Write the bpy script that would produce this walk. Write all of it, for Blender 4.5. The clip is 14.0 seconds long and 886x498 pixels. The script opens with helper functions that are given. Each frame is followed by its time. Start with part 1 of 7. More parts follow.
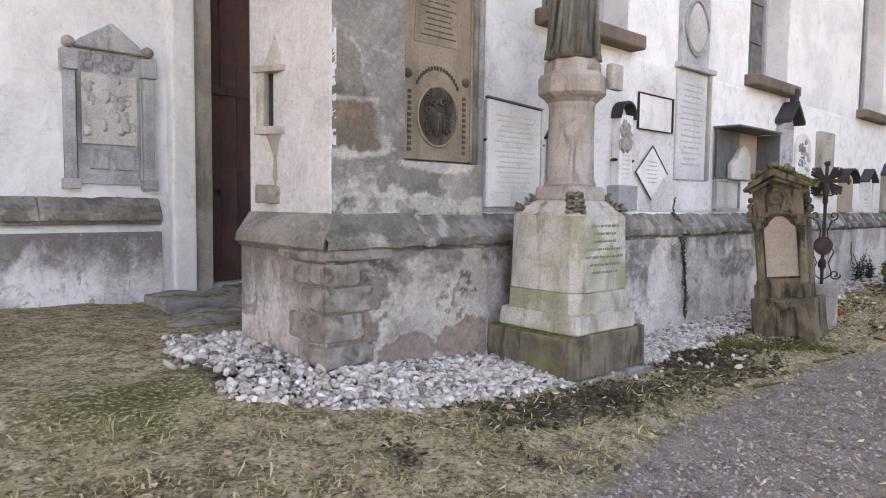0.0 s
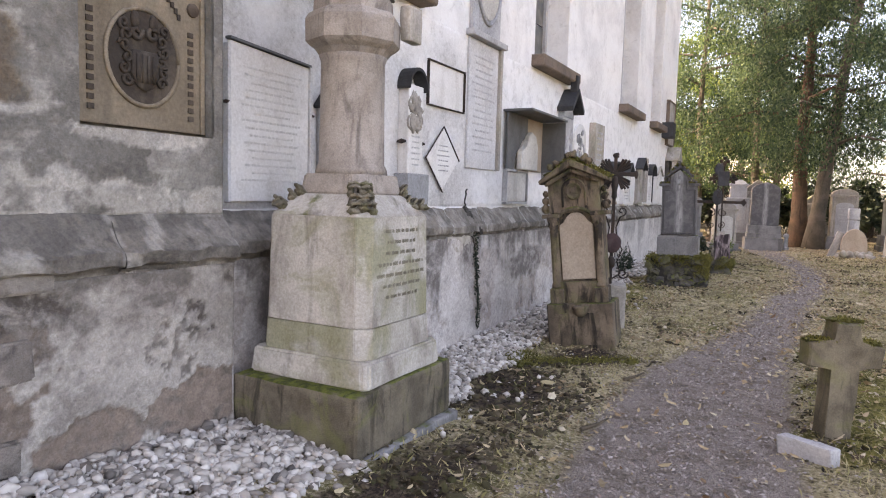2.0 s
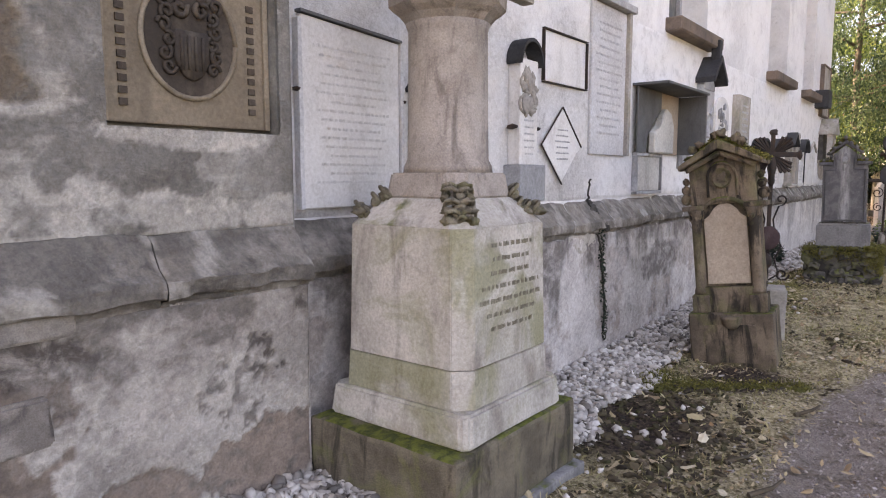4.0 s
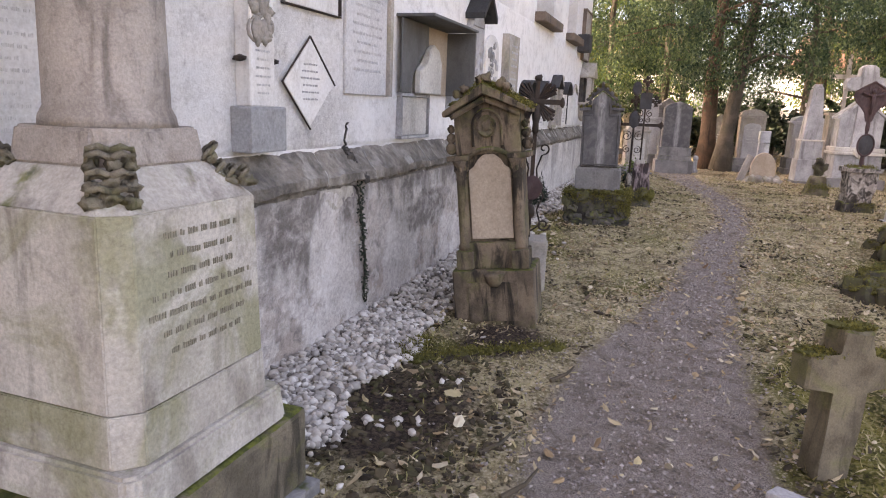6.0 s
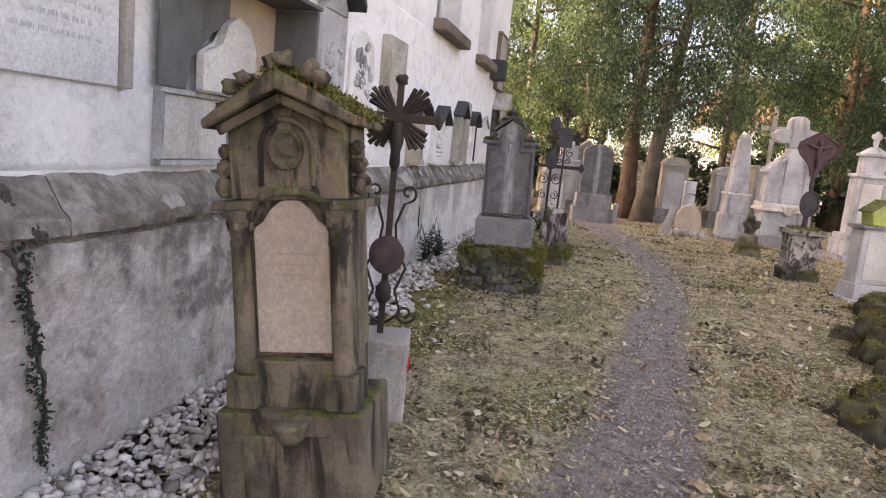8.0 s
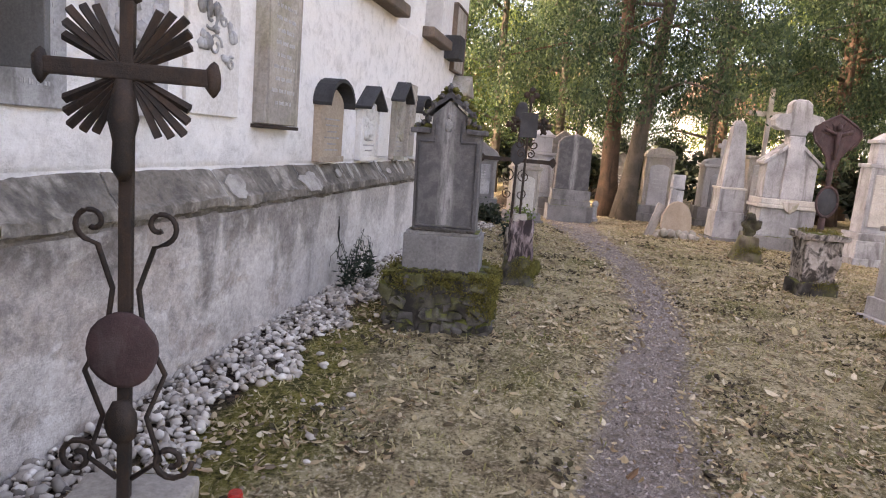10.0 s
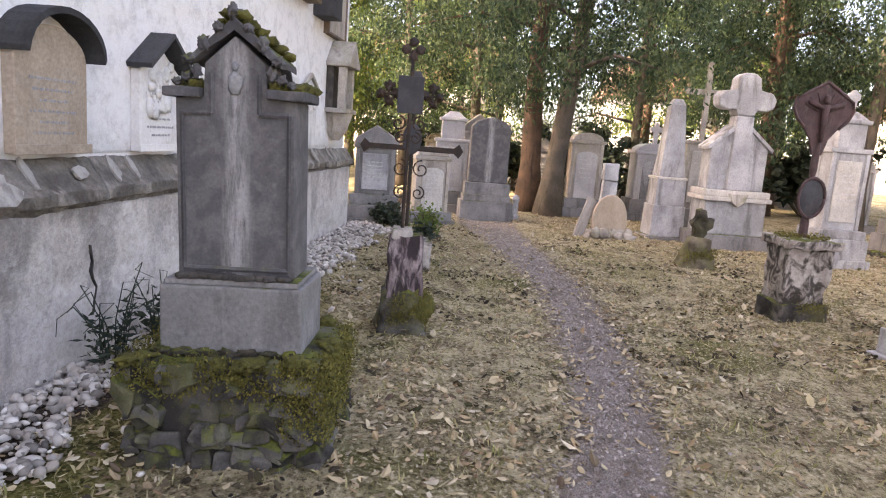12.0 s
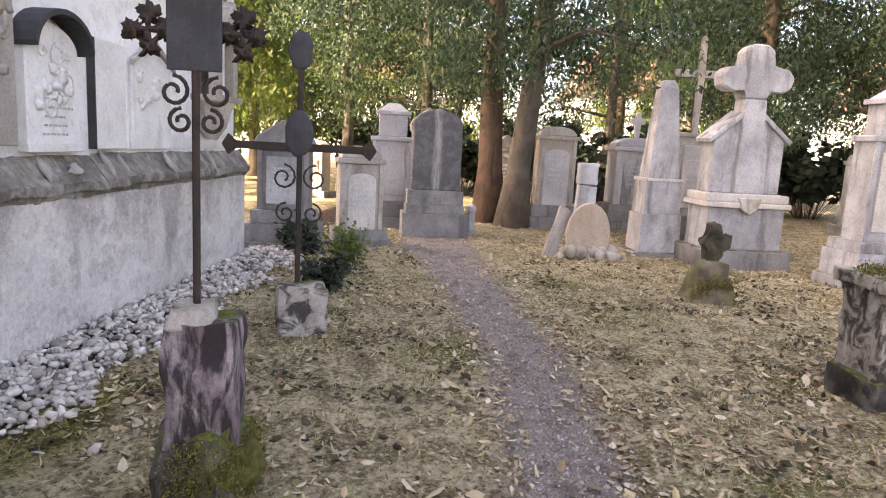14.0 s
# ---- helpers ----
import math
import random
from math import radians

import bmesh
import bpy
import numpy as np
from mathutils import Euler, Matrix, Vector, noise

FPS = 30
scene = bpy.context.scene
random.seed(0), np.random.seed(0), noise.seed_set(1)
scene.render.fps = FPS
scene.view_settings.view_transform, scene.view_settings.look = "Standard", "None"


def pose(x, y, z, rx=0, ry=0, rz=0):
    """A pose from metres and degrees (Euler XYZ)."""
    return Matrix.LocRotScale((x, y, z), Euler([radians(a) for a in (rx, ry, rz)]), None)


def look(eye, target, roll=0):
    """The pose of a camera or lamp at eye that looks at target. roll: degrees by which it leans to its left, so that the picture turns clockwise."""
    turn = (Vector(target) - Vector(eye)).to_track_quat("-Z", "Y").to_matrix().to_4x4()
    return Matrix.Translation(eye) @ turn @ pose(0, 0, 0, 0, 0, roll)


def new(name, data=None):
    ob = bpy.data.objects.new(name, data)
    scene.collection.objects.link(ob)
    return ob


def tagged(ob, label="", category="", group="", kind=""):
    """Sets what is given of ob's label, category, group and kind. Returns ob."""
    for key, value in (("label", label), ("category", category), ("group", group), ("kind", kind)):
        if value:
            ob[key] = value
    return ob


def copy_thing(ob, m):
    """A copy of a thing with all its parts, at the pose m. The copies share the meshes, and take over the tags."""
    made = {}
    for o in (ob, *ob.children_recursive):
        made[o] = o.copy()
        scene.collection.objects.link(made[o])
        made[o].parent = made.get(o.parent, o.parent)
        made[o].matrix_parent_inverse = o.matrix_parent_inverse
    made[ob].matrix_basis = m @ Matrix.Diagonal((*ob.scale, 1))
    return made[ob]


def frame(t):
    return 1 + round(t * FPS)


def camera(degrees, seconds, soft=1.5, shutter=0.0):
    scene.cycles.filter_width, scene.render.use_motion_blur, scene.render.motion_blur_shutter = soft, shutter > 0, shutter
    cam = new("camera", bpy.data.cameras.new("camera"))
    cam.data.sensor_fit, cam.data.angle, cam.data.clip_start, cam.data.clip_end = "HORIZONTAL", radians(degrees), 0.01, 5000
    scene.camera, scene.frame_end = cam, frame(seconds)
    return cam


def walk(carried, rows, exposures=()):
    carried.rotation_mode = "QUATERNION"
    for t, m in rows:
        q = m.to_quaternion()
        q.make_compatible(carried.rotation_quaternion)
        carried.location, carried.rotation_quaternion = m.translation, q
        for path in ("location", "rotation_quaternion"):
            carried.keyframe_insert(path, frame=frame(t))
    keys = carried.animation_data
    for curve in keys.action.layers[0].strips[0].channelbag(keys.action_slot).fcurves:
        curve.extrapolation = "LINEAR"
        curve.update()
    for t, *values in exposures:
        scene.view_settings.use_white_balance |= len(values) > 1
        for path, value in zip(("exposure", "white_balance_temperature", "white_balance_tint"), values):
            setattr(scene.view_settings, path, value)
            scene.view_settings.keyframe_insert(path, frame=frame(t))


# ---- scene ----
cam = camera(67.5, 14.0, 1.1)
PATH = [
    (0, (0.249, -0.159, 1.514), (1.583, 1.324, 1.378), 0.7),
    (0.5, (0.482, 0.15, 1.52), (1.992, 1.451, 1.352), -0.4),
    (1, (0.741, 0.396, 1.581), (2.28, 1.653, 1.354), -0.0),
    (1.5, (1.039, 0.631, 1.564), (2.719, 1.694, 1.348), 0.5),
    (2, (1.439, 0.881, 1.569), (3.204, 1.809, 1.402), 1.6),
    (2.5, (1.801, 1.08, 1.6), (3.491, 2.131, 1.4), 0.1),
    (3, (2.021, 1.266, 1.596), (3.708, 2.327, 1.422), -1.4),
    (3.2, (2.06, 1.29, 1.595), (3.656, 2.488, 1.459), -1.3),
    (5.3, (2.342, 1.202, 1.759), (3.953, 2.33, 1.392), 3.4),
    (5.5, (2.472, 1.248, 1.752), (4.164, 2.241, 1.362), 3.5),
    (6, (2.873, 1.383, 1.762), (4.718, 2.03, 1.341), 2.3),
    (6.5, (3.409, 1.463, 1.736), (5.308, 1.991, 1.401), 4.1),
    (7, (3.989, 1.511, 1.681), (5.928, 1.896, 1.379), 3.6),
    (7.5, (4.612, 1.523, 1.682), (6.544, 1.922, 1.352), 3.2),
    (8, (5.235, 1.535, 1.704), (7.165, 1.961, 1.399), 5.7),
    (8.2, (5.483, 1.565, 1.679), (7.419, 1.958, 1.362), 5.6),
    (10.3, (7.437, 1.419, 1.724), (9.376, 1.787, 1.405), 4.6),
    (10.5, (7.656, 1.411, 1.706), (9.601, 1.716, 1.356), 3.5),
    (11, (8.298, 1.404, 1.663), (10.262, 1.63, 1.36), 4.0),
    (11.5, (8.889, 1.334, 1.676), (10.869, 1.527, 1.468), 3.8),
    (12, (9.549, 1.337, 1.69), (11.516, 1.492, 1.36), 4.3),
    (12.5, (10.169, 1.277, 1.666), (12.127, 1.471, 1.306), 2.5),
    (13, (10.751, 1.234, 1.646), (12.722, 1.206, 1.31), 2.2),
    (13.5, (11.365, 1.155, 1.65), (13.334, 1.286, 1.322), 3.6),
    (14, (12.001, 1.055, 1.647), (13.974, 1.128, 1.329), 3.1),
]
walk(cam, [(t, look(eye, target, roll)) for t, eye, target, roll in PATH], [(0.0, 3.22, 9000, 20), (3.2, 3.03, 9200, 23), (6.0, 3.08, 9300, 25), (7.5, 3.12, 9400, 25), (10.5, 3.17, 9200, 24), (12.0, 3.34, 8900, 23), (14.0, 3.4, 8800, 23)])

# ---- light ----
SUN_AZ, SUN_EL = 116.0, 33.0  # degrees from +x towards +y; height
world = bpy.data.worlds.new("sky")
scene.world = world
world.use_nodes = True
sky = world.node_tree.nodes.new("ShaderNodeTexSky")
sky.sky_type, sky.sun_disc = "NISHITA", False
sky.sun_elevation, sky.sun_rotation = radians(SUN_EL), radians(90 - SUN_AZ)
sky.dust_density, sky.air_density, sky.ozone_density = 3.0, 0.65, 0.6
world.node_tree.links.new(sky.outputs[0], world.node_tree.nodes["Background"].inputs[0])
world.node_tree.nodes["Background"].inputs[1].default_value = 0.15
sun = new("sun", bpy.data.lights.new("sun", "SUN"))
sun.data.energy, sun.data.angle, sun.data.color = 3.0, radians(0.6), (1.0, 0.93, 0.82)
sdir = Vector((math.cos(radians(SUN_EL)) * math.cos(radians(SUN_AZ)), math.cos(radians(SUN_EL)) * math.sin(radians(SUN_AZ)), math.sin(radians(SUN_EL))))
sun.matrix_world = look(sdir * 60, (0, 0, 0))


# ---- materials ----
class Tree:
    """A node tree with short calls."""

    def __init__(self, name):
        self.mat = bpy.data.materials.new(name)
        self.mat.use_nodes = True
        self.t = self.mat.node_tree
        self.bsdf = self.t.nodes["Principled BSDF"]

    def put(self, socket, value):
        if isinstance(value, bpy.types.NodeSocket):
            self.t.links.new(value, socket)
        elif isinstance(value, tuple) and len(value) == 3 and socket.type == "RGBA":
            socket.default_value = (*value, 1)
        else:
            socket.default_value = value

    def n(self, kind, out=0, **given):
        node = self.t.nodes.new("ShaderNode" + kind)
        for key, value in given.items():
            self.put(node.inputs[int(key[1:])] if key[0] == "i" and key[1:].isdigit() else node.inputs[key.replace("_", " ")], value)
        return node.outputs[out]

    def math(self, op, a, b=0.0):
        node = self.t.nodes.new("ShaderNodeMath")
        node.operation = op
        self.put(node.inputs[0], a)
        self.put(node.inputs[1], b)
        return node.outputs[0]

    def ramp(self, x, lo, hi):
        node = self.t.nodes.new("ShaderNodeMapRange")
        node.interpolation_type = "SMOOTHSTEP"
        self.put(node.inputs[0], x)
        node.inputs[1].default_value, node.inputs[2].default_value = lo, hi
        return node.outputs[0]

    def mix(self, f, a, b, blend="MIX"):
        node = self.t.nodes.new("ShaderNodeMix")
        node.data_type, node.blend_type = "RGBA", blend
        self.put(node.inputs[0], f)
        self.put(node.inputs[6], a)
        self.put(node.inputs[7], b)
        return node.outputs[2]

    def place(self, stretch=(1, 1, 1)):
        """Object coordinates, shifted per object, stretched."""
        co = self.t.nodes.new("ShaderNodeTexCoord").outputs["Object"]
        rnd = self.t.nodes.new("ShaderNodeObjectInfo").outputs["Random"]
        shift = self.t.nodes.new("ShaderNodeVectorMath")
        shift.operation = "MULTIPLY_ADD"
        self.t.links.new(rnd, shift.inputs[0])
        shift.inputs[1].default_value = (17, 23, 31)
        self.t.links.new(co, shift.inputs[2])
        m = self.t.nodes.new("ShaderNodeMapping")
        m.inputs["Scale"].default_value = stretch
        self.t.links.new(shift.outputs[0], m.inputs[0])
        return m.outputs[0]

    def noise(self, vec, scale, detail=5.0, rough=0.55, distort=0.0):
        node = self.t.nodes.new("ShaderNodeTexNoise")
        self.t.links.new(vec, node.inputs["Vector"])
        for key, value in (("Scale", scale), ("Detail", detail), ("Roughness", rough), ("Distortion", distort)):
            node.inputs[key].default_value = value
        return node.outputs[0]

    def end(self, colour, rough=0.85, bump=None, strength=0.4, dist=0.01, metal=0.0, spec=0.3):
        self.put(self.bsdf.inputs["Base Color"], colour)
        self.put(self.bsdf.inputs["Roughness"], rough)
        self.bsdf.inputs["Metallic"].default_value = metal
        self.bsdf.inputs["Specular IOR Level"].default_value = spec
        if bump is not None:
            b = self.n("Bump", Height=bump, Strength=strength, Distance=dist)
            self.t.links.new(b, self.bsdf.inputs["Normal"])
        return self.mat


MOSS, MOSS_DARK = (0.13, 0.14, 0.025), (0.045, 0.055, 0.014)


def stone(name, c1, c2, stain=(0.06, 0.055, 0.05), stained=0.6, moss=0.0, size=1.0, bump=0.5, lo=0.5, hi=0.68, green=0.0, metal=0.0, rough=0.88, run=0.7):
    """Weathered stone: two tones, grain, running dark stains, and moss or lichen where it grows."""
    t = Tree(name)
    v, runs = t.place(), t.place((3.2, 3.2, run) if run < 1 else (1.3, 1.3, 1.3))
    big, fine, mid = t.noise(v, 2.2 * size, 6), t.noise(v, 55 * size, 4, 0.7), t.noise(v, 11 * size, 5, 0.6, 0.4)
    col = t.mix(t.ramp(big, 0.35, 0.65), c1, c2)
    col = t.mix(t.math("MULTIPLY", t.ramp(mid, 0.5, 0.75), 0.35), col, stain)
    streak = t.ramp(t.noise(runs, 1.5 * size, 7, 0.62, 0.6), lo, hi)
    col = t.mix(t.math("MULTIPLY", streak, stained), col, stain)
    if green:
        col = t.mix(t.math("MULTIPLY", t.ramp(t.noise(v, 1.7 * size, 5, 0.6, 0.8), 0.48, 0.64), green), col, (0.17, 0.17, 0.06))
    col = t.mix(0.55, col, t.n("ValToRGB", Fac=fine), "OVERLAY")
    if moss:
        up = t.n("SeparateXYZ", 2, Vector=t.n("NewGeometry", 1))
        grow = t.math("MULTIPLY", t.ramp(up, 0.25, 0.8), t.ramp(t.noise(v, 4.5, 5, 0.6), 0.62 - 0.3 * moss, 0.75 - 0.3 * moss))
        col = t.mix(grow, col, t.mix(t.ramp(mid, 0.35, 0.65), MOSS_DARK, MOSS))
    relief = t.mix(0.45, mid, fine)
    return t.end(col, rough, relief, bump, 0.012, metal)


def plaster(name, base, grey, dirt, damp=None):
    """Old lime plaster with patched tones, rain marks and fine pits. damp: (colour below the ledge, colour near the ground)."""
    t = Tree(name)
    v = t.n("NewGeometry", 0)
    wide = t.t.nodes.new("ShaderNodeMapping")
    wide.inputs["Scale"].default_value = (1.0, 1.0, 0.55)
    t.t.links.new(v, wide.inputs[0])
    run = wide.outputs[0]
    big, mid, fine, pits = t.noise(v, 0.9, 7, 0.62, 0.6), t.noise(v, 7, 7, 0.68, 0.7), t.noise(v, 75, 4, 0.7), t.noise(v, 22, 5, 0.7, 0.3)
    col = t.mix(t.ramp(big, 0.4, 0.66), base, grey)
    col = t.mix(t.math("MULTIPLY", t.ramp(t.noise(run, 2.3, 8, 0.66, 0.7), 0.5, 0.68), 0.55), col, grey)
    col = t.mix(t.math("MULTIPLY", t.ramp(mid, 0.55, 0.72), 0.4), col, dirt)
    if damp:
        z = t.n("SeparateXYZ", 2, Vector=v)
        wave = t.math("SUBTRACT", t.math("MULTIPLY", t.noise(run, 1.6, 8, 0.68, 1.1), 1.5), 0.75)
        high = t.ramp(t.math("ADD", z, t.math("MULTIPLY", wave, 0.85)), 0.62, 1.05)
        col = t.mix(t.math("MULTIPLY", high, 0.88), col, damp[0])
        low = t.ramp(t.math("SUBTRACT", z, wave), 0.62, 0.28)
        col = t.mix(t.math("MULTIPLY", low, 0.6), col, damp[1])
        scar = t.ramp(t.noise(v, 1.9, 8, 0.72, 1.6), 0.54, 0.62)
        col = t.mix(t.math("MULTIPLY", scar, 0.75), col, t.mix(t.ramp(pits, 0.4, 0.6), damp[1], dirt))
        flake = t.ramp(t.noise(v, 5.5, 8, 0.72, 1.2), 0.60, 0.66)
        col = t.mix(t.math("MULTIPLY", flake, 0.55), col, base)
    col = t.mix(0.7 if damp else 0.5, col, t.n("ValToRGB", Fac=pits), "OVERLAY")
    col = t.mix(0.3, col, t.n("ValToRGB", Fac=fine), "OVERLAY")
    return t.end(col, 0.92, t.mix(0.4, t.mix(0.5, mid, pits), fine), 1.0, 0.035 if damp else 0.02, 0.0, 0.2)


M_WALL = plaster("white_plaster", (0.83, 0.815, 0.80), (0.66, 0.645, 0.635), (0.38, 0.35, 0.33))
M_TOWER = plaster("grey_plaster", (0.32, 0.31, 0.28), (0.14, 0.131, 0.114), (0.08, 0.07, 0.06))
M_PLINTH = plaster("plinth_plaster", (0.80, 0.765, 0.75), (0.56, 0.52, 0.505), (0.17, 0.148, 0.135), ((0.15, 0.13, 0.12), (0.28, 0.235, 0.21)))
M_PIERP = plaster("pier_plinth_plaster", (0.64, 0.59, 0.545), (0.40, 0.355, 0.32), (0.12, 0.10, 0.088), ((0.15, 0.13, 0.115), (0.30, 0.23, 0.195)))
M_QUOIN = stone("quoin_stone", (0.33, 0.29, 0.255), (0.20, 0.172, 0.152), (0.075, 0.062, 0.055), 0.8, 0, 3.5, 1.0, run=2)
M_LICHEN = stone("lichen_green_stone", (0.36, 0.40, 0.12), (0.27, 0.31, 0.09), (0.15, 0.16, 0.06), 0.4, 0, 2)
M_LIME = stone("lime_edge", (0.40, 0.375, 0.34), (0.29, 0.27, 0.245), (0.18, 0.16, 0.145), 0.7, 0, 4)
M_CROSS = stone("olive_brown_stone", (0.20, 0.165, 0.115), (0.10, 0.083, 0.058), (0.06, 0.052, 0.04), 0.8, 0.6, 2.0, 0.8, green=0.5)
M_SHAFT = stone("pinkish_column_stone", (0.38, 0.33, 0.29), (0.27, 0.23, 0.20), (0.11, 0.092, 0.082), 0.7, 0.1, 2.0, 0.7)
M_SAND = stone("grey_sandstone", (0.42, 0.38, 0.335), (0.30, 0.27, 0.24), (0.14, 0.12, 0.105), 0.6, 0.1, green=0.25)
M_MONU = stone("pale_monument_stone", (0.49, 0.455, 0.405), (0.38, 0.345, 0.30), (0.16, 0.135, 0.115), 0.6, 0.1, 1.3, green=0.6)
M_BASE = stone("green_base_stone", (0.20, 0.165, 0.12), (0.11, 0.092, 0.066), (0.035, 0.03, 0.022), 0.8, 0.9, 2.4, 1.0, green=0.5)
M_LEAFST = stone("dark_leaf_carving", (0.26, 0.225, 0.17), (0.14, 0.12, 0.085), (0.05, 0.042, 0.032), 0.8, 0.3, 5, 1.0, green=0.4)
M_STATUE = stone("dark_statue_stone", (0.20, 0.18, 0.15), (0.12, 0.11, 0.09), (0.05, 0.045, 0.04), 0.7)
M_BROWN = stone("brown_gravestone", (0.20, 0.15, 0.105), (0.10, 0.076, 0.055), (0.018, 0.015, 0.012), 0.9, 0.5, 1.8, 0.9, 0.46, 0.62, green=0.3)
M_PANEL = stone("buff_panel", (0.42, 0.34, 0.265), (0.36, 0.285, 0.22), (0.28, 0.21, 0.15), 0.35)
M_DARKG = stone("dark_grey_granite", (0.09, 0.086, 0.09), (0.05, 0.048, 0.05), (0.19, 0.185, 0.185), 0.5, 0.5, rough=0.7)
M_GREYP = stone("grey_pedestal", (0.25, 0.24, 0.235), (0.17, 0.165, 0.16), (0.08, 0.075, 0.075), 0.6, 0.5)
M_WHITE = stone("white_limestone", (0.43, 0.43, 0.435), (0.28, 0.28, 0.285), (0.11, 0.105, 0.10), 0.7, 0.12)
M_WHITE2 = stone("cream_slab", (0.55, 0.525, 0.48), (0.42, 0.40, 0.365), (0.28, 0.25, 0.225), 0.45)
M_PAVE = stone("mossy_paving", (0.30, 0.275, 0.25), (0.20, 0.182, 0.165), (0.07, 0.06, 0.05), 0.7, 0.35, 1.8, 1.0, run=2)
M_GREYS = stone("grey_slab", (0.46, 0.45, 0.45), (0.37, 0.36, 0.36), (0.24, 0.23, 0.23), 0.45)
M_RUBBLE = stone("mossy_rubble", (0.13, 0.12, 0.11), (0.035, 0.031, 0.028), (0.012, 0.011, 0.01), 0.85, 0.7, 2.0, 0.9, green=0.4, run=2)
M_PATCHY = stone("patchy_worn_stone", (0.48, 0.44, 0.40), (0.32, 0.28, 0.25), (0.03, 0.025, 0.022), 0.92, 0.6, 3.6, 1.0, 0.45, 0.6, run=2)
M_STUMP = stone("streaked_stump_stone", (0.34, 0.28, 0.28), (0.17, 0.125, 0.13), (0.028, 0.02, 0.022), 0.95, 0.4, 3.0, 1.0, 0.42, 0.58, run=0.8)
M_MOSSY = stone("moss_boulder", (0.07, 0.06, 0.044), (0.028, 0.024, 0.018), (0.022, 0.02, 0.015), 0.8, 0.5, 2.0, 1.0, green=0.2, run=2)
M_EPI = stone("epitaph_stone", (0.27, 0.215, 0.155), (0.19, 0.15, 0.107), (0.11, 0.085, 0.06), 0.5)
M_EPID = stone("epitaph_dark_relief", (0.075, 0.055, 0.042), (0.045, 0.035, 0.028), (0.16, 0.13, 0.10), 0.4)
M_SLATE = stone("slate_hood", (0.055, 0.055, 0.058), (0.035, 0.035, 0.036), (0.02, 0.02, 0.02), 0.6, 0.0)
M_INK = stone("faded_lettering", (0.20, 0.18, 0.135), (0.29, 0.265, 0.20), (0.26, 0.23, 0.19), 0.4)
M_CRACK = stone("crack_dark", (0.05, 0.045, 0.04), (0.09, 0.08, 0.07), (0.02, 0.02, 0.02), 0.8, 0, 4)
M_MOSS = stone("moss_cushion", (0.085, 0.08, 0.02), (0.14, 0.13, 0.03), (0.035, 0.034, 0.012), 0.7, 0, 6, 1.0)
M_DOOR = stone("dark_brown_door_wood", (0.10, 0.055, 0.05), (0.07, 0.04, 0.037), (0.03, 0.018, 0.016), 0.6, 0, 1.0, 0.3, rough=0.6)
M_IRON = stone("rusty_wrought_iron", (0.028, 0.024, 0.022), (0.05, 0.035, 0.028), (0.09, 0.05, 0.03), 0.4, 0, 4, 0.4, metal=0.3, rough=0.65)
M_IRONR = stone("red_brown_iron", (0.075, 0.042, 0.042), (0.05, 0.03, 0.03), (0.1, 0.08, 0.08), 0.4, 0, 4, 0.4, rough=0.7)
M_PLATE = stone("dark_name_plate", (0.045, 0.045, 0.05), (0.03, 0.03, 0.032), (0.07, 0.06, 0.055), 0.4, 0, 3, 0.3, rough=0.6)
M_SHEET = stone("grey_sheet_metal", (0.12, 0.12, 0.12), (0.09, 0.09, 0.09), (0.06, 0.055, 0.05), 0.5, 0, 2, 0.2, rough=0.6)
M_SILL = stone("brown_sill", (0.19, 0.14, 0.11), (0.13, 0.10, 0.08), (0.07, 0.06, 0.05), 0.6)
M_ROOF = stone("roof_tiles", (0.20, 0.115, 0.09), (0.15, 0.09, 0.07), (0.1, 0.06, 0.05), 0.5, 0, 2)
M_BARK = stone("reddish_bark", (0.13, 0.082, 0.056), (0.075, 0.05, 0.036), (0.04, 0.03, 0.022), 0.8, 0, 1.6, 1.0)
M_BARKG = stone("grey_bark", (0.12, 0.10, 0.08), (0.08, 0.068, 0.055), (0.04, 0.035, 0.03), 0.8, 0, 1.6, 1.0)
M_TWIG = stone("dry_stem", (0.10, 0.075, 0.05), (0.06, 0.05, 0.035), (0.03, 0.03, 0.02), 0.5, 0, 4)
M_REDL = stone("red_candle_glass", (0.45, 0.03, 0.02), (0.35, 0.02, 0.02), (0.2, 0.01, 0.01), 0.3, rough=0.3)
M_HOUSE = plaster("pale_house_plaster", (0.56, 0.55, 0.53), (0.5, 0.49, 0.47), (0.4, 0.38, 0.36))


def pieces(name, tones, rough=0.85, through_light=0.0):
    """Loose pieces, each in one of several tones."""
    t = Tree(name)
    rnd = t.n("NewGeometry", 8)
    node = t.t.nodes.new("ShaderNodeValToRGB")
    t.t.links.new(rnd, node.inputs[0])
    ramp = node.color_ramp
    for k, c in enumerate(tones):
        e = ramp.elements[k] if k < 2 else ramp.elements.new(k / (len(tones) - 1))
        e.position, e.color = k / (len(tones) - 1), (*c, 1)
    v = t.place()
    col = t.mix(0.35, node.outputs[0], t.n("ValToRGB", Fac=t.noise(v, 30, 4)), "OVERLAY")
    m = t.end(col, rough, t.noise(v, 60, 3), 0.3, 0.004)
    if through_light:
        tr = t.n("BsdfTranslucent", Color=col)
        mixer = t.n("MixShader", Fac=through_light)
        node = mixer.node
        t.t.links.new(t.bsdf.outputs[0], node.inputs[1])
        t.t.links.new(tr, node.inputs[2])
        t.t.links.new(mixer, t.t.nodes["Material Output"].inputs[0])
    return m


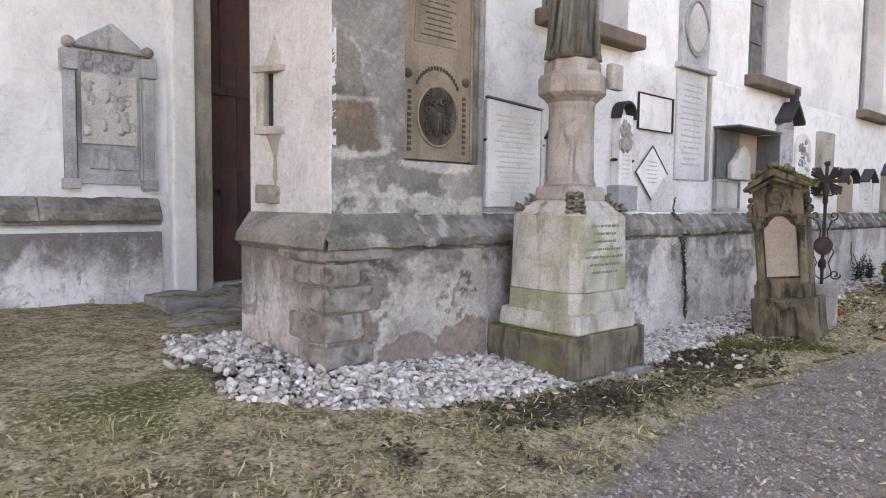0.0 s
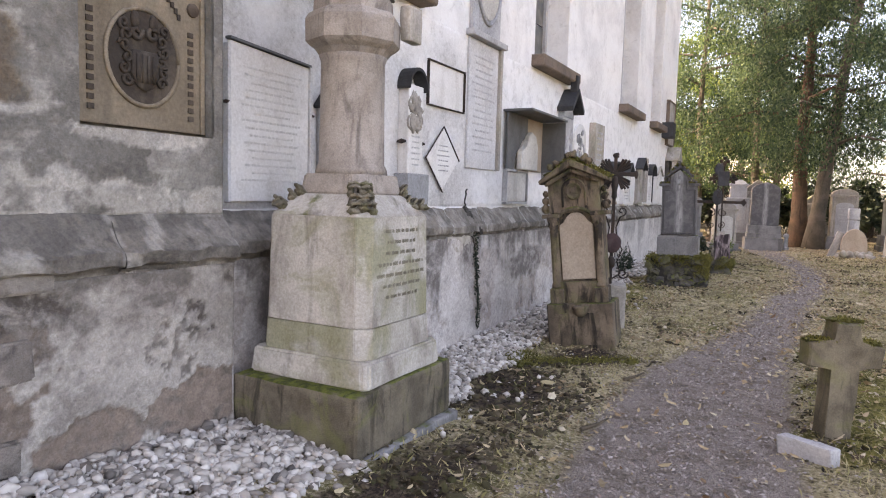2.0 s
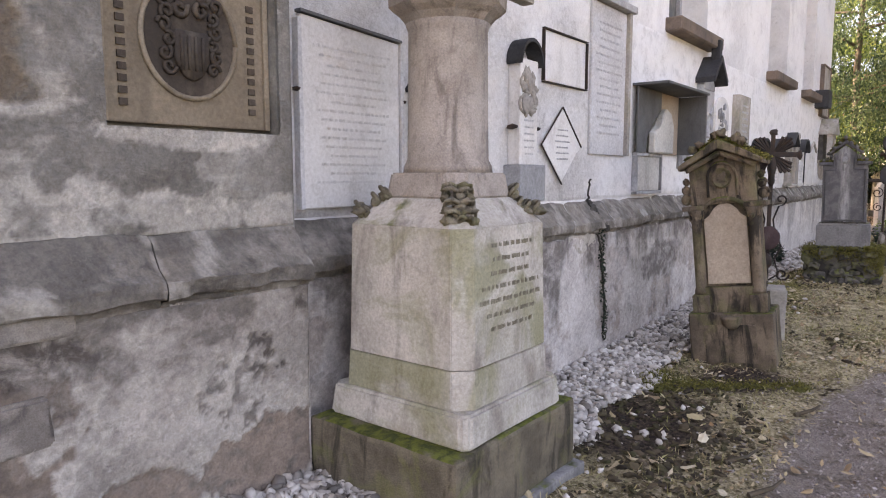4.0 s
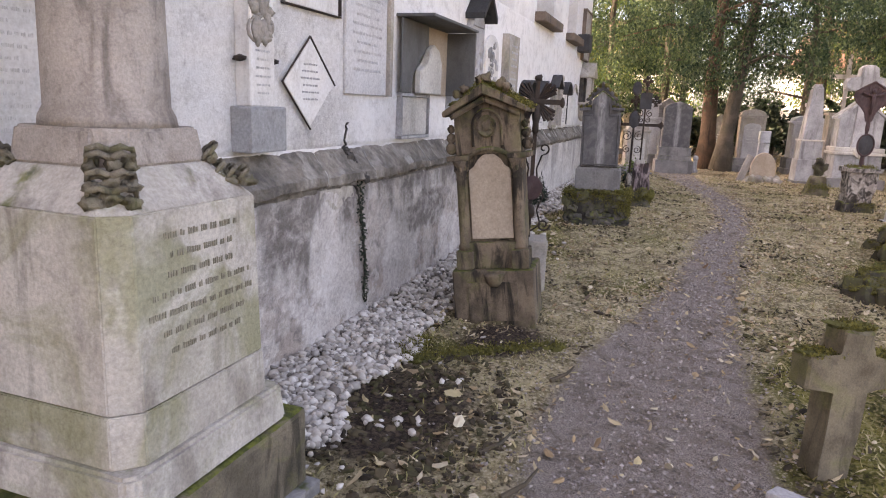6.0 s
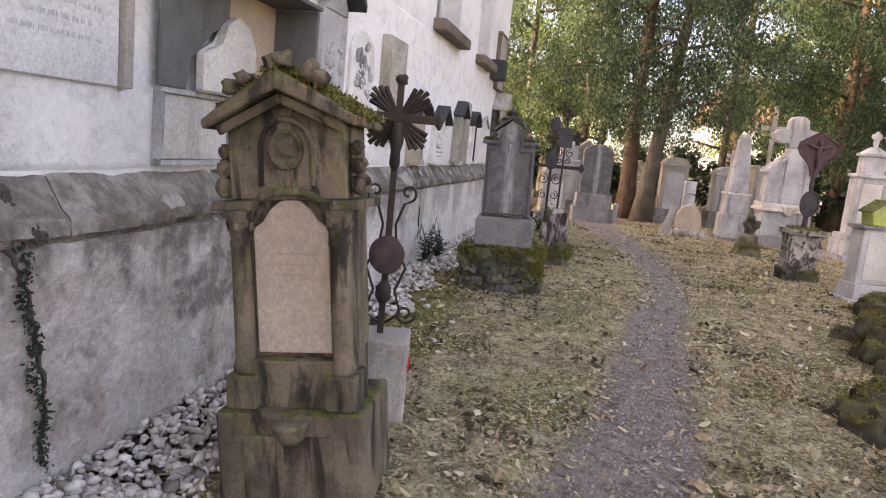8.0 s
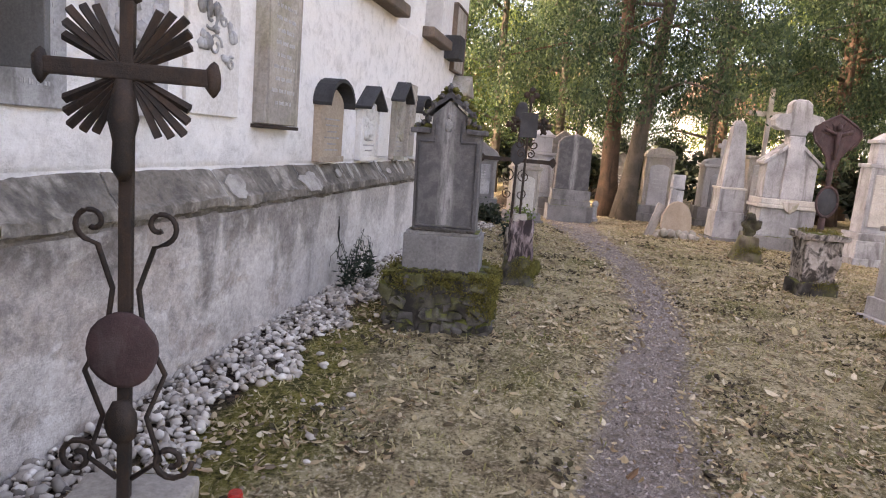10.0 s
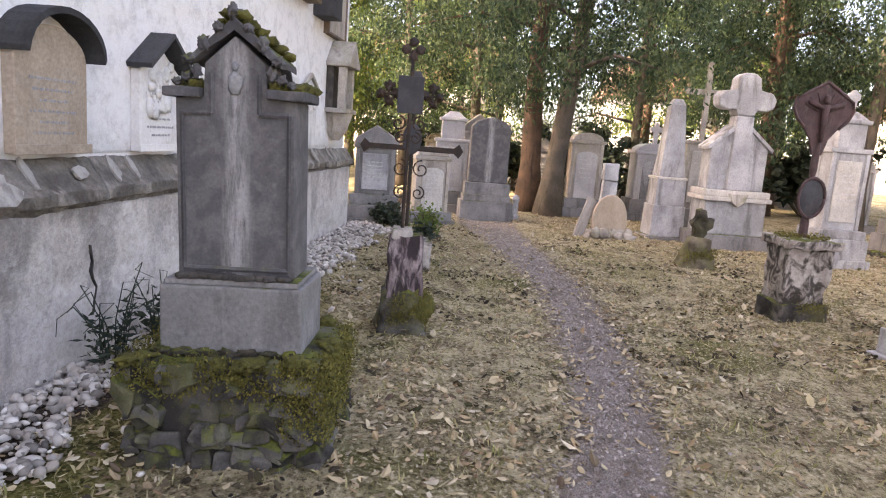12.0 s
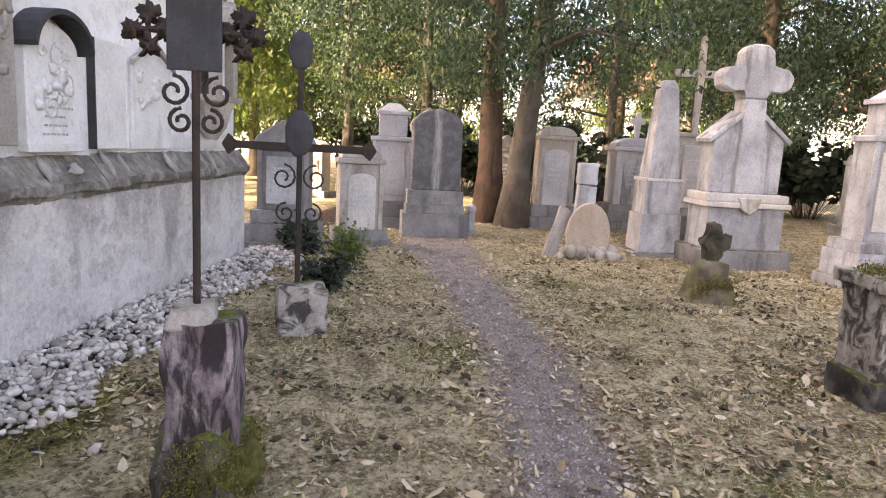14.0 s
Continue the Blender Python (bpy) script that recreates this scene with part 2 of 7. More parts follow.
M_PEBBLE = pieces("white_pebbles", [(0.08, 0.07, 0.062), (0.46, 0.42, 0.375), (0.60, 0.555, 0.50), (0.26, 0.225, 0.19), (0.70, 0.655, 0.60), (0.14, 0.118, 0.10), (0.50, 0.45, 0.395), (0.36, 0.305, 0.255)], 0.7)
M_FUZZ = pieces("moss_tufts", [(0.045, 0.043, 0.012), (0.13, 0.12, 0.03), (0.22, 0.19, 0.05), (0.08, 0.076, 0.02)], 0.9, 0.2)
M_GRIT = pieces("path_grit", [(0.10, 0.082, 0.072), (0.25, 0.21, 0.19), (0.42, 0.37, 0.34), (0.16, 0.13, 0.115), (0.30, 0.25, 0.22)], 0.8)
M_LITTER = pieces("dry_leaves", [(0.16, 0.09, 0.05), (0.50, 0.40, 0.25), (0.36, 0.25, 0.14), (0.64, 0.55, 0.40), (0.09, 0.055, 0.035), (0.55, 0.46, 0.30), (0.28, 0.18, 0.10), (0.46, 0.38, 0.22)], 0.8, 0.1)
M_GRASS = pieces("grass_blades", [(0.14, 0.15, 0.045), (0.40, 0.34, 0.17), (0.54, 0.46, 0.28), (0.22, 0.21, 0.075), (0.46, 0.39, 0.21), (0.12, 0.095, 0.045)], 0.8, 0.2)
M_LEAF = pieces("tree_leaves", [(0.018, 0.04, 0.022), (0.075, 0.12, 0.06), (0.03, 0.06, 0.032), (0.14, 0.19, 0.085), (0.022, 0.05, 0.028), (0.05, 0.085, 0.045)], 0.42, 0.5)
M_LEAFY = pieces("yellow_green_leaves", [(0.07, 0.12, 0.03), (0.12, 0.17, 0.04), (0.09, 0.14, 0.035), (0.18, 0.20, 0.05)], 0.55, 0.5)
M_IVY = pieces("dark_herbs", [(0.015, 0.028, 0.02), (0.03, 0.045, 0.03), (0.045, 0.055, 0.03)], 0.6, 0.2)
tg = Tree("dark_window_glass")
M_GLASS = tg.end(tg.mix(tg.ramp(tg.noise(tg.place(), 5), 0.4, 0.6), (0.10, 0.10, 0.095), (0.16, 0.155, 0.14)), 0.25, tg.noise(tg.place(), 14), 0.2, 0.01)


# ---- mesh tools ----
def mesh_of(bm, name, material, smooth=False):
    me = bpy.data.meshes.new(name)
    bmesh.ops.recalc_face_normals(bm, faces=bm.faces)
    bm.to_mesh(me)
    bm.free()
    if smooth:
        me.shade_smooth()
    me.materials.append(material)
    return me


def part(name, bm, material, parent=None, label="", smooth=False):
    ob = new(name, mesh_of(bm, name, material, smooth))
    ob.parent = parent
    return tagged(ob, label, "", "", "stuff" if name in ("inscription", "carving", "moss", "bead_band", "arched_lettering", "crest") else "")


def thing(name, label, category, m=None, group="", kind=""):
    ob = new(name)
    ob.empty_display_size = 0.2
    if m is not None:
        ob.matrix_basis = m
    return tagged(ob, label, category, group, kind)


def structure(name, bm, material, label, smooth=False):
    return tagged(new(name, mesh_of(bm, name, material, smooth)), label, "", "", "structure")


def box(x0, x1, y0, y1, z0, z1, bevel=0.0, bm=None, taper=1.0):
    """A box; taper narrows its top about its middle."""
    own = bmesh.new()
    cx, cy = (x0 + x1) / 2, (y0 + y1) / 2
    vs = []
    for z, k in ((z0, 1.0), (z1, taper)):
        for x, y in ((x0, y0), (x1, y0), (x1, y1), (x0, y1)):
            vs.append(own.verts.new((cx + (x - cx) * k, cy + (y - cy) * k, z)))
    for f in ((3, 2, 1, 0), (4, 5, 6, 7), (0, 1, 5, 4), (1, 2, 6, 5), (2, 3, 7, 6), (3, 0, 4, 7)):
        own.faces.new([vs[i] for i in f])
    if bevel:
        bmesh.ops.bevel(own, geom=own.edges[:], offset=bevel, segments=2, affect="EDGES", profile=0.6)
    return joined(bm, own)


def joined(bm, own):
    if bm is None:
        return own
    me = bpy.data.meshes.new("tmp")
    own.to_mesh(me)
    own.free()
    bm.from_mesh(me)
    bpy.data.meshes.remove(me)
    return bm


def prism(points, y0, y1, bevel=0.0, bm=None):
    """An outline in x and z, given depth from y0 to y1."""
    own = bmesh.new()
    a = [own.verts.new((x, y0, z)) for x, z in points]
    b = [own.verts.new((x, y1, z)) for x, z in points]
    own.faces.new(a)
    own.faces.new(b[::-1])
    k = len(points)
    for i in range(k):
        own.faces.new((a[i], b[i], b[(i + 1) % k], a[(i + 1) % k]))
    if bevel:
        bmesh.ops.bevel(own, geom=[e for e in own.edges if len(e.link_faces) == 2], offset=bevel, segments=1, affect="EDGES")
    return joined(bm, own)


def plan_prism(points, z0, z1, bm=None, top=None, bevel=0.0):
    """An outline in x and y, raised from z0 to z1; top is another outline for the upper rim."""
    own = bmesh.new()
    a = [own.verts.new((x, y, z0)) for x, y in points]
    b = [own.verts.new((x, y, z1)) for x, y in (top or points)]
    own.faces.new(a[::-1])
    own.faces.new(b)
    k = len(points)
    for i in range(k):
        own.faces.new((a[i], a[(i + 1) % k], b[(i + 1) % k], b[i]))
    if bevel:
        bmesh.ops.bevel(own, geom=own.edges[:], offset=bevel, segments=2, affect="EDGES")
    return joined(bm, own)


def lathe(profile, x=0, y=0, segs=24, bm=None, sx=1.0, sy=1.0, wob=None):
    """A turned shape from (radius, height) pairs."""
    own = bmesh.new()
    rings = []
    for r, z in profile:
        ring = []
        for k in range(segs):
            a = 2 * math.pi * k / segs
            rr = r * (wob(a, z) if wob else 1)
            ring.append(own.verts.new((x + sx * rr * math.cos(a), y + sy * rr * math.sin(a), z)))
        rings.append(ring)
    for p, q in zip(rings, rings[1:]):
        for k in range(segs):
            own.faces.new((p[k], p[(k + 1) % segs], q[(k + 1) % segs], q[k]))
    own.faces.new(rings[0][::-1])
    own.faces.new(rings[-1])
    return joined(bm, own)


def tube(points, radius, segs=6, bm=None, end=None):
    """A round bar along points, tapering to end."""
    own = bmesh.new()
    pts = [Vector(p) for p in points]
    rings = []
    for i, p in enumerate(pts):
        d = (pts[min(i + 1, len(pts) - 1)] - pts[max(i - 1, 0)]).normalized()
        side = d.cross(Vector((0.31, 0.95, 0.1)) if abs(d.z) > 0.5 else Vector((0, 0, 1))).normalized()
        up = side.cross(d)
        r = radius + ((end if end is not None else radius) - radius) * i / max(1, len(pts) - 1)
        rings.append([own.verts.new(p + r * (math.cos(2 * math.pi * k / segs) * side + math.sin(2 * math.pi * k / segs) * up)) for k in range(segs)])
    for p, q in zip(rings, rings[1:]):
        for k in range(segs):
            own.faces.new((p[k], p[(k + 1) % segs], q[(k + 1) % segs], q[k]))
    own.faces.new(rings[0][::-1])
    own.faces.new(rings[-1])
    return joined(bm, own)


def scroll(cx, cz, r, turns=1.4, a0=0.0, sign=1, y=0.0):
    """Points of a flat spiral in the x-z plane."""
    n = 18
    return [(cx + r * (1 - 0.75 * i / n) * math.cos(a0 + sign * turns * 2 * math.pi * i / n), y, cz + r * (1 - 0.75 * i / n) * math.sin(a0 + sign * turns * 2 * math.pi * i / n)) for i in range(n + 1)]


def lump(cx, cy, cz, rx, ry, rz, seed=0, rough=0.25, subdiv=2, bm=None, freq=2.2):
    """A rough boulder-like lump."""
    own = bmesh.new()
    bmesh.ops.create_icosphere(own, subdivisions=subdiv, radius=1)
    for v in own.verts:
        k = 1 + rough * noise.noise(v.co * freq + Vector((seed * 7.3, seed * 3.1, 1.7))) + 0.4 * rough * noise.noise(v.co * freq * 3 + Vector((seed, 0, 0)))
        v.co = Vector((cx + v.co.x * rx * k, cy + v.co.y * ry * k, cz + v.co.z * rz * k))
    return joined(bm, own)


def worn(bm, amount=0.006, cuts=2, freq=9.0, seed=0):
    """Breaks straight faces and edges a little."""
    bmesh.ops.triangulate(bm, faces=[f for f in bm.faces if len(f.verts) > 4])
    bmesh.ops.subdivide_edges(bm, edges=bm.edges[:], cuts=cuts, use_grid_fill=True)
    bm.normal_update()
    for v in bm.verts:
        p = v.co * freq + Vector((seed * 5.1, 2.7, seed))
        v.co += Vector((noise.noise(p), noise.noise(p + Vector((9, 0, 0))), noise.noise(p + Vector((0, 9, 0))))) * amount
    return bm


def blob_outline(cx, cz, rx, rz, seed, n=22, rough=0.35):
    """A ragged closed outline in x and z."""
    return [(cx + rx * (1 + rough * noise.noise(Vector((math.cos(a) * 1.6 + seed * 3, math.sin(a) * 1.6, seed)))) * math.cos(a), cz + rz * (1 + rough * noise.noise(Vector((math.cos(a) * 1.6, math.sin(a) * 1.6 + seed * 2, seed + 5)))) * math.sin(a)) for a in [2 * math.pi * i / n for i in range(n)]]


def text_bars(x0, x1, z0, z1, y, rows, seed, h=0.5, bm=None):
    """Rows of unreadable lettering as bars broken into words."""
    rnd = random.Random(seed)
    bm = bm or bmesh.new()
    step = (z1 - z0) / rows
    for i in range(rows):
        z = z1 - (i + 0.5) * step
        k = rnd.uniform(0.55, 1.0)
        x, xe = (x0 + x1) / 2 - (x1 - x0) / 2 * k, (x0 + x1) / 2 + (x1 - x0) / 2 * k
        unit = step * h
        while x < xe:
            for c in range(rnd.randint(2, 7)):
                w = unit * rnd.uniform(0.12, 0.42)
                box(x, min(x + w, xe + 0.01), y, y + 0.002, z - unit / 2 * rnd.uniform(0.7, 1.0), z + unit / 2 * rnd.uniform(0.6, 1.15), bm=bm)
                x += w + unit * 0.2
                if x > xe:
                    break
            x += unit * 0.6
    return bm


def leaf_cloud(name, clumps, per, spread_r, length, width, material, seed, droop=0.6):
    """Many small leaf sprays gathered in clumps, as one mesh."""
    rng = np.random.default_rng(seed)
    c = np.repeat(np.array(clumps), per, axis=0)
    n = len(c)
    p = c + rng.normal(0, 1, (n, 3)) * np.array(spread_r)
    az = rng.uniform(0, 2 * np.pi, n)
    dip = rng.normal(-droop, 0.45, n)
    d = np.stack([np.cos(az) * np.cos(dip), np.sin(az) * np.cos(dip), np.sin(dip)], 1)
    s = np.cross(d, rng.normal(0, 1, (n, 3)))
    s /= np.linalg.norm(s, axis=1)[:, None] + 1e-6
    L, W = (length * rng.uniform(0.6, 1.3, n))[:, None], (width * rng.uniform(0.6, 1.3, n))[:, None]
    verts = np.stack([p, p + d * L * 0.45 + s * W, p + d * L, p + d * L * 0.45 - s * W], 1).reshape(-1, 3)
    me = bpy.data.meshes.new(name)
    me.from_pydata(verts.tolist(), [], [(4 * i, 4 * i + 1, 4 * i + 2, 4 * i + 3) for i in range(n)])
    me.materials.append(material)
    return me


def tufts(parent, centres, per, spread_r, size, seed, material=None):
    """Fine moss tufts on a thing."""
    ob = new("moss_tufts", leaf_cloud("moss_tufts", centres, per, spread_r, size, size * 0.3, material or M_FUZZ, seed, -0.7))
    ob.parent = parent
    return tagged(ob, "", "", "", "stuff")


def streaked_granite():
    """Dark granite with a pale lime run down its middle."""
    t = Tree("streaked_dark_granite")
    co = t.t.nodes.new("ShaderNodeTexCoord").outputs["Object"]
    v, run = t.place(), t.place((6, 6, 1.0))
    fine, mid = t.noise(v, 70, 4, 0.7), t.noise(v, 9, 6, 0.65, 0.4)
    col = t.mix(t.ramp(mid, 0.4, 0.65), (0.085, 0.082, 0.084), (0.135, 0.13, 0.13))
    x = t.math("ABSOLUTE", t.math("ADD", t.n("SeparateXYZ", 0, Vector=co), t.math("MULTIPLY", t.math("SUBTRACT", t.noise(run, 2.0, 6), 0.5), 0.12)))
    lime = t.math("MULTIPLY", t.ramp(x, 0.085, 0.012), t.ramp(t.noise(run, 5.0, 6, 0.7), 0.3, 0.62))
    col = t.mix(t.math("MULTIPLY", lime, 0.75), col, (0.36, 0.35, 0.345))
    col = t.mix(0.4, col, t.n("ValToRGB", Fac=fine), "OVERLAY")
    return t.end(col, 0.7, t.mix(0.5, mid, fine), 0.5, 0.008)


def smooth01(x):
    x = min(1.0, max(0.0, x))
    return x * x * (3 - 2 * x)


# ---- ground ----
PATH_X = (-3, 2.8, 3.8, 6.2, 7.3, 8.3, 9.7, 11.9, 12.7, 13.7, 15.0, 16.5, 18.8, 21.0, 24.0)
PATH_L = (1.2, 1.5, 1.75, 1.98, 1.88, 1.6, 1.3, 1.04, 0.86, 0.76, 0.80, 0.9, 1.4, 2.0, 2.2)
PATH_R = (0.3, 0.55, 0.7, 0.8, 0.83, 0.84, 0.75, 0.56, 0.42, 0.33, 0.30, 0.36, 0.75, 1.0, 1.1)


PATH_GRID = np.linspace(-3, 24, 1351)
MIDS = ((np.interp(PATH_GRID, PATH_X, PATH_L) + np.interp(PATH_GRID, PATH_X, PATH_R)) / 2).tolist()
HALVES = ((np.interp(PATH_GRID, PATH_X, PATH_L) - np.interp(PATH_GRID, PATH_X, PATH_R)) / 2).tolist()


def path_mid(x):
    """The middle of the footpath."""
    return MIDS[int(50 * (min(24.0, max(-3.0, x)) + 3))]


def path_half(x):
    return HALVES[int(50 * (min(24.0, max(-3.0, x)) + 3))]


def ground_z(x, y):
    z = 0.08 + 0.07 * max(0.0, min(6.0 - x, 4.2)) + 0.05 * max(-2.8, min(y - 2.6, 1.2)) * smooth01((6.0 - x) / 3.0)
    z += 0.16 * smooth01((x - 5.5) / 8.0)
    z += 0.03 * smooth01((y - 4.2) / 1.5) * smooth01((4.5 - x) / 1.0)
    return z


def litter_z(x, y):
    d = abs(y - path_mid(x)) - path_half(x)
    rough = 0.012 + 0.022 * smooth01(d / 0.4 + 0.5)
    return ground_z(x, y) + rough * noise.fractal(Vector((x * 2.3, y * 2.3, 0)), 1.0, 2.0, 3) + 0.02 * smooth01(d / 0.3 + 0.3)


def spread(lo, hi, fine, far, grow=1.35):
    """Even steps from lo to hi, then ever wider ones out to far."""
    mid = list(np.arange(lo, hi, fine))
    out, s, a = [], fine, hi
    while a < far:
        out.append(a)
        s *= grow
        a += s
    low, s, a = [], fine * grow, lo - fine * grow
    while a > -far:
        low.append(a)
        s *= grow
        a -= s
    return low[::-1] + mid + out


def soil_and_gaps(x, y):
    a = math.hypot((x - 6.0) / 0.75, (y - 2.75) / 0.55)
    b = math.hypot((x - 7.35) / 0.5, (y - 2.45) / 0.45)
    # bare soil patches; last term darkens under the gravel, as shade between pebbles
    return max(1 - smooth01(a - 0.4), 1 - smooth01(b - 0.3), 0.8 * (1 - smooth01(math.hypot((x - 3.9) / 1.6, (y - 2.35) / 0.35) - 0.3)), 0.95 * smooth01((y - 3.06) / 0.2) * smooth01((x - 1.6) / 0.4) * smooth01((3.9 - y) / 0.2))


def lush(x, y):
    a = math.hypot((x - 7.0) / 0.7, (y - 2.45) / 0.65)
    b = smooth01((1.2 - x) / 1.0) * smooth01((y - 1.5) / 1.5)
    c = smooth01((x - 5.0) / 1.0) * smooth01((9.5 - x) / 2) * smooth01((0.95 - y) / 0.5)
    e = smooth01((x - 8.5) / 1.5) * smooth01((y - 2.2) / 0.7) * smooth01((17.5 - x) / 3)
    return max(0.4 * (1 - smooth01(a - 0.6)), 0.75 * b, 0.8 * c, 0.8 * e)


gxs, gys = spread(-1.0, 23.0, 0.09, 900), spread(-4.0, 4.0, 0.09, 900)
nx, ny = len(gxs), len(gys)
gverts = [(x, y, litter_z(x, y) if -8 < y < 9 and -6 < x < 40 else ground_z(x, y)) for y in gys for x in gxs]
gfaces = [(j * nx + i, j * nx + i + 1, (j + 1) * nx + i + 1, (j + 1) * nx + i) for j in range(ny - 1) for i in range(nx - 1)]
gme = bpy.data.meshes.new("ground")
gme.from_pydata(gverts, [], gfaces)
for key, fn in (("trodden", lambda x, y: smooth01(0.5 + (path_half(x) - abs(y - path_mid(x))) / 0.42) if -3 < x < 24 else 0.0), ("soil", soil_and_gaps), ("moss", lush)):
    at = gme.attributes.new(key, "FLOAT", "POINT")
    at.data.foreach_set("value", [fn(v[0], v[1]) for v in gverts])
gme.shade_smooth()


def attr(t, key):
    node = t.t.nodes.new("ShaderNodeAttribute")
    node.attribute_name = key
    return node.outputs["Fac"]


t = Tree("churchyard_ground")
v = t.place()
big, mid, fine, tiny = t.noise(v, 0.9, 6, 0.6), t.noise(v, 7, 6, 0.65, 0.5), t.noise(v, 38, 5, 0.7), t.noise(v, 150, 4, 0.7)
grassy = t.mix(t.ramp(mid, 0.38, 0.62), (0.19, 0.155, 0.085), (0.47, 0.39, 0.24))
grassy = t.mix(t.ramp(big, 0.5, 0.7), grassy, (0.13, 0.125, 0.035))
grassy = t.mix(t.math("MULTIPLY", t.ramp(fine, 0.52, 0.64), 0.75), grassy, (0.66, 0.565, 0.41))
grassy = t.mix(t.math("MULTIPLY", t.ramp(fine, 0.48, 0.36), 0.85), grassy, (0.045, 0.034, 0.02))
brown = t.ramp(t.noise(v, 2.6, 7, 0.68, 0.8), 0.5, 0.66)
grassy = t.mix(t.math("MULTIPLY", brown, 0.6), grassy, t.mix(t.ramp(fine, 0.4, 0.6), (0.07, 0.045, 0.028), (0.26, 0.185, 0.12)))
mossy = t.mix(t.ramp(mid, 0.35, 0.6), (0.06, 0.06, 0.016), (0.19, 0.17, 0.045))
mossy = t.mix(t.math("MULTIPLY", t.ramp(fine, 0.5, 0.62), 0.7), mossy, (0.36, 0.29, 0.15))
mossy = t.mix(t.math("MULTIPLY", t.ramp(fine, 0.47, 0.37), 0.8), mossy, (0.03, 0.025, 0.012))
grassy = t.mix(t.ramp(t.math("ADD", t.math("MULTIPLY", attr(t, "moss"), 0.55), t.math("MULTIPLY", big, 0.6)), 0.5, 0.72), grassy, mossy)
earth = t.mix(t.ramp(fine, 0.4, 0.65), (0.03, 0.021, 0.016), (0.12, 0.087, 0.066))
grassy = t.mix(t.ramp(t.math("ADD", t.math("MULTIPLY", attr(t, "soil"), 0.55), t.math("MULTIPLY", mid, 0.9)), 0.6, 0.95), grassy, earth)
grit = t.mix(t.ramp(tiny, 0.38, 0.62), (0.13, 0.105, 0.09), (0.45, 0.385, 0.335))
grit = t.mix(t.math("MULTIPLY", t.ramp(mid, 0.45, 0.62), 0.75), grit, t.mix(t.ramp(fine, 0.4, 0.6), (0.09, 0.07, 0.054), (0.24, 0.19, 0.15)))
edge = t.ramp(t.math("ADD", t.math("MULTIPLY", attr(t, "trodden"), 0.7), t.math("MULTIPLY", mid, 0.65)), 0.5, 0.8)
gme.materials.append(t.end(t.mix(edge, grassy, grit), 0.95, t.mix(0.5, fine, tiny), 1.0, 0.03, 0.0, 0.15))
tagged(new("ground", gme), "leaf-strewn dry grass and moss crossed by a trodden grey gravel path", "", "", "structure")


# ---- the church ----
WY, LEDGE = 3.70, 1.44  # face of the long wall; top of its plinth
END = 19.3


def wall_with_holes(x0, x1, y0, y1, z0, z1, holes):
    """A wall along x with rectangular openings (x0, x1, z0, z1) through it."""
    bm = bmesh.new()
    xs = sorted({x0, x1, *[h[0] for h in holes], *[h[1] for h in holes]})
    for a, b in zip(xs, xs[1:]):
        cut = [h for h in holes if h[0] < (a + b) / 2 < h[1]]
        z = z0
        for h in sorted(cut, key=lambda h: h[2]):
            box(a, b, y0, y1, z, h[2], bm=bm)
            z = h[3]
        box(a, b, y0, y1, z, z1, bm=bm)
    bmesh.ops.remove_doubles(bm, verts=bm.verts, dist=0.0005)
    dup = {}
    for f in bm.faces:
        c = f.calc_center_median()
        dup.setdefault((round(c.x, 3), round(c.y, 3), round(c.z, 3)), []).append(f)
    bmesh.ops.delete(bm, geom=[f for fs in dup.values() if len(fs) > 1 for f in fs], context="FACES")
    return bm


WINDOWS = [(4.85, 6.2), (8.98, 10.25), (13.35, 14.7), (16.15, 17.2)]
SILL, HEAD = 3.22, 8.2
wall_south = structure("wall_south", wall_with_holes(4.05, END, WY, WY + 0.9, LEDGE - 0.3, 10.0, [(a, b, SILL, HEAD) for a, b in WINDOWS]), M_WALL, "tall white lime-plastered church wall with weathered patches")


NOISE = np.random.default_rng(77).random((8, 64, 64))


def fbm(u, v, freq=1.0, octaves=5, gain=0.55, seed=0):
    """Layered value noise over arrays, about -1 to 1."""
    total, amp, size = np.zeros(np.broadcast(u, v).shape), 1.0, 0.0
    for k in range(octaves):
        a, b = u * freq + 13.7 * k + seed * 5.3, v * freq + 7.1 * k + seed * 2.9
        i, j = np.floor(a).astype(int), np.floor(b).astype(int)
        f, g = a - i, b - j
        f, g = f * f * (3 - 2 * f), g * g * (3 - 2 * g)
        t = NOISE[(k + seed) % 8]
        p, q, r, w = t[i % 64, j % 64], t[(i + 1) % 64, j % 64], t[i % 64, (j + 1) % 64], t[(i + 1) % 64, (j + 1) % 64]
        total += amp * (2 * ((p * (1 - f) + q * f) * (1 - g) + (r * (1 - f) + w * f) * g) - 1)
        size += amp
        amp *= gain
        freq *= 2.03
    return total / size * 1.6


def step01(x, lo, hi):
    q = np.clip((x - lo) / (hi - lo), 0, 1)
    return q * q * (3 - 2 * q)


def sheet(name, rows, cols, verts, material, keep=None, marks=None, smooth=True):
    """A mesh from a grid of points; keep drops cells, marks are named values at the points."""
    me = bpy.data.meshes.new(name)
    faces = [(j * cols + i, j * cols + i + 1, (j + 1) * cols + i + 1, (j + 1) * cols + i) for j in range(rows - 1) for i in range(cols - 1) if keep is None or keep[j, i]]
    me.from_pydata(verts.tolist(), [], faces)
    for key, value in (marks or {}).items():
        at = me.attributes.new(key, "FLOAT", "POINT")
        at.data.foreach_set("value", value.ravel().astype(float))
    if smooth:
        me.shade_smooth()
    me.materials.append(material)
    return me


